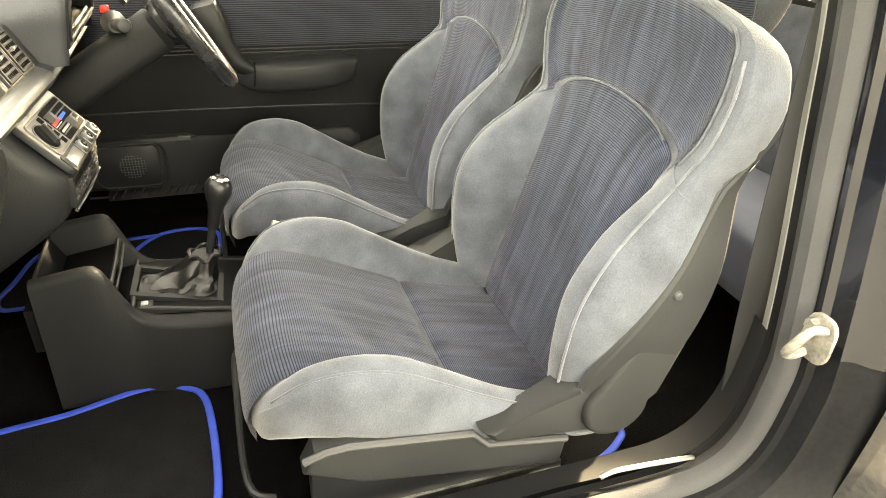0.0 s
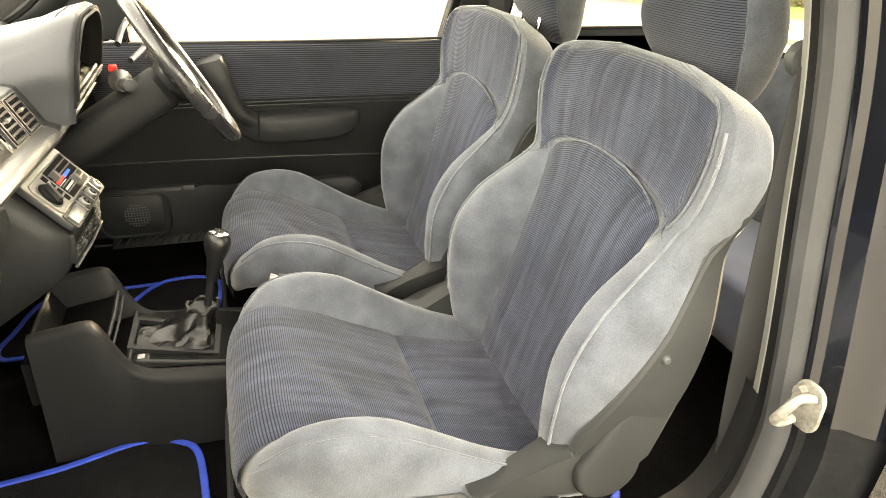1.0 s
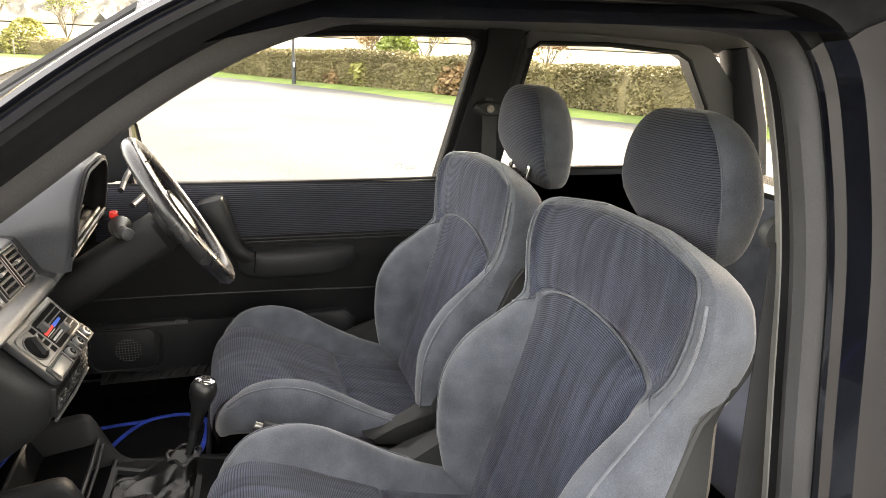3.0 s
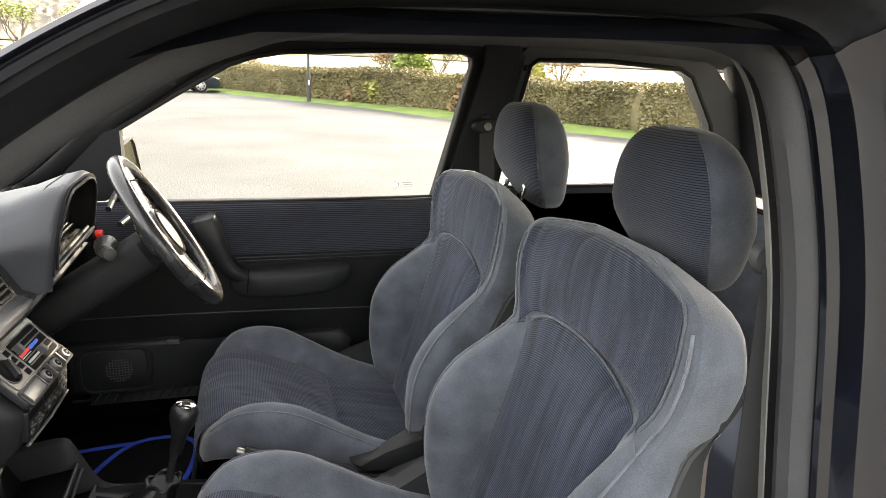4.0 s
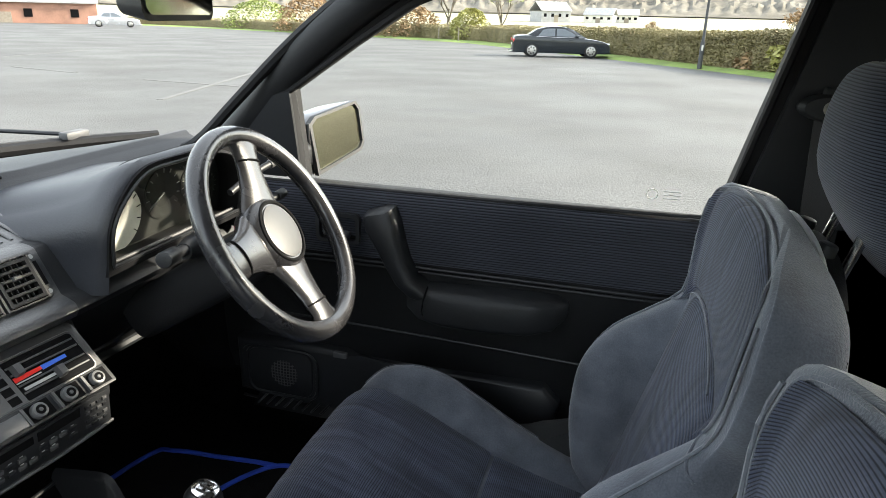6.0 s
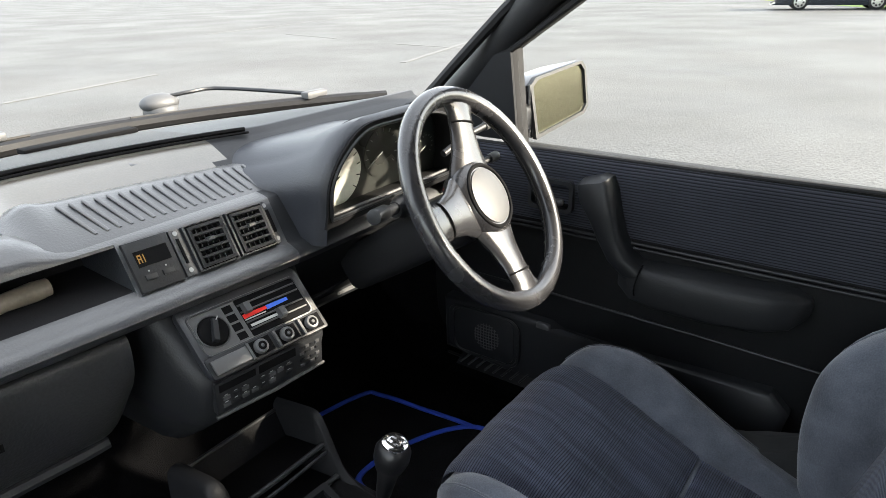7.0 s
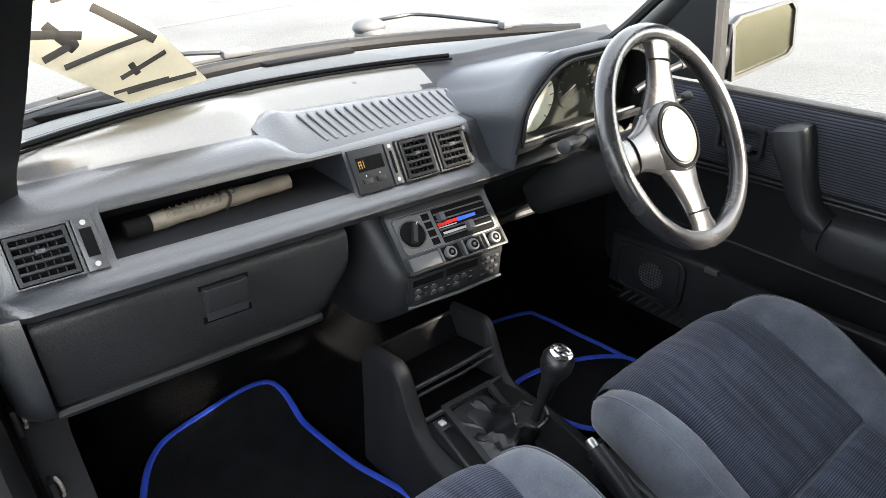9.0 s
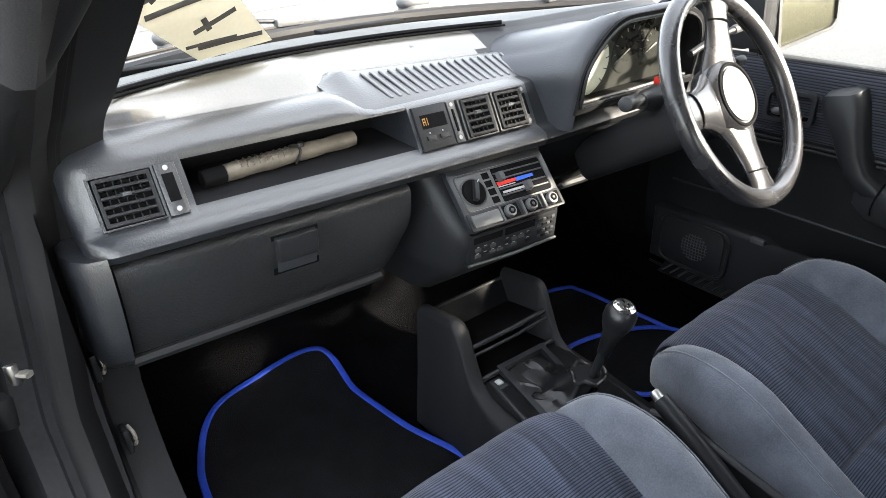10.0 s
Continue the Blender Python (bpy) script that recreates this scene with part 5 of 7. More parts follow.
rim_ = [(-0.03, 0.290), (1.03, 0.290), (1.03, 0.550), (-0.03, 0.550)]
gs("latch_surround", loft([[glove_at(-0.400 + 0.067 * a, v, w) for a, v in rim_] for w in (-0.002, 0.0012)]), DARK, "dark gap round the latch")
gs("latch_recess", loft([[glove_at(-0.397 + 0.061 * a, v, w) for a, v, w in ((0, 0.475, 0.0016), (1, 0.475, 0.0016), (1, 0.532, 0.0034), (0, 0.532, 0.0034))], [glove_at(-0.397 + 0.061 * a, v, w) for a, v, w in ((0.06, 0.480, 0.0022), (0.94, 0.480, 0.0022), (0.97, 0.530, 0.0048), (0.03, 0.530, 0.0048))]]), PLASTIC, "scuffed scoop below the latch")
button = []
for w, d in ((0.001, 0.0), (0.008, 0.0), (0.0105, 0.03), (0.0115, 0.10)):
    button.append([glove_at(-0.398 + 0.063 * a, v, w) for a, v in round_rect(d, 1 - d, 0.308 + 0.15 * d, 0.468 - 0.15 * d, 0.02, 4)])
gs("latch", loft(button), PLASTIC_S, "square black latch button")

# ---- centre stack ----
stack = thing("centre_console", "black centre console with heater panel, radio and trays", "centre console", (-0.36, 0, 0.30))


def cs(name, bm, m, lab="", parent=None, **kw):
    bmesh.ops.translate(bm, verts=bm.verts, vec=(0.36, 0, -0.30))
    return part(name, bm, m, parent or stack, lab, **kw)


loops = []
for z, xf, hw, xb in ((0.800, -0.445, 0.150, -0.66), (0.785, -0.432, 0.150, -0.66), (0.768, -0.416, 0.139, -0.66), (0.74, -0.396, 0.130, -0.66), (0.70, -0.362, 0.126, -0.66), (0.682, -0.346, 0.122, -0.66), (0.66, -0.345, 0.121, -0.66), (0.61, -0.360, 0.119, -0.66), (0.585, -0.385, 0.112, -0.66), (0.55, -0.43, 0.10, -0.66), (0.50, -0.50, 0.09, -0.66)):
    lp = []
    for k in range(15):
        s = -1 + 2 * k / 14
        y = hw * math.copysign(abs(s) ** 0.75, s)
        r = clamp((abs(s) - 0.72) / 0.28) ** 2
        lp.append(Vector((xf + 0.07 * y - 0.035 * r, y - 0.005, z)))
    lp += [Vector((xb, hw * 1.15, z)), Vector((xb, -hw * 1.15, z))]
    loops.append(lp)
cs("stack_body", loft(loops), VINYL, sharp=50)
SO = Vector((-0.4035, -0.003, 0.7665))
SL = Vector((0.07, 0.9975, -0.02)).normalized()
SD = Vector((0.067, 0, -0.081)).normalized()
SN = SL.cross(SD)
SN = SN if SN.x > 0 else -SN


def st(u, v, w):
    return SO + SL * u + SD * v + SN * w


hp = round_rect(-0.104, 0.100, -0.004, 0.108, 0.012)
hpn = cs("heater_panel", prism(hp, lambda u, v, w: st(u, v, w - 0.004), 0.012, 0.003), PLASTIC, "heater control panel")
inner = round_rect(-0.094, 0.088, 0.012, 0.076, 0.008)
HPLATE = mat("heater_plate_grey", (0.085, 0.086, 0.088), 0.32, var=0.15, scale=14, grain=300, bump=0.05, spec=0.7)
cs("control_plate", prism(inner, lambda u, v, w: st(u, v, 0.0076 + w), 0.0006), HPLATE, "satin grey control plate", hpn)
cs("panel_rim", tube([st(a, b, 0.0088) for a, b in inner], 0.0018, 6, True, up=SN), PLASTIC, "", hpn)
cs("fan_knob", cyl(st(-0.068, 0.044, 0.006), st(-0.068, 0.044, 0.014), 0.023, 0.021, 28, 0.003), DARK, "round fan speed knob", hpn)
cs("knob_ring", tube([st(-0.068 + 0.0235 * math.cos(a), 0.044 + 0.0235 * math.sin(a), 0.009) for a in [2 * math.pi * k / 28 for k in range(28)]], 0.0016, 5, True, up=SN), PLASTIC_M, "", hpn)
cs("knob_bar", loft([[st(-0.068 + a, 0.044 + b, 0.013) for a, b in ((-0.012, 0.014), (-0.004, 0.018), (0.012, -0.014), (0.004, -0.018))], [st(-0.068 + a * 0.8, 0.044 + b * 0.9, 0.022) for a, b in ((-0.012, 0.014), (-0.004, 0.018), (0.012, -0.014), (0.004, -0.018))]]), PLASTIC_S, "", hpn)
cs("knob_mark", tube([st(-0.062, 0.032, 0.0222), st(-0.057, 0.028, 0.022)], 0.001, 4), GREYMARK, "", hpn)
for k in range(4):
    cs("panel_symbol", prism([(-0.040, 0.017 + 0.0145 * k), (-0.026, 0.017 + 0.0145 * k), (-0.026, 0.028 + 0.0145 * k), (-0.040, 0.028 + 0.0145 * k)], lambda u, v, w: st(u, v, 0.008 + w), 0.0008), DARK, "", hpn)
# raised near-black plate stands in for shade behind the sliders
cs("slider_well", prism(round_rect(-0.019, 0.086, 0.013, 0.075, 0.004), lambda u, v, w: st(u, v, 0.0080 + w), 0.0010), DARK, "near-black plate standing for shade behind the sliders", hpn)
for v, u1 in ((0.0235, 0.083), (0.0345, 0.083), (0.0515, 0.083), (0.0630, 0.083)):
    cs("slider_bar", tube([st(-0.018, v, 0.0098), st(0.03, v, 0.0104), st(u1, v, 0.0098)], 0.0014, 6), PLASTIC_M, "grey bar between the sliders", hpn)
for u0, u1, m, lab in ((-0.018, 0.022, RED, "red warm end of temperature band"), (0.022, 0.060, BLUEMARK, "blue cool end of temperature band")):
    cs("temperature_band", prism([(u0, 0.0385), (u1, 0.0390), (u1, 0.0440), (u0, 0.0455)], lambda u, vv, w: st(u, vv, 0.0090 + w), 0.0006), m, lab, hpn)
cs("white_rule", prism([(-0.018, 0.0465), (0.018, 0.0465), (0.018, 0.0482), (-0.018, 0.0482)], lambda u, vv, w: st(u, vv, 0.0092 + w), 0.0005), GREYMARK, "", hpn)
cs("white_rule", prism([(-0.014, 0.0560), (0.034, 0.0560), (0.034, 0.0600), (-0.014, 0.0600)], lambda u, vv, w: st(u, vv, 0.0092 + w), 0.0005), GREYMARK, "", hpn)
for u, v in ((-0.008, 0.030), (0.038, 0.057)):
    cs("slider_knob", loft([[st(u + a, v + b, 0.008) for a, b in ((-0.006, -0.008), (0.006, -0.008), (0.006, 0.010), (-0.006, 0.010))], [st(u + a * 0.8, v + b * 0.8, 0.020) for a, b in ((-0.006, -0.008), (0.006, -0.008), (0.006, 0.010), (-0.006, 0.010))]]), PLASTIC_M, "pale grey slider knob", hpn)
# switch row and radio hang below the panel
R0 = st(0, 0.090, 0.008)
RD = Vector((0.0, 0, -1.0))
RD = Vector((-0.10, 0, -0.995)).normalized()
RN = SL.cross(RD)
RN = RN if RN.x > 0 else -RN


def rd(u, v, w):
    return R0 + SL * u + RD * v + RN * w


sw = cs("switch_strip", prism(round_rect(-0.102, 0.098, -0.012, 0.020, 0.004), lambda u, v, w: st(u, 0.088 + v, 0.006 + w), 0.004, 0.001), PLASTIC_S, "row of round lock switches")
cs("blank_switch", prism([(-0.096, -0.006), (-0.040, -0.006), (-0.040, 0.015), (-0.096, 0.015)], lambda u, v, w: st(u, 0.088 + v, 0.0095 + w), 0.004, 0.001), HPLATE, "blank worn switch plate", sw)
for u in (-0.020, 0.026, 0.072):
    cs("switch_well", prism([(u - 0.016, -0.008), (u + 0.020, -0.008), (u + 0.020, 0.016), (u - 0.016, 0.016)], lambda a, v, w: st(a, 0.088 + v, 0.0101 + w), 0.0006), DARK, "", sw)
    cs("round_switch", cyl(st(u, 0.092, 0.010), st(u, 0.092, 0.019), 0.0115, 0.010, 20, 0.002), HPLATE, "round grey switch", sw)
    cs("switch_dish", cyl(st(u, 0.092, 0.0188), st(u, 0.092, 0.0195), 0.0065, 0.0065, 16), DARK, "", sw)
    cs("switch_pip", cyl(st(u, 0.092, 0.0194), st(u, 0.092, 0.0205), 0.003, 0.002, 10), PLASTIC_M, "", sw)
    cs("switch_frame", prism([(u - 0.020, -0.009), (u - 0.016, -0.009), (u - 0.016, 0.017), (u - 0.020, 0.017)], lambda a, v, w: st(a, 0.088 + v, 0.010 + w), 0.005), PLASTIC_M, "", sw)
radio = thing("car_radio", "black cassette radio with two rows of pale buttons", "car radio", R0)


def rs(name, bm, m, lab="", parent=None):
    bmesh.ops.translate(bm, verts=bm.verts, vec=-R0)
    return part(name, bm, m, parent or radio, lab)


rs("radio_face", prism(round_rect(-0.098, 0.092, 0.026, 0.080, 0.003), lambda u, v, w: rd(u, v, w - 0.006), 0.010, 0.001), PLASTIC_S)
rs("display", prism([(-0.092, 0.031), (-0.032, 0.031), (-0.032, 0.043), (-0.092, 0.043)], lambda u, v, w: rd(u, v, 0.004 + w), 0.0006), DARK)
rs("cassette_slot", prism([(-0.026, 0.030), (0.040, 0.030), (0.040, 0.044), (-0.026, 0.044)], lambda u, v, w: rd(u, v, 0.004 + w), 0.0008), DARK)
for k in range(8):
    u = -0.088 + 0.0155 * k
    for v in (0.052, 0.064):
        if k < 2 and v > 0.06 or (k + int(v * 1000)) % 5:
            rs("radio_button", prism([(u, v), (u + 0.011, v), (u + 0.011, v + 0.006), (u, v + 0.006)], lambda a, b, w: rd(a, b, 0.003 + w), 0.004, 0.001), PLASTIC_M if (k + int(v * 500)) % 3 else PLASTIC_S)
            rs("button_print", prism([(u + 0.003, v - 0.0022), (u + 0.008, v - 0.0022), (u + 0.008, v - 0.001), (u + 0.003, v - 0.001)], lambda a, b, w: rd(a, b, 0.0042 + w), 0.0004), GREYMARK)
for k in range(4):
    for v in (0.034, 0.044, 0.056, 0.066):
        u = 0.048 + 0.010 * k
        rs("preset_button", prism([(u, v), (u + 0.0075, v), (u + 0.0075, v + 0.005), (u, v + 0.005)], lambda a, b, w: rd(a, b, 0.003 + w), 0.003, 0.001), PLASTIC_M if (k + int(v * 300)) % 2 else PLASTIC_S)
rs("radio_lip", tube([rd(-0.10, 0.083, 0.004), rd(0.0, 0.085, 0.006), rd(0.094, 0.083, 0.004)], 0.003, 6), PLASTIC_M)

# tray tower and gear console
FLANK = [(-0.56, 0.500, 0.0), (-0.46, 0.512, 0.0), (-0.39, 0.523, 0.0), (-0.350, 0.527, 0.0), (-0.337, 0.518, 0.0), (-0.319, 0.476, 0.0), (-0.300, 0.434, 0.001), (-0.282, 0.416, 0.004), (-0.25, 0.406, 0.010), (-0.18, 0.398, 0.016), (-0.08, 0.386, 0.014), (0.02, 0.370, 0.008), (0.10, 0.340, 0.0)]


def flank(sgn, inner, thick, x0):
    """A side of the console with a rounded shoulder that runs down the tower and back along the tunnel."""
    loops = []
    for k in range(61):
        x = x0 + (0.10 - x0) * k / 60
        zt, fl = lerp_table(FLANK, x)
        yo = inner + thick + fl
        prof = [(inner - 0.006, 0.255), (inner - 0.004, zt - 0.010), (inner, zt - 0.003), (inner + 0.006, zt), (inner + 0.55 * thick, zt + 0.001), (yo - 0.006, zt - 0.002), (yo - 0.002, zt - 0.006), (yo, zt - 0.014), (yo + 0.006, 0.5 * zt + 0.13), (yo + 0.016, 0.255)]
        loops.append([Vector((x, sgn * y, z)) for y, z in prof])
    return loft(loops)


CONSOLE = mat("console_plastic_black", (0.010, 0.0105, 0.012), 0.58, var=0.2, scale=7, grain=330, bump=0.3, dist=0.0012, spec=0.25)
cs("left_side", flank(-1, 0.122, 0.026, -0.445), CONSOLE, "rounded black console flank", sharp=60)
cs("right_side", flank(1, 0.066, 0.012, -0.45), CONSOLE, sharp=60)
cs("tray_back", box(-0.470, -0.452, -0.124, 0.070, 0.36, 0.45, 0.003), RECESS_SHADE)
cs("tray_back_upper", sheet(lambda u, v: Vector((-0.425 - 0.022 * u, -0.124 + 0.192 * v, 0.447 + 0.045 * u)), 6, 4, 0.004), CONSOLE)
cs("back_rim", tube([(-0.447, -0.122, 0.494), (-0.448, -0.03, 0.494), (-0.447, 0.066, 0.494)], 0.0035, 8), PLASTIC_S)
cs("upper_tray", sheet(lambda u, v: Vector((-0.428 + 0.100 * u, -0.124 + 0.192 * v, 0.446 + 0.024 * u + 0.003 * math.cos(math.pi * u))), 8, 4, 0.005), RECESS_SHADE)
cs("tray_lip", tube([(-0.329, -0.122, 0.474), (-0.327, -0.03, 0.474), (-0.329, 0.066, 0.474)], 0.0045, 8), PLASTIC_S)
cs("tray_rail", tube([(-0.322, -0.122, 0.462), (-0.320, -0.03, 0.461), (-0.322, 0.066, 0.462)], 0.0030, 8), PLASTIC_S)
cs("lower_tray", sheet(lambda u, v: Vector((-0.455 + 0.155 * u, -0.124 + 0.192 * v, 0.398 + 0.016 * u * u)), 8, 4, 0.005), RECESS_SHADE)
cs("lower_lip", tube([(-0.303, -0.122, 0.420), (-0.301, -0.03, 0.420), (-0.303, 0.066, 0.420)], 0.0050, 8), PLASTIC_S)


def deck(u, v):
    x = -0.302 + 0.40 * u
    z = 0.414 - 0.018 * clamp(u * 3.0) - 0.040 * clamp((u - 0.35) / 0.65)
    s = 2 * v - 1
    return Vector((x, -0.027 + s * 0.098, z))


cs("console_deck", sheet(deck, 24, 16, -0.006), CONSOLE)
cs("deck_channel", tube([(-0.290, -0.104, 0.412), (-0.20, -0.116, 0.402), (-0.10, -0.126, 0.392)], 0.005, 8), PLASTIC_S)
cs("deck_switch", box(-0.298, -0.268, -0.108, -0.082, 0.402, 0.4145, 0.003), PLASTIC_S, "small square switch")
cs("switch_top", box(-0.290, -0.277, -0.101, -0.089, 0.413, 0.4178, 0.002), GREYMARK)

# gear lever
gl = thing("gear_lever", "gear lever with leather gaiter and chrome-capped knob", "gear lever", (-0.22, 0.0, 0.39))


def gr(name, bm, m, lab=""):
    bmesh.ops.translate(bm, verts=bm.verts, vec=(0.22, 0.0, -0.39))
    return part(name, bm, m, gl, lab)


go = [(-0.308, -0.078), (-0.146, -0.092), (-0.140, 0.012), (-0.304, 0.034)]
gr("gaiter_frame", ring_prism(go, [(-0.2245 + (a + 0.2245) * 0.87, -0.031 + (b + 0.031) * 0.80) for a, b in go], lambda u, v, w: Vector((u, v, 0.4165 - 0.030 * clamp((u + 0.298) * 8.5) - 0.0875 * max(0, u + 0.178) + w)), 0.011), PLASTIC_S)
loops = []
for k in range(16):
    u = k / 15
    cx, cz = -0.2245 + 0.052 * u ** 1.2, 0.398 + 0.055 * u
    lp = []
    for j in range(40):
        a = 2 * math.pi * j / 40
        ca, sa = math.cos(a), math.sin(a)
        rx = 0.070 * (1 - u) + 0.029 * u
        ry = 0.046 * (1 - u) + 0.026 * u
        sq = (abs(ca) ** 4 + abs(sa) ** 4) ** -0.25
        sq = sq * (1 - u) + u
        fold = 1 + 0.22 * math.sin(u * math.pi) * noise.noise((ca * 2.2, sa * 2.2, u * 1.5 + 4)) + 0.05 * u * math.sin(9 * a) + 0.15 * math.sin(u * math.pi) * math.sin(7 * a + 3.5 * u)
        sag = -0.014 * math.sin(math.pi * u) + 0.020 * math.sin(math.pi * u) * noise.noise((ca * 3, sa * 3, u * 3))
        xg_ = cx + rx * ca * sq * fold
        lp.append(Vector((xg_, -0.031 + 0.029 * u + ry * sa * sq * fold, cz + sag + 0.022 * clamp((-0.20 - xg_) / 0.10) * (1 - u))))
    loops.append(lp)
gr("gaiter", loft(loops), LEATHER, "wrinkled black leather gaiter")
gr("gaiter_collar", tube([(-0.170 + 0.029 * (1 + 0.06 * math.sin(7 * a)) * math.cos(a), 0.002 + 0.029 * (1 + 0.06 * math.sin(7 * a)) * math.sin(a), 0.453 + 0.005 * math.sin(5 * a)) for a in [2 * math.pi * k / 36 for k in range(36)]], 0.004, 7, True), LEATHER, "gathered leather collar")
gr("lever", cyl((-0.172, 0.002, 0.40), (-0.142, 0.008, 0.535), 0.008, 0.0075, 14), PLASTIC_S)
kdir = (Vector((-0.123, 0.012, 0.606)) - Vector((-0.147, 0.007, 0.51))).normalized()
K0 = Vector((-0.147, 0.007, 0.505))
side_v = kdir.cross(Vector((0, 1, 0))).normalized()
side_w = kdir.cross(side_v)
loops = []
for h, r in ((0, 0.0105), (0.006, 0.0115), (0.03, 0.0135), (0.048, 0.016), (0.062, 0.0215), (0.076, 0.0255), (0.090, 0.0255), (0.099, 0.0215), (0.103, 0.017)):
    loops.append([K0 + kdir * h + (side_v * math.cos(a) + side_w * math.sin(a)) * r for a in [2 * math.pi * j / 24 for j in range(24)]])
gr("knob", loft(loops), LEATHER, "black leather gear knob")
cap = []
for h, r in ((0.1035, 0.0185), (0.1055, 0.018), (0.107, 0.014), (0.1075, 0.008)):
    cap.append([K0 + kdir * h + (side_v * math.cos(a) + side_w * math.sin(a)) * r for a in [2 * math.pi * j / 24 for j in range(24)]])
gr("knob_cap", loft(cap), CHROME, "chrome shift pattern cap")
kp = K0 + kdir * 0.1082
for a, b in (((-0.008, -0.009), (0.008, -0.009)), ((-0.008, 0), (0.008, 0)), ((-0.008, 0.009), (0.008, 0.009)), ((0, -0.009), (0, 0.009))):
    gr("pattern_line", tube([kp + side_v * a[0] + side_w * a[1], kp + side_v * b[0] + side_w * b[1]], 0.0013, 5), INK)

# handbrake
hb = thing("handbrake", "black handbrake lever with steel push button", "handbrake", (0.02, -0.03, 0.36))
def hs(name, bm, m, lab=""):
    bmesh.ops.translate(bm, verts=bm.verts, vec=(-0.02, 0.03, -0.36))
    return part(name, bm, m, hb, lab)
hs("grip", tube([(-0.022, -0.018, 0.505), (0.02, -0.022, 0.485), (0.08, -0.026, 0.452), (0.13, -0.03, 0.425)], [0.014, 0.016, 0.016, 0.015], 14), PLASTIC_S)
hs("push_button", cyl((-0.036, -0.017, 0.512), (-0.02, -0.018, 0.504), 0.0075, 0.0085, 14, 0.002), STEEL, "steel release button")
hs("arm", tube([(0.12, -0.03, 0.43), (0.19, -0.035, 0.39), (0.24, -0.04, 0.35)], 0.010, 10), STEEL)
hs("boot", loft([[Vector((0.15 + a * s, -0.035 + b * s, z)) for a, b in ((-0.05, -0.025), (0.06, -0.025), (0.06, 0.025), (-0.05, 0.025))] for z, s in ((0.345, 1.0), (0.36, 0.95), (0.385, 0.6))]), RUBBER)

# ---- steering wheel ----
WC = Vector((-0.166, 0.319, 0.864))
WN = Vector((0.852, 0.075, 0.520)).normalized()
WU = Vector((-0.521, 0, 0.853)).normalized()
WY = WN.cross(WU).normalized() * -1
WU = WY.cross(WN).normalized() * -1
wheel = thing("steering_wheel", "three-spoke black leather steering wheel with round hub badge", "steering wheel", WC)


def wl(r, deg, w=0.0):
    a = radians(deg)
    return (WU * math.cos(a) + WY * math.sin(a)) * r + WN * w


RIMM = mat("wheel_leather", (0.020, 0.020, 0.022), 0.25, var=0.25, scale=20, grain=420, bump=0.04, spec=0.6)
part("rim", tube([wl(0.1745, 360 * k / 120) for k in range(120)], 0.0164, 18, True, up=WN), RIMM, wheel, "polished leather rim")
part("rim_stitching", tube([wl(0.158, 20 + 3 * k, -0.004) for k in range(44)], 0.0012, 4, up=WN), INK, wheel)
SPOKES = (14, 268, 185)
for d in SPOKES:
    secs = []
    for r, hw, w, th in ((0.020, 0.060, -0.022, 0.020), (0.052, 0.050, -0.018, 0.018), (0.082, 0.036, -0.013, 0.015), (0.115, 0.029, -0.008, 0.013), (0.146, 0.030, -0.003, 0.011), (0.170, 0.046, 0.0, 0.009)):
        a = radians(d)
        along = WU * math.cos(a) + WY * math.sin(a)
        cross = WN.cross(along)
        secs.append([along * r + cross * hw * math.cos(t) + WN * (w + th * math.sin(t)) for t in [2 * math.pi * k / 16 for k in range(16)]])
    spoke = part("spoke", loft(secs), RIMM, wheel)
    along = WU * math.cos(radians(d)) + WY * math.sin(radians(d))
    cross = WN.cross(along)
    part("spoke_seam", tube([along * 0.128 + cross * 0.0292 * math.cos(t) + WN * (-0.0055 + 0.0132 * math.sin(t)) for t in [radians(10 + 160 * k / 12) for k in range(13)]], 0.0016, 5), DARK, spoke)
hubl = [[wl(r, 360 * k / 36, w) for k in range(36)] for r, w in ((0.058, -0.045), (0.068, -0.022), (0.066, -0.010), (0.060, 0.0), (0.055, 0.004))]
part("hub", loft(hubl), RIMM, wheel, "padded hub")
part("hub_ring", tube([wl(0.052, 360 * k / 40, 0.004) for k in range(40)], 0.0032, 8, True, up=WN), DARK, wheel, "dark hub ring")
part("hub_badge", loft([[wl(r, 360 * k / 36, w) for k in range(36)] for r, w in ((0.0475, 0.0), (0.046, 0.006), (0.034, 0.0085), (0.004, 0.0095))]), mat("badge_silver", (0.030, 0.030, 0.031), 0.5, 0.1, var=0.15, scale=40, bump=0.0), wheel, "plain silver badge disc")
col = thing("steering_column", "black steering column cowl with stalks", "steering column", (-0.35, 0.32, 0.79))


def co(name, bm, m, lab=""):
    bmesh.ops.translate(bm, verts=bm.verts, vec=(0.35, -0.32, -0.79))
    return part(name, bm, m, col, lab)


loops = []
for t, hw, hh in ((0.03, 0.035, 0.035), (0.05, 0.055, 0.045), (0.10, 0.056, 0.044), (0.18, 0.054, 0.044), (0.30, 0.050, 0.042)):
    c = WC - WN * t + Vector((0, -0.012, -0.012))
    loops.append([c + WY * hw * math.copysign(abs(math.cos(a)) ** 0.6, math.cos(a)) + WU * hh * math.copysign(abs(math.sin(a)) ** 0.6, math.sin(a)) for a in [2 * math.pi * k / 24 for k in range(24)]])
co("cowl", loft(loops), CONSOLE)
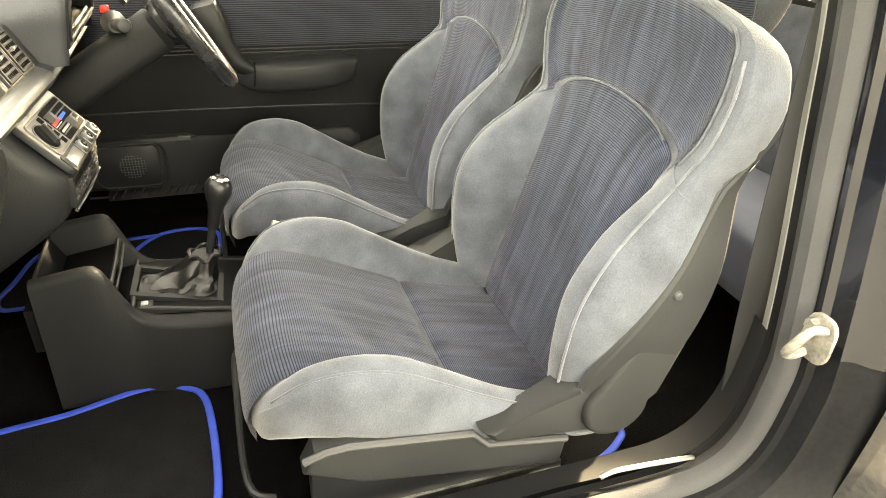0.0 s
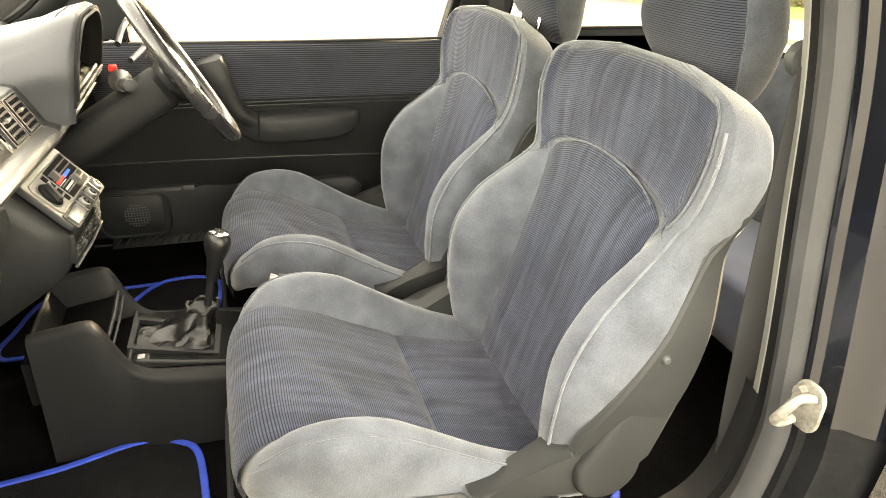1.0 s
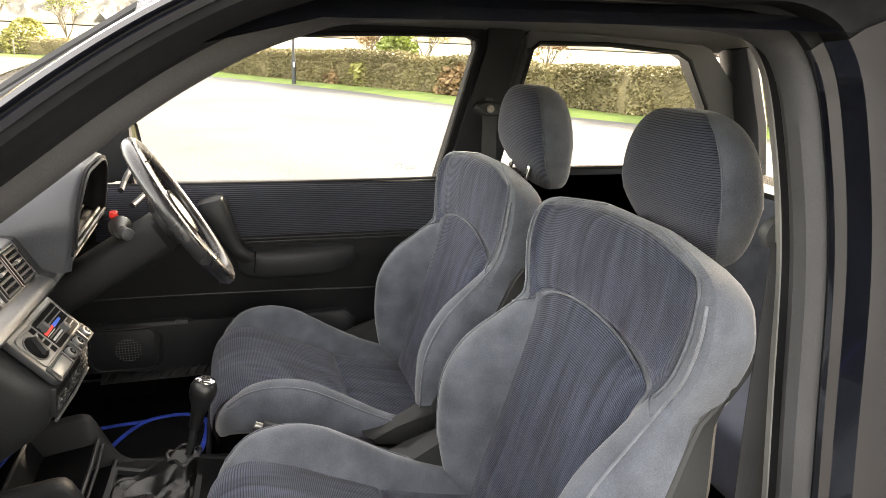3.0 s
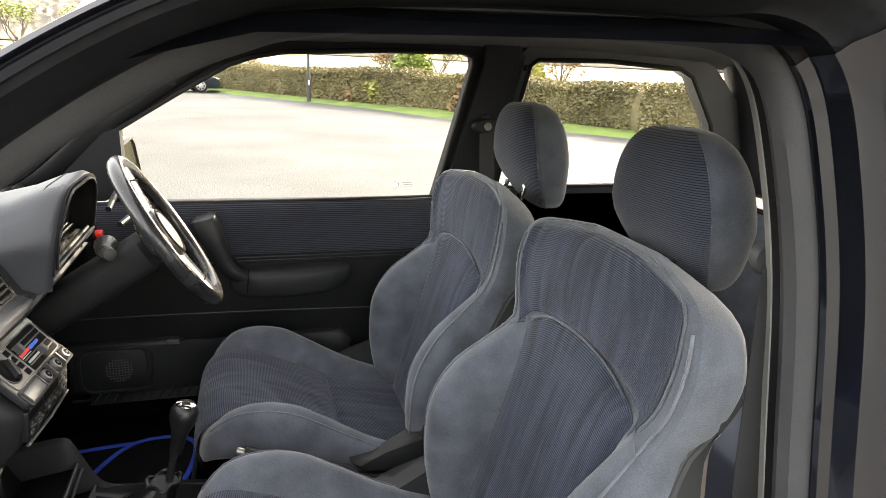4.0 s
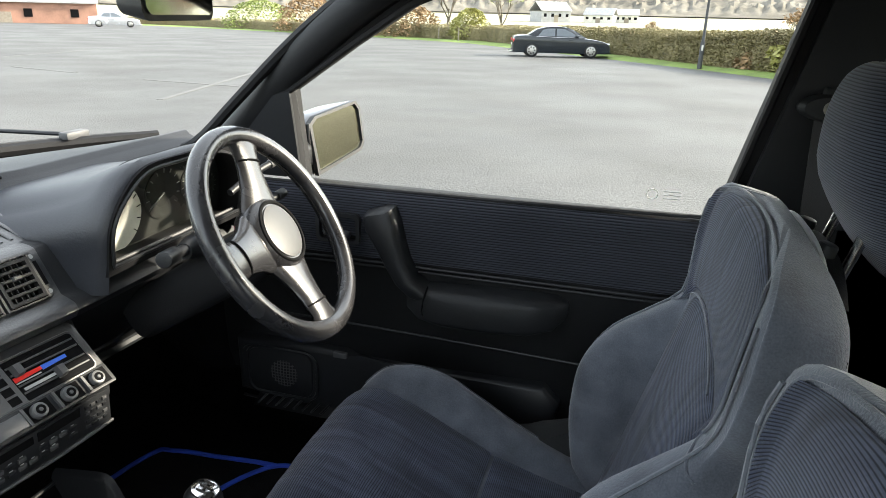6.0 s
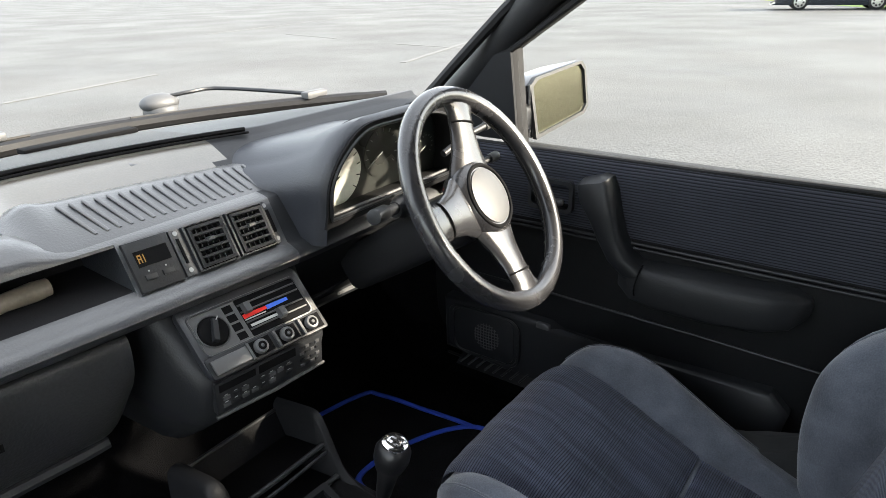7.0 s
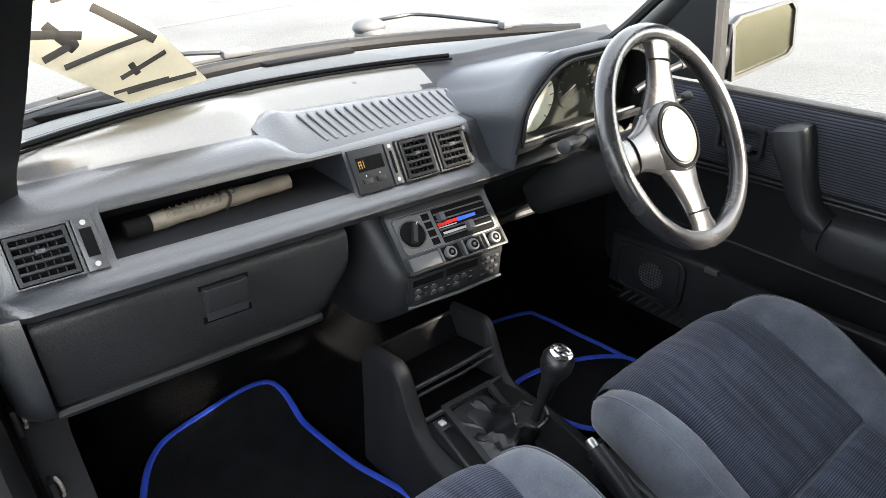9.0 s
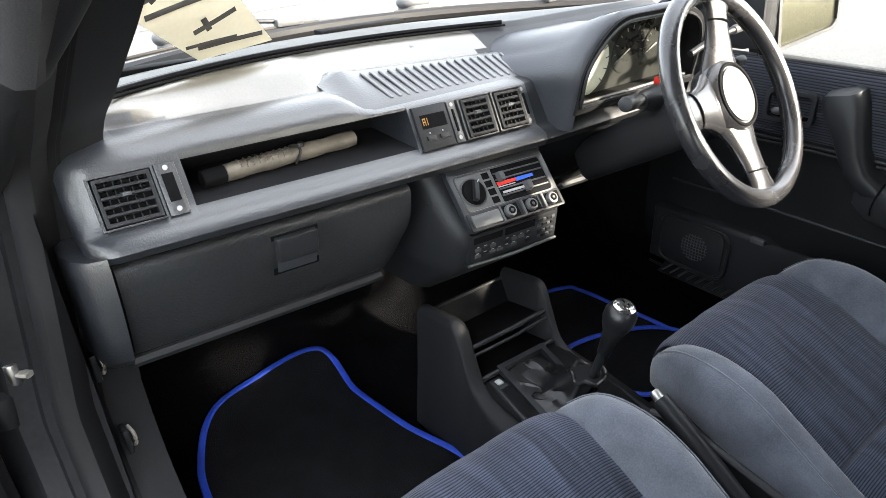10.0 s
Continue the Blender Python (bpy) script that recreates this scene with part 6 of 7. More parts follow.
co("left_stalk", tube(spline([(-0.285, 0.275, 0.846), (-0.275, 0.22, 0.853), (-0.262, 0.180, 0.861)], 8), [0.012, 0.012, 0.011, 0.010, 0.0095, 0.009, 0.0085, 0.0085], 12), PLASTIC_S)
co("left_stalk_tip", cyl((-0.264, 0.182, 0.8605), (-0.250, 0.140, 0.867), 0.0125, 0.0125, 18, 0.003), PLASTIC_S, "ribbed stalk end")
co("stalk_shroud", tube([(-0.285, 0.285, 0.845), (-0.278, 0.235, 0.850), (-0.274, 0.215, 0.852)], [0.024, 0.018, 0.013], 14), PLASTIC_S)
co("right_stalk", tube(spline([(-0.29, 0.37, 0.905), (-0.285, 0.44, 0.925), (-0.278, 0.505, 0.935)], 8), 0.0065, 10), PLASTIC_S)
co("right_stalk_tip", cyl((-0.280, 0.485, 0.932), (-0.277, 0.512, 0.936), 0.0085, 0.008, 12, 0.002), PLASTIC_M)
co("wiper_stalk", tube([(-0.27, 0.37, 0.87), (-0.255, 0.42, 0.878), (-0.245, 0.452, 0.884)], 0.0065, 10), PLASTIC_S)
co("wiper_stalk_tip", cyl((-0.246, 0.45, 0.8835), (-0.243, 0.47, 0.887), 0.009, 0.009, 12, 0.002), PLASTIC_M)
co("hazard_switch", box(-0.306, -0.290, 0.290, 0.308, 0.862, 0.876, 0.003), RED, "red hazard switch")

# pedals and footwell fittings
tread = thing("sill_tread", "black ribbed sill tread plate inside driver's door", "tread plate", (-0.25, 0.60, 0.33))
bm = sheet(lambda u, v: Vector((-0.42 + 0.50 * u, 0.575 + 0.05 * v, 0.325 + 0.03 * v)) - Vector((-0.25, 0.60, 0.33)), 6, 2, 0.008)
part("plate", bm, PLASTIC_S, tread)
for k in range(16):
    x = -0.41 + 0.023 * k
    part("tread_rib", tube([Vector((x, 0.578, 0.331)) - Vector((-0.25, 0.60, 0.33)), Vector((x + 0.025, 0.622, 0.357)) - Vector((-0.25, 0.60, 0.33))], 0.0028, 5), PLASTIC_S, tread)


def mat_thing(label, outline, zf, group="floor mats"):
    """A pile mat with a raised coloured edging, draped on the floor."""
    cx = sum(p[0] for p in outline) / len(outline)
    cy = sum(p[1] for p in outline) / len(outline)
    m_ = thing("floor_mat", label, "floor mat", (cx, cy, FLOOR_Z + 0.012), group)
    line = spline([(x, y, 0) for x, y in outline], 120, True)
    own = bmesh.new()
    rings = []
    for s in (1.0, 0.93, 0.8, 0.6, 0.4, 0.2):
        rings.append([own.verts.new(Vector((p.x * 1, p.y, 0)).lerp(Vector((cx, cy, 0)), 1 - s) + Vector((-cx, -cy, 0))) for p in line])
    n = len(line)
    for A, B in zip(rings, rings[1:]):
        for i in range(n):
            own.faces.new((A[i], A[(i + 1) % n], B[(i + 1) % n], B[i]))
    own.faces.new(rings[-1])
    for v in own.verts:
        v.co.z = zf(v.co.x + cx, v.co.y + cy) - FLOOR_Z - 0.012
    part("mat_body", own, MATPILE, m_, "black looped pile")
    edge = [Vector((p.x - cx, p.y - cy, zf(p.x, p.y) - FLOOR_Z - 0.008)) for p in line]
    part("edging", tube(edge, 0.0068, 8, True, flat=0.5), BLUE, m_, "bright blue stitched edging")
    return m_


def floor_h(x, y):
    return carpet((x + 1.02) / 2.5, (y + 0.66) / 1.32).z + 0.014


mat_thing("black carpet mat with bright blue edging in the passenger's footwell", [(-0.235, -0.175), (-0.195, -0.235), (-0.185, -0.45), (-0.22, -0.545), (-0.31, -0.565), (-0.50, -0.560), (-0.61, -0.535), (-0.672, -0.475), (-0.69, -0.365), (-0.695, -0.262), (-0.67, -0.222), (-0.58, -0.214), (-0.44, -0.196), (-0.30, -0.160)], floor_h)
mat_thing("long black carpet mat with blue edging in the driver's footwell", [(-0.62, 0.20), (-0.605, 0.30), (-0.578, 0.415), (-0.54, 0.432), (-0.40, 0.447), (-0.29, 0.456), (-0.26, 0.43), (-0.26, 0.30), (-0.30, 0.20), (-0.45, 0.18), (-0.58, 0.18)], floor_h)
mat_thing("small black heel mat with blue edging on driver's footwell mat", [(-0.388, 0.19), (-0.367, 0.33), (-0.305, 0.436), (-0.24, 0.457), (-0.179, 0.446), (-0.146, 0.396), (-0.158, 0.279), (-0.197, 0.206), (-0.29, 0.178)], lambda x, y: floor_h(x, y) + 0.008)
mat_thing("black carpet mat with bright blue edging behind the passenger's seat", [(0.30, -0.20), (0.28, -0.40), (0.285, -0.51), (0.33, -0.562), (0.42, -0.565), (0.49, -0.535), (0.515, -0.49), (0.52, -0.30), (0.52, -0.18), (0.40, -0.16)], floor_h)

# paper sheet leaning on the windscreen
note = thing("paper_note", "cream paper sheet with broad black marks leaning on windscreen", "paper", (-0.66, -0.30, 0.955))
PB = Vector((-0.672, -0.246, 0.968))
PU = Vector((0.0, -0.125, -0.014))
PV = Vector((0.045, -0.128, 0.165))
PV_LOW = Vector((0.085, -0.142, 0.112))


def pp(u, v, w=0.0):
    return PB + PU * u + PV.lerp(PV_LOW, u) * v + Vector((0.012 * math.sin(v * 2.2) + w, 0, 0)) - Vector((-0.66, -0.30, 0.955))


part("sheet", sheet(lambda u, v: pp(u, 1.9 * v), 8, 14, 0.0012), PAPER, note)
for a, b, c, d, r in ((0.05, 0.10, 0.85, 0.16, 0.0030), (0.35, 0.15, 0.95, 0.21, 0.0022), (0.12, 0.38, 0.72, 0.33, 0.0030), (0.5, 0.42, 0.55, 0.30, 0.004), (0.08, 0.55, 0.92, 0.66, 0.0034), (0.10, 0.50, 0.28, 0.92, 0.0055), (0.62, 0.78, 0.95, 0.80, 0.004), (0.70, 0.74, 0.66, 1.0, 0.006), (0.55, 0.80, 0.85, 1.05, 0.005), (0.05, 0.98, 0.45, 1.10, 0.004), (0.2, 1.2, 0.9, 1.3, 0.006), (0.5, 1.15, 0.4, 1.6, 0.006), (0.1, 1.5, 0.8, 1.55, 0.005)):
    part("ink_bar", tube([pp(a, b, 0.0018), pp((a + c) / 2, (b + d) / 2, 0.0018), pp(c, d, 0.0018)], r * 1.2, 6, flat=0.10, up=PU.cross(PV).normalized()), INK, note)

# windscreen, scuttle, wipers, bonnet
def screen(u, v):
    x = -0.895 + 0.785 * v
    z = 0.932 + 0.345 * v
    s = 2 * u - 1
    return Vector((x + 0.25 * s * s * (1 - 0.6 * v), s * (0.64 - 0.075 * v), z + 0.012 * math.sin(math.pi * v)))


ws = part("window_4", sheet(screen, 20, 14), SCREEN)
ws.visible_shadow = False
tagged(ws, "clear curved windscreen", "windscreen", kind="structure")
tagged(part("screen_surround", tube([screen(k / 24, 0) + Vector((-0.004, 0, 0.003)) for k in range(25)], 0.013, 8), RUBBER), "black rubber surround under the windscreen", "seal", kind="structure")
tagged(part("header_rail", tube([screen(k / 24, 1) + Vector((0.02, 0, 0.005)) for k in range(25)], 0.028, 8), PLASTIC), "black header rail above the windscreen", "trim", kind="structure")
scut = thing("scuttle_panel", "grey plastic scuttle grille below the windscreen", "scuttle", (-0.98, 0, 0.90))


def sc(u, v):
    s = 2 * u - 1
    return Vector((-0.912 - 0.11 * v + 0.25 * s * s, s * 0.68, 0.922 - 0.004 * v - 0.010 * math.sin(math.pi * v) + 0.012 * v)) - Vector((-0.98, 0, 0.90))


part("panel", sheet(sc, 24, 8, 0.006), PLASTIC_M, scut)
for k in range(4):
    part("grille_bar", tube([sc(i / 20, 0.25 + 0.16 * k) + Vector((0, 0, 0.004)) for i in range(21)], 0.004, 6), PLASTIC_M, scut)
for xs_, ys_ in ((-1.00, -0.30), (-1.03, 0.30)):
    q = Vector((xs_, ys_, 0.93))
    wp = thing("windscreen_wiper", "black wiper arm and blade at rest", "wiper", q, "wipers")
    part("blade", tube([Vector((base_x(y) - 0.035, y, 0.944)) - q for y in [ys_ - 0.14 + 0.42 * k / 12 for k in range(13)]], 0.0035, 6), INK, wp)
    part("arm", tube(spline([(0.0, 0.0, 0.022), (0.03, 0.06, 0.030), (0.055, 0.13, 0.030), Vector((base_x(ys_ + 0.21) - 0.036, ys_ + 0.21, 0.952)) - q], 12), 0.0045, 8), PLASTIC_S, wp)
    cap_ = bmesh.new()
    bmesh.ops.create_uvsphere(cap_, u_segments=20, v_segments=12, radius=1, matrix=Matrix.Translation((0, 0, 0.012)) @ Matrix.Diagonal((0.034, 0.046, 0.022, 1)))
    part("spindle_cap", cap_, PLASTIC_M, wp)
    part("spindle_skirt", cyl((0, 0, -0.012), (0, 0, 0.008), 0.040, 0.036, 20, 0.004), PLASTIC_M, wp)
    clip = part("blade_clip", box(-0.012, 0.012, -0.03, 0.03, -0.006, 0.010, 0.004), PLASTIC_M, wp)
    clip.location = Vector((base_x(ys_ + 0.21) - 0.036, ys_ + 0.21, 0.950)) - q
bon = part("bonnet", sheet(lambda u, v: Vector((-1.03 - 0.82 * v + 0.25 * (2 * u - 1) ** 2 * (1 - v), (2 * u - 1) * (0.70 - 0.06 * v), 0.880 - 0.26 * v - 0.10 * v * v - 0.03 * abs(2 * u - 1) ** 3)), 20, 16, 0.006), PAINT)
tagged(bon, "glossy black car bonnet sloping away from windscreen", "bonnet", kind="structure")

# inside mirror
im = thing("rear_view_mirror", "black rear-view mirror hanging from the windscreen", "mirror", (-0.135, 0.06, 1.221))
MI = round_rect(-0.086, 0.086, -0.030, 0.030, 0.014)


def imr(u, v, w):
    return Matrix.Rotation(radians(12.5), 3, 'Z') @ Vector((0.018 - w, u, v))


part("housing", prism(MI, lambda u, v, w: imr(u * (1 - 2.5 * (w - 0.0) * 2), v * (1 - 3 * w * 2), w), 0.035, 0.006, 3), PLASTIC_S, im)
part("mirror_glass", prism(inset(MI, 0.006), lambda u, v, w: imr(u, v, -0.0008 - w), 0.001), MIRROR, im, "silver mirror glass")
part("stem", tube(spline([(-0.012, -0.0, 0.01), (-0.03, -0.01, 0.05), (0.0, -0.01, 0.085)], 8), 0.008, 8), PLASTIC_S, im)
for y0, lab in ((0.10, "driver's"), (-0.42, "passenger's")):
    v_ = thing("sun_visor", "grey folded %s sun visor" % lab, "sun visor", (0.0, y0 + 0.15, 1.29))
    part("pad", box(-0.06, 0.10, -0.16, 0.16, -0.012, 0.004, 0.006, 3), HEADLINE, v_)
    part("hinge_rod", cyl((-0.06, -0.17, -0.002), (-0.06, 0.17, -0.002), 0.005), PLASTIC_S, v_)

# seat belts
def belt(label, sgn, pts, ring_at):
    b = thing("seat_belt", label, "seat belt", (pts[-1][0], pts[-1][1], pts[-1][2]), "seat belts")
    o = Vector(pts[-1])
    line = spline(pts, 26)
    own = bmesh.new()
    V = []
    for i, p in enumerate(line):
        t = (line[min(i + 1, 25)] - line[max(i - 1, 0)]).normalized()
        s = Vector((0.95, 0.12 * sgn, 0.0))
        s = (s - t * s.dot(t)).normalized()
        nrm = s.cross(t)
        V.append([own.verts.new(p - o + s * a + nrm * c) for a, c in ((-0.024, -0.0008), (0.024, -0.0008), (0.024, 0.0008), (-0.024, 0.0008))])
    for A, B in zip(V, V[1:]):
        for k in range(4):
            own.faces.new((A[k], A[(k + 1) % 4], B[(k + 1) % 4], B[k]))
    part("webbing", own, WEB, b, "black woven webbing")
    r = Vector(ring_at)
    part("ring_cover", loft([[Vector((a, 0, c)) * s + Vector((0, -sgn * w, 0)) + r - o for a, c in [((0.046 if sgn > 0 else 0.030) * math.cos(t), (0.021 if sgn > 0 else 0.024) * math.sin(t)) for t in [2 * math.pi * k / 20 for k in range(20)]]] for s, w in ((1.0, 0.0), (1.0, 0.012), (0.8, 0.020))]), VINYL if sgn > 0 else PLASTIC_M, b, "black plastic belt guide" if sgn > 0 else "grey plastic belt guide")
    part("ring_bolt", cyl(r - o + Vector((0, -sgn * 0.018, 0)), r - o + Vector((0, -sgn * 0.026, 0)), 0.012, 0.010, 14), RUST, b, "worn steel bolt")
    part("ring_cap", box(-0.012, 0.012, -0.008, 0.008, 0.012, 0.032, 0.005, 3), VINYL, b).location = r - o
    return b


belt("black seat belt hanging from the driver's door pillar", 1, [(0.660, 0.574, 1.068), (0.672, 0.590, 0.92), (0.69, 0.605, 0.65), (0.70, 0.615, 0.40)], (0.655, 0.580, 1.080))
belt("black seat belt hanging beside the passenger's seat", -1, [(0.602, -0.588, 1.030), (0.598, -0.597, 0.94), (0.600, -0.608, 0.74), (0.618, -0.615, 0.50), (0.640, -0.62, 0.31)], (0.604, -0.578, 1.038))
tagged(part("belt_anchor", box(0.615, 0.675, -0.635, -0.605, 0.25, 0.37, 0.008, 3), PLASTIC_S), "black plastic belt anchor cover on sill", "belt anchor")
tagged(part("pillar_2", loft([[Vector((x0, y0, z)), Vector((x0 + 0.13, y0 + 0.01, z)), Vector((x0 + 0.13, y0 - 0.06, z)), Vector((x0 + 0.02, y0 - 0.06, z))] for x0, y0, z in ((0.70, -0.635, 0.25), (0.69, -0.632, 0.50), (0.67, -0.625, 0.85), (0.645, -0.585, 1.15), (0.60, -0.56, 1.29))]), PLASTIC_M), "grey plastic pillar trim behind the open doorway", "pillar trim", kind="structure")

# fittings on the doorway
stk = thing("door_striker", "worn greasy steel door striker on the pillar", "striker", (0.575, -0.742, 0.635))
part("plate", prism(round_rect(-0.028, 0.028, -0.035, 0.035, 0.020), lambda u, v, w: Vector((0.012 - w, u * 0.8, v)), 0.006, 0.002), RUST, stk)
part("loop", tube(spline([(0.0, -0.012, 0.022), (-0.022, -0.010, 0.026), (-0.034, -0.006, 0.008), (-0.034, 0.004, -0.016), (-0.018, 0.006, -0.024), (0.0, 0.006, -0.022)], 18), 0.0065, 8), RUST, stk, "bright worn steel loop")
part("bolt", cyl((0.006, 0.010, 0.018), (-0.004, 0.010, 0.018), 0.010, 0.008, 6), RUST, stk)
tagged(part("kick_plate", sheet(lambda u, v: Vector((-0.44 + 0.98 * u, -0.642 - 0.046 * v, 0.27 + 0.094 * math.sin(v * math.pi * 0.5))), 20, 8, 0.004), VINYL), "black sill trim inside the open doorway", "sill trim", kind="structure")
tagged(part("sill_edge_strip", tube(spline([(0.36, -0.665, 0.366), (0.38, -0.668, 0.376), (0.42, -0.672, 0.378), (0.50, -0.676, 0.374), (0.515, -0.676, 0.371)], 14), 0.004, 8), STEEL), "bright metal strip along the sill", "trim strip", kind="structure")
hg = thing("hinge_1", "dirty steel door check strap and hinge", "hinge", (-0.535, -0.755, 0.62), kind="structure")
part("strap", tube([(0.02, 0.03, 0.005), (-0.02, 0.0, 0.0), (-0.06, -0.04, -0.004)], 0.008, 8, flat=0.5), RUST, hg)
part("pin", cyl((0.0, 0.012, -0.012), (0.0, 0.012, 0.020), 0.009, None, 12, 0.002), STEEL, hg)
part("knuckle", cyl((-0.01, -0.012, -0.075), (-0.01, -0.012, -0.025), 0.020, 0.020, 16, 0.004), JAMB, hg)
part("bracket", box(-0.03, 0.0, -0.02, 0.02, 0.075, 0.115, 0.004), RUST, hg)

# small fittings by the passenger's footwell and outside the screen
for x, y, z in ((-0.490, -0.640, 0.478), (-0.492, -0.648, 0.615)):
    tc_ = thing("trim_clip", "small worn steel trim clip beside the footwell", "clip", (x, y, z), "trim clips")
    part("spring", tube(spline([(-0.008, 0, 0.018), (0.004, 0.004, 0.010), (0.006, 0.004, -0.006), (-0.004, 0.002, -0.018)], 10), 0.0028, 6), RUST, tc_)
    part("base", box(-0.012, 0.010, -0.010, -0.002, -0.022, 0.022, 0.002), PLASTIC_S, tc_)
hose = thing("washer_hose", "thin black washer hose looping over the scuttle", "hose", (-1.0, -0.50, 0.935))
part("tube", tube(spline([(0.09, -0.06, -0.02), (0.04, -0.03, 0.022), (-0.06, 0.02, 0.030), (-0.14, 0.06, 0.024), (-0.17, 0.05, 0.0), (-0.12, 0.0, -0.015)], 24), 0.0045, 7), RUBBER, hose)

# ---- car park and surroundings ----


def ground_mat(name, base, rough, var, scales, bump):
    m = mat(name, base, rough, var=var, scale=scales[0], grain=scales[1], bump=bump, dist=0.01, spec=0.25)
    return m


ASPHALT = ground_mat("asphalt_damp", (0.066, 0.0655, 0.064), 0.60, 0.30, (0.35, 45.0), 0.9)
wet = ASPHALT.node_tree
nz = wet.nodes.new("ShaderNodeTexNoise")
nz.inputs["Scale"].default_value, nz.inputs["Detail"].default_value = 0.5, 9
tcw = [n for n in wet.nodes if n.bl_idname == "ShaderNodeTexCoord"][0]
wet.links.new(tcw.outputs["Object"], nz.inputs["Vector"])
mrw = wet.nodes.new("ShaderNodeMapRange")
mrw.inputs["From Min"].default_value, mrw.inputs["From Max"].default_value = 0.40, 0.62
mrw.inputs["To Min"].default_value, mrw.inputs["To Max"].default_value = 0.62, 0.72
wet.links.new(nz.outputs["Fac"], mrw.inputs["Value"])
wet.links.new(mrw.outputs[0], wet.nodes["Principled BSDF"].inputs["Roughness"])
GRASS = mat("grass_short", (0.13, 0.19, 0.035), 0.9, var=0.35, scale=1.2, grain=40, bump=0.8, dist=0.03)
FIELD = mat("field_pale", (0.25, 0.24, 0.155), 0.95, var=0.35, scale=0.03, grain=0.6, bump=0.0)
LINE = mat("line_paint_worn", (0.085, 0.085, 0.082), 0.75, var=0.4, scale=8, grain=60, bump=0.1)
LEAF = mat("hedge_leaf", (0.185, 0.158, 0.078), 0.85, var=0.42, scale=0.8, grain=9, bump=0.0)
LEAF_Y = mat("shrub_leaf_yellow", (0.27, 0.26, 0.08), 0.7, var=0.4, scale=2, grain=10, bump=0.0)
# woods colour paled and greyed to carry the distance haze
WOODS = mat("far_woods_hazed", (0.155, 0.145, 0.125), 1.0, var=0.35, scale=0.03, grain=0.15, bump=0.0, spec=0.0)
BARK = mat("bark_grey", (0.10, 0.085, 0.065), 0.9, var=0.3, scale=8, grain=60, bump=0.5)
WOOD = mat("fence_wood", (0.22, 0.19, 0.15), 0.85, var=0.25, scale=6, grain=50, bump=0.3)


def gz(y):
    """The car park falls gently away on the driver's side."""
    return -0.0137 * clamp(y, -60.0, 110.0)


def hill(r):
    d = clamp((r - 95) / 380)
    return -0.05 + 2.6 * d * d * (3 - 2 * d) + 62 * clamp((r - 430) / 450)


def land(u, v):
    r = 2.0 * (1.0 + u * 5.0) ** 3.82
    a = 2 * math.pi * v
    return Vector((r * math.sin(a), r * math.cos(a), hill(r) - 0.02 * clamp((r - 1) / 10) + gz(r * math.cos(a)) * clamp((420 - r) / 250)))


tagged(part("field", sheet(land, 60, 96), FIELD), "pale autumn fields rising to the horizon", "field", kind="structure")


def slope(u, v):
    r = 425 + 520 * u
    a = radians(-95 + 190 * v)
    crowns = 2.6 * abs(noise.noise((r * 0.045, a * 75, 2))) + 1.8 * abs(noise.noise((r * 0.12, a * 210, 5)))
    return Vector((r * math.sin(a), r * math.cos(a), hill(r) + 0.8 + 2.2 * crowns * clamp(u * 12)))


tagged(part("hillside", sheet(slope, 80, 900), WOODS), "grey-brown wooded hillside with distance haze in its colour", "hillside", kind="stuff")
EDGE = [(-110, 98), (-60, 78), (-33, 62.5), (-21, 54), (-11.5, 46), (-0.2, 27.2), (2.5, 22.6), (4.1, 19.5), (5.5, 15.2), (8.4, 10.7), (10.6, 6), (15, -6), (31, -45)]
BACKL = [(-114, 106), (-63, 86), (-35, 67), (-20, 58.5), (-10, 50), (-2, 37), (2.6, 27.6), (4.7, 23.2), (8.0, 17.6), (9.8, 13), (13, 8), (18, -4), (34, -44)]
own = bmesh.new()
vs = [own.verts.new((x, y, gz(y))) for x, y in EDGE]
vs += [own.verts.new((x, y, gz(y))) for x, y in ((30, -60), (-60, -60), (-130, -20), (-130, 60), (-125, 98))]
own.faces.new(vs)
bmesh.ops.triangulate(own, faces=own.faces)
tagged(part("ground", own, ASPHALT), "damp grey asphalt car park", "car park", kind="structure")


def verge(u, v):
    i = min(int(u * 12), 11)
    f = u * 12 - i
    a = Vector((*EDGE[i], 0)).lerp(Vector((*EDGE[i + 1], 0)), f)
    b = Vector((*BACKL[i], 0)).lerp(Vector((*BACKL[i + 1], 0)), f)
    p = a.lerp(b + (b - a) * 0.6, v)
    p.z = gz(p.y) + (0.05 + 0.10 * v + 0.03 * noise.noise((p.x, p.y, 0)) if v > 0 else -0.02)
    return p


tagged(part("verge", sheet(verge, 96, 10), GRASS), "short green grass verge along the car park", "grass verge", kind="structure")


def stripe(x0, y0, x1, y1, w=0.10):
    a, b = Vector((x0, y0, gz(y0) + 0.004)), Vector((x1, y1, gz(y1) + 0.004))
    n = (b - a).cross(Vector((0, 0, 1))).normalized() * w / 2
    bm = loft([[a - n, a + n, a + n + Vector((0, 0, 0.003)), a - n + Vector((0, 0, 0.003))], [b - n, b + n, b + n + Vector((0, 0, 0.003)), b - n + Vector((0, 0, 0.003))]])
    tagged(part("parking_line", bm, LINE), "worn white painted parking bay line", "road marking", "parking lines", "structure")


for s in ((-6.6, 7.9, -9.6, 17.0), (-9.1, 10.6, -6.7, 10.35), (-13.8, 11.8, -11.4, 11.2), (-16.0, 10.8, -19.0, 20.0), (-6.0, -4.0, -9.0, 5.0)):
    stripe(*s)


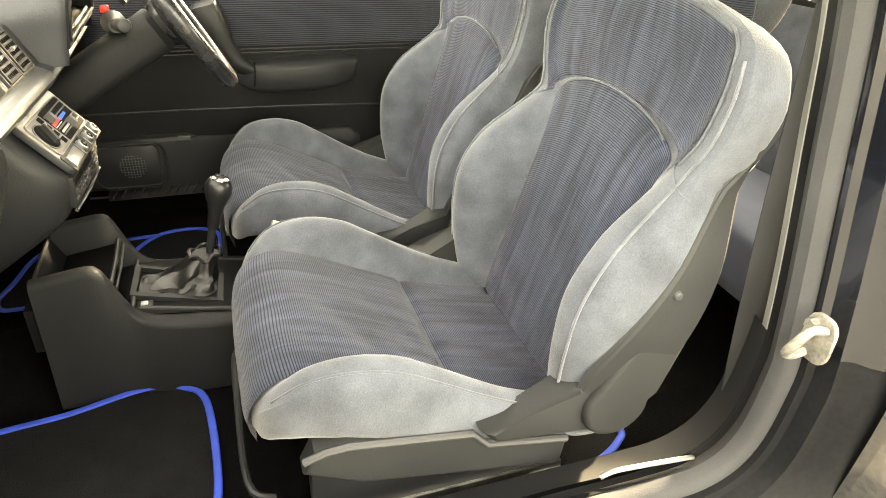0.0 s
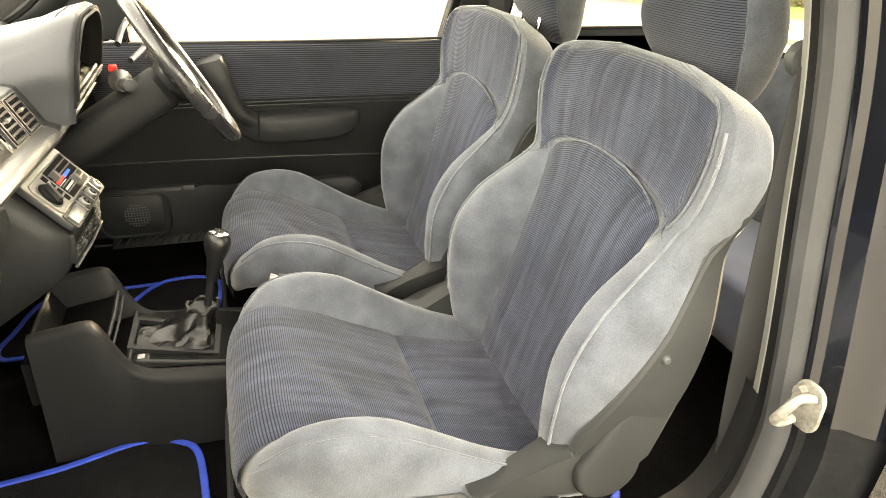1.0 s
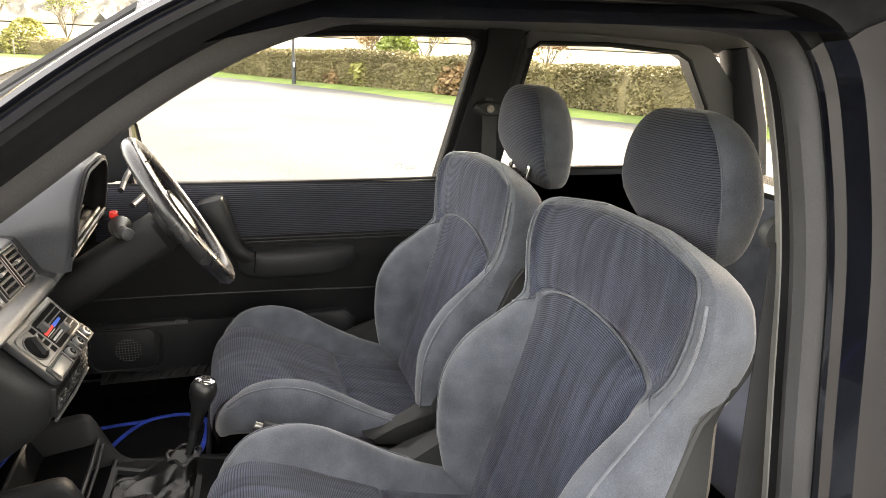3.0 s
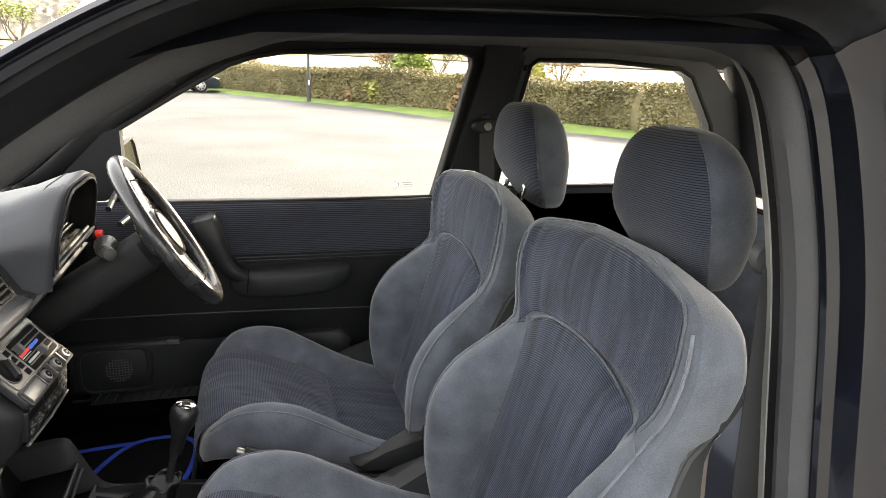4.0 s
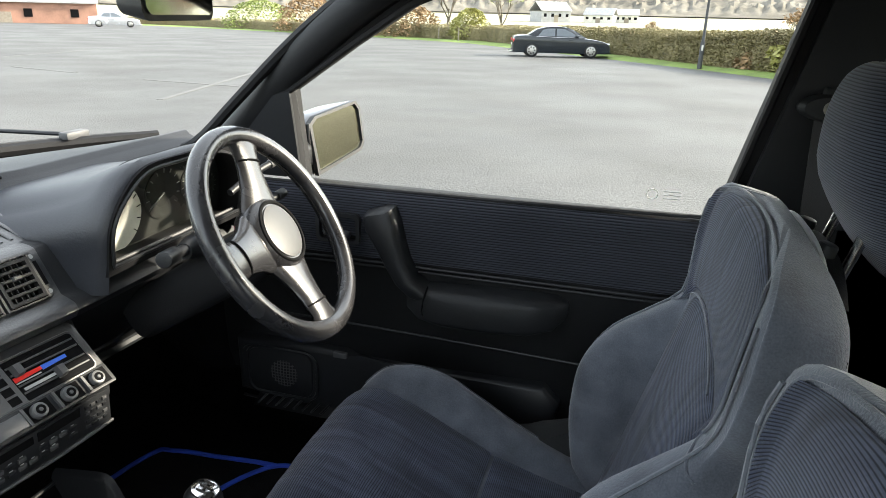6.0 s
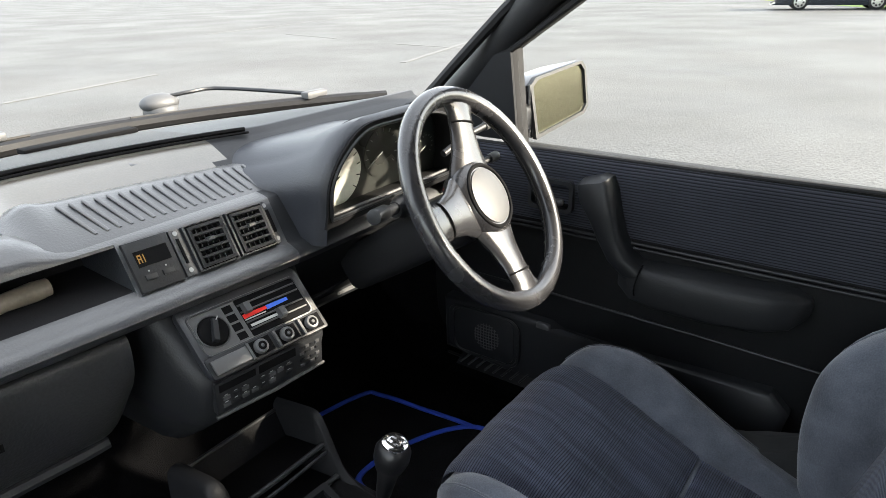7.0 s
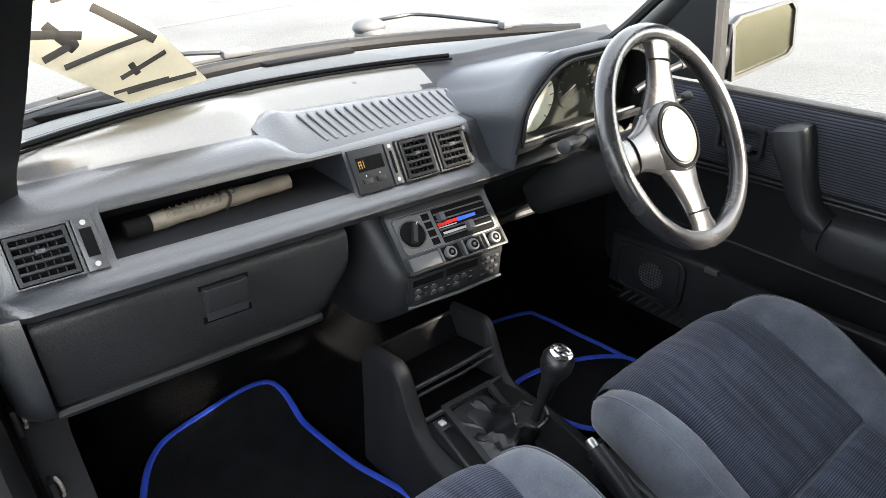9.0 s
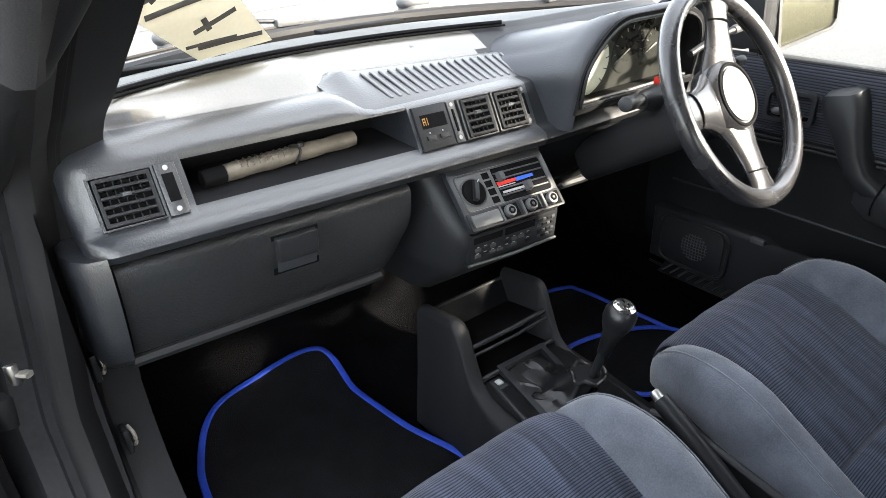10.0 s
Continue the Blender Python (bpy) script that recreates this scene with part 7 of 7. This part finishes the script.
def along(t):
    u = t * 12
    i = min(int(u), 11)
    f = u - i
    a = Vector((*BACKL[i], 0))
    b = Vector((*BACKL[i + 1], 0))
    c = a.lerp(b, f)
    return Vector((c.x, c.y, gz(c.y))), (b - a).normalized()


def leaves(spots, size, rng, flat=0.0):
    """One mesh of many small folded leaves."""
    verts, faces = [], []
    for p in spots:
        s = size * rng.uniform(0.6, 1.4)
        a = rng.uniform(0, 6.283)
        d = Vector((math.cos(a), math.sin(a), rng.uniform(-0.6, 0.8))).normalized()
        e = d.cross(Vector((rng.uniform(-1, 1), rng.uniform(-1, 1), rng.uniform(-1, 1)))).normalized()
        k = len(verts)
        verts += [p - d * s, p + e * s * 0.55, p + d * s, p - e * s * 0.55]
        faces += [(k, k + 1, k + 2, k + 3)]
    me = bpy.data.meshes.new("leaves")
    me.from_pydata([tuple(v) for v in verts], [], faces)
    return me


rng = random.Random(4)
spots = []
for k in range(150000):
    t = rng.uniform(0.03, 0.88)
    c, d = along(t)
    n = Vector((d.y, -d.x, 0))
    far = c.length
    if far > 45 and rng.random() < 0.4:
        continue
    h = 1.12 + 0.16 * noise.noise((c.x * 0.5, c.y * 0.5, 1)) + 0.10 * noise.noise((c.x * 2, c.y * 2, 5)) + 0.18 * clamp((16 - far) / 10)
    q = rng.random()
    if q < 0.35:
        p = c + n * rng.uniform(-0.1, 1.3) + Vector((0, 0, h + rng.uniform(-0.08, 0.10)))
    else:
        z = rng.uniform(0.06, 1) * h
        p = c + n * (1.14 + rng.uniform(-0.10, 0.15) + 0.18 * noise.noise((c.x * 1.3, c.y * 1.3, z * 2)) - 0.10 * z) + Vector((0, 0, z))
    spots.append(p)
hedge = new("hedge", leaves(spots, 0.044, rng))
hedge.data.materials.append(LEAF)
tagged(hedge, "clipped autumn hedge with brown and yellow-green leaves", "hedge", kind="stuff")


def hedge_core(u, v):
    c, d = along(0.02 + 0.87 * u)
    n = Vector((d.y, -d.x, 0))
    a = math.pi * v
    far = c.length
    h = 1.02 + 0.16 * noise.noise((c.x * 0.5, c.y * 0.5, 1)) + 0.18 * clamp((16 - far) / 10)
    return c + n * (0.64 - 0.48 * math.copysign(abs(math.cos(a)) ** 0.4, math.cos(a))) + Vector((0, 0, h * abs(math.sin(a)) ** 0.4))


# core darker than the leaves: shade among them put into the colour
tagged(part("hedge_shade_core", sheet(hedge_core, 140, 8), mat("hedge_shade", (0.150, 0.125, 0.065), 1.0, var=0.4, scale=3, grain=14, bump=0.5, dist=0.05)), "dense twiggy inside of hedge, coloured darker as shade", "hedge", kind="stuff")


def shrub(label, x, y, r, h, m, seed, n=1500):
    g = random.Random(seed)
    sh = thing("shrub", label, "shrub", (x, y, gz(y) + 0.05), "shrubs")
    pts = []
    for k in range(n):
        a, e = g.uniform(0, 6.283), g.random()
        rr = r * (0.75 + 0.3 * noise.noise((math.cos(a) * 2, math.sin(a) * 2, e * 3 + seed)))
        z = h * e ** 0.8
        w = rr * math.sqrt(max(0.05, 1 - (z / h) ** 2)) * g.uniform(0.75, 1.05)
        pts.append(Vector((w * math.cos(a), w * math.sin(a), z)))
    o = new("foliage", leaves(pts, 0.07 + 0.02 * h, g))
    o.data.materials.append(m)
    o.parent = sh
    bm = bmesh.new()
    for k in range(5):
        a = g.uniform(0, 6.283)
        tube([(0, 0, -0.05), (0.2 * r * math.cos(a), 0.2 * r * math.sin(a), h * 0.4), (0.6 * r * math.cos(a), 0.6 * r * math.sin(a), h * 0.8)], [0.04, 0.03, 0.01], 5, bm=bm)
    part("stems", bm, BARK, sh)


LEAF_G = mat("shrub_leaf_green", (0.17, 0.21, 0.05), 0.7, var=0.5, scale=2, grain=10, bump=0.0)
LEAF_B = mat("shrub_leaf_brown", (0.22, 0.14, 0.07), 0.8, var=0.5, scale=2, grain=10, bump=0.0)
shrub("yellow-green spiky shrub in front of the hedge", 4.75, 22.0, 1.0, 1.15, LEAF_Y, 1)
shrub("brown autumn shrub in front of the hedge", 4.0, 23.2, 0.9, 0.9, LEAF_B, 2)
shrub("rounded green shrub growing above the hedge", 5.9, 22.8, 1.4, 1.9, LEAF_G, 3, 2600)
shrub("rusty brown shrub beside the grass verge", 6.8, 18.0, 1.1, 1.0, LEAF_B, 4)
shrub("orange-brown autumn shrub above the hedge", 8.2, 18.4, 1.5, 1.9, LEAF_Y, 5, 2600)
shrub("yellowing shrub at the hedge", -13.0, 52.5, 2.2, 2.4, LEAF_Y, 6, 2200)
shrub("brown bramble bank by the hedge", -20.0, 57.5, 4.0, 2.8, LEAF_B, 7, 2600)
shrub("tall yellow-brown thicket at the far edge of the car park", -27.5, 63.0, 4.5, 3.4, LEAF_Y, 8, 2600)
shrub("reddish brown thicket at the far edge of the car park", -35.0, 68.0, 5.0, 3.6, LEAF_B, 9, 2600)
shrub("green-brown thicket at the far corner of the car park", -46.0, 76.0, 6.0, 3.4, LEAF_G, 10, 2600)


def bare_tree(label, x, y, h, seed, m=None):
    """A tapered trunk with forking limbs and thin autumn leaves."""
    g = random.Random(seed)
    tr = thing("tree", label, "tree", (x, y, gz(y)), "trees")
    bm = bmesh.new()
    tips = []

    def grow(p, d, L, r, depth):
        q = p + d * L * 0.5 + Vector((g.uniform(-1, 1), g.uniform(-1, 1), 0.2)) * L * 0.06
        e = p + d * L
        tube([p, q, e], [r, r * 0.85, r * 0.6], 5 if depth < 2 else 3, bm=bm)
        if depth >= 4:
            tips.append(e)
            return
        for k in range(3 if depth else 5):
            nd = (d + Vector((g.uniform(-1, 1), g.uniform(-1, 1), g.uniform(-0.1, 0.6))) * 0.75).normalized()
            grow(p + d * L * g.uniform(0.55, 1.0), nd, L * g.uniform(0.6, 0.8), r * 0.55, depth + 1)

    grow(Vector((0, 0, -0.1)), Vector((0, 0, 1)), h * 0.34, 0.05 * h ** 0.8 * 0.5, 0)
    part("trunk", bm, BARK, tr)
    pts = []
    for t in tips:
        for k in range(5):
            pts.append(t + Vector((g.gauss(0, 0.25), g.gauss(0, 0.25), g.gauss(0, 0.25))) * h * 0.12)
    o = new("crown", leaves(pts, 0.012 * h + 0.03, g))
    o.data.materials.append(m or LEAF_Y)
    o.parent = tr


bare_tree("nearly bare tree with thin branches behind the hedge", 9.0, 30.0, 3.6, 11)
bare_tree("nearly bare tree with a few brown leaves", 12.5, 24.0, 3.4, 12, LEAF_B)
bare_tree("leafless young tree behind the hedge", 6.4, 31.0, 3.2, 13, LEAF_B)
bare_tree("tall grey-green tree behind the thicket", -17.5, 62.0, 8.0, 14, LEAF_G)
bare_tree("yellow autumn tree behind the hedge", -25.0, 71.0, 8.5, 15)
bare_tree("small bare tree standing in the far field", 0.8, 62.0, 2.4, 16, LEAF_B)
bare_tree("bare tree beside the car park", 18.0, 19.0, 5.0, 17, LEAF_B)
bare_tree("broad grey-green tree behind the thicket", -12.0, 60.0, 6.5, 18, LEAF_G)

# farm buildings far off
def barn(label, x, y, z, w, d, h, turn, roofm, wallm):
    b = thing("farm_building", label, "building", (x, y, z), "farm buildings")
    b.rotation_euler = (0, 0, radians(turn))
    part("wall", box(-w / 2, w / 2, -d / 2, d / 2, -1, h, 0), wallm, b)
    rf = [(-d / 2 - 0.4, h), (0, h + d * 0.32), (d / 2 + 0.4, h), (d / 2 + 0.4, h + 0.2), (0, h + d * 0.32 + 0.25), (-d / 2 - 0.4, h + 0.2)]
    part("roof", prism(rf, lambda u, v, q: Vector((-w / 2 - 0.3 + q, u, v)), w + 0.6), roofm, b, "grey pitched roof")
    for k in range(4):
        xx = -w / 2 + w * (k + 0.5) / 4
        part("window", box(xx - 0.5, xx + 0.5, -d / 2 - 0.06, -d / 2 + 0.05, h * 0.4, h * 0.75, 0), DARK, b)
    part("door", box(-0.8, 0.8, -d / 2 - 0.08, -d / 2 + 0.04, -1, h * 0.6, 0), WOOD, b)


SLATE = mat("slate_grey", (0.30, 0.30, 0.30), 0.6, var=0.2, scale=1, grain=10, bump=0.0)
RENDERW = mat("render_pale", (0.55, 0.53, 0.48), 0.8, var=0.1, scale=1, grain=10, bump=0.0)
BRICK = mat("brick_red_brown", (0.26, 0.14, 0.10), 0.85, var=0.25, scale=0.6, grain=6, bump=0.0)
barn("grey barn with pitched roof beyond the hedge", -31.5, 238, 0.2, 11, 9, 3.0, 35, SLATE, SLATE)
barn("low pale farm building beyond the hedge", -15.0, 246, 0.0, 10, 7, 2.2, -10, SLATE, RENDERW)
barn("small pale farmhouse in the far field", -6.5, 252, 0.0, 8, 6, 2.4, 5, SLATE, RENDERW)
barn("low brick building at the far end of the car park", -84.0, 74, -1.4, 22, 9, 3.0, 42, SLATE, BRICK)

# lamp post, fence stakes
lp_ = thing("lamp_post", "dark grey street lamp post on the verge", "lamp post", (2.25, 23.4, gz(23.4) + 0.05))
STEELD = mat("post_dark", (0.05, 0.052, 0.055), 0.5, 0.3, var=0.15, bump=0.05)
part("base_section", cyl((0, 0, -0.1), (0, 0, 0.85), 0.075, 0.075, 14), STEELD, lp_)
part("pole", cyl((0, 0, 0.85), (0, 0, 5.5), 0.05, 0.035, 14), STEELD, lp_)
part("inspection_plate", box(-0.03, 0.03, -0.085, -0.07, 0.55, 0.72, 0.004), RENDERW, lp_, "pale sticker plate")
part("lantern", loft([[Vector((a * s, b * s, z)) for a, b in ((-0.1, -0.3), (0.1, -0.3), (0.1, 0.3), (-0.1, 0.3))] for z, s in ((5.45, 0.8), (5.52, 1.0), (5.60, 0.7))]), STEELD, lp_)
for x, y in ((-0.9, 32.6), (0.35, 30.9), (1.4, 28.9), (-13.0, 49.0), (-15.6, 52.5)):
    fp = thing("fence_post", "weathered wooden fence stake before the hedge", "fence post", (x, y, gz(y) + 0.05), "fence posts")
    part("stake", cyl((0, 0, -0.2), (0.01, 0, 0.95), 0.05, 0.045, 8), WOOD, fp)


def saloon(label, at, turn, scale, paint, glassm):
    """A parked four-door saloon: lofted body, cabin, wheels, lights."""
    car = thing("parked_car", label, "car", at, "parked cars")
    car.rotation_euler = (0, 0, radians(turn))
    car.scale = (scale,) * 3
    low = [(-2.40, 0.30), (-2.42, 0.55), (-2.40, 0.80), (-2.30, 0.98), (-2.0, 1.03), (-1.6, 1.04), (-0.9, 0.97), (0.0, 0.94), (0.95, 0.93), (1.4, 0.90), (2.0, 0.80), (2.3, 0.68), (2.40, 0.52), (2.38, 0.30), (2.2, 0.20), (-2.2, 0.22)]
    loops = []
    for y, s in ((-0.91, 0.90), (-0.90, 0.97), (-0.82, 1.0), (0, 1.01), (0.82, 1.0), (0.90, 0.97), (0.91, 0.90)):
        loops.append([Vector((p.x * (1 if abs(y) < 0.85 else 0.985), y, 0.55 + (p.z - 0.55) * s)) for p in spline([(a, 0, b) for a, b in low], 48, True)])
    part("body", loft(loops), paint, car)
    cab = [(-1.75, 0.98), (-1.25, 1.30), (-0.85, 1.42), (-0.2, 1.46), (0.25, 1.43), (0.60, 1.30), (1.20, 0.95)]
    loops = []
    for y, f in ((-0.80, 0.0), (-0.76, 0.35), (-0.66, 0.8), (-0.56, 1.0), (0, 1.03), (0.56, 1.0), (0.66, 0.8), (0.76, 0.35), (0.80, 0.0)):
        loops.append([Vector((a * (0.94 + 0.06 * f), y, 0.93 + (b - 0.93) * f)) for a, b in cab])
    part("roof", loft(loops, closed=False), paint, car)
    for sg in (-1, 1):
        for w in ([(-1.18, 1.02), (-0.95, 1.30), (-0.72, 1.36), (-0.35, 1.37), (-0.35, 1.01)], [(-0.27, 1.01), (-0.27, 1.37), (0.12, 1.35), (0.42, 1.23), (0.82, 1.00)]):
            part("side_window", prism(w, lambda u, v, q: Vector((u, sg * (0.80 - 0.30 * (v - 0.98) + q), v)), 0.015), glassm, car, "side glass with reflected sky put into its colour")
        part("sill_line", tube([(-1.3, sg * 0.905, 0.99), (0, sg * 0.905, 0.95), (1.0, sg * 0.905, 0.96)], 0.012, 5), CHROME, car)
        part("tail_light", box(-2.42, -2.10, sg * 0.62, sg * 0.905, 0.72, 0.86, 0.02), RED, car, "red tail light")
        part("headlight", box(2.10, 2.36, sg * 0.60, sg * 0.885, 0.60, 0.72, 0.02), CHROME, car, "clear headlight")
        part("door_mirror", box(0.62, 0.80, sg * 0.90, sg * 1.06, 0.96, 1.08, 0.02), paint, car)
        for dx in (-0.30, 0.55):
            part("door_handle", box(dx - 0.25, dx - 0.05, sg * 0.905, sg * 0.93, 0.82, 0.85, 0.005), paint, car)
        for xw in (-1.47, 1.45):
            wh = part("wheel", cyl((xw, sg * 0.70, 0.33), (xw, sg * 0.915, 0.33), 0.335, 0.335, 28, 0.03), RUBBER, car)
            part("rim", cyl((xw, sg * 0.90, 0.33), (xw, sg * 0.925, 0.33), 0.235, 0.225, 24, 0.01), STEEL, wh, "silver alloy rim")
            for k in range(7):
                a = 2 * math.pi * k / 7
                part("rim_gap", cyl((xw + 0.15 * math.cos(a), sg * 0.924, 0.33 + 0.15 * math.sin(a)), (xw + 0.15 * math.cos(a), sg * 0.929, 0.33 + 0.15 * math.sin(a)), 0.045, 0.045, 8), DARK, wh)
    part("windscreen", prism([(-0.60, 0.0), (0.60, 0.0), (0.50, 1.0), (-0.50, 1.0)], lambda u, v, q: Vector((1.14 - 0.56 * v + q, u * 1.1, 0.965 + 0.335 * v + q)), 0.012), glassm, car)
    part("rear_window", prism([(-0.60, 0.0), (0.60, 0.0), (0.50, 1.0), (-0.50, 1.0)], lambda u, v, q: Vector((-1.70 + 0.50 * v - q, u * 1.1, 1.0 + 0.32 * v + q)), 0.012), glassm, car)
    part("number_plate", box(-2.445, -2.42, -0.26, 0.26, 0.55, 0.66, 0.005), RENDERW, car, "plain pale plate")
    return car


NAVY = mat("paint_navy", (0.008, 0.012, 0.016), 0.18, var=0.1, scale=2, grain=30, bump=0)
# bluish-grey base stands in for sky reflected in the car windows
SKY_GLASS = mat("glass_sky_toned", (0.10, 0.115, 0.13), 0.06, var=0.05, bump=0)
saloon("dark navy saloon parked at the edge of the car park", (-3.10, 29.1, gz(29.1)), 14, 0.85, NAVY, SKY_GLASS)
SILV = mat("paint_silver", (0.45, 0.46, 0.48), 0.25, 0.5, var=0.1, scale=2, grain=30, bump=0)
saloon("silver car parked at the far end of the car park", (-57.5, 64.0, gz(64.0)), 40, 1.1, SILV, SKY_GLASS)
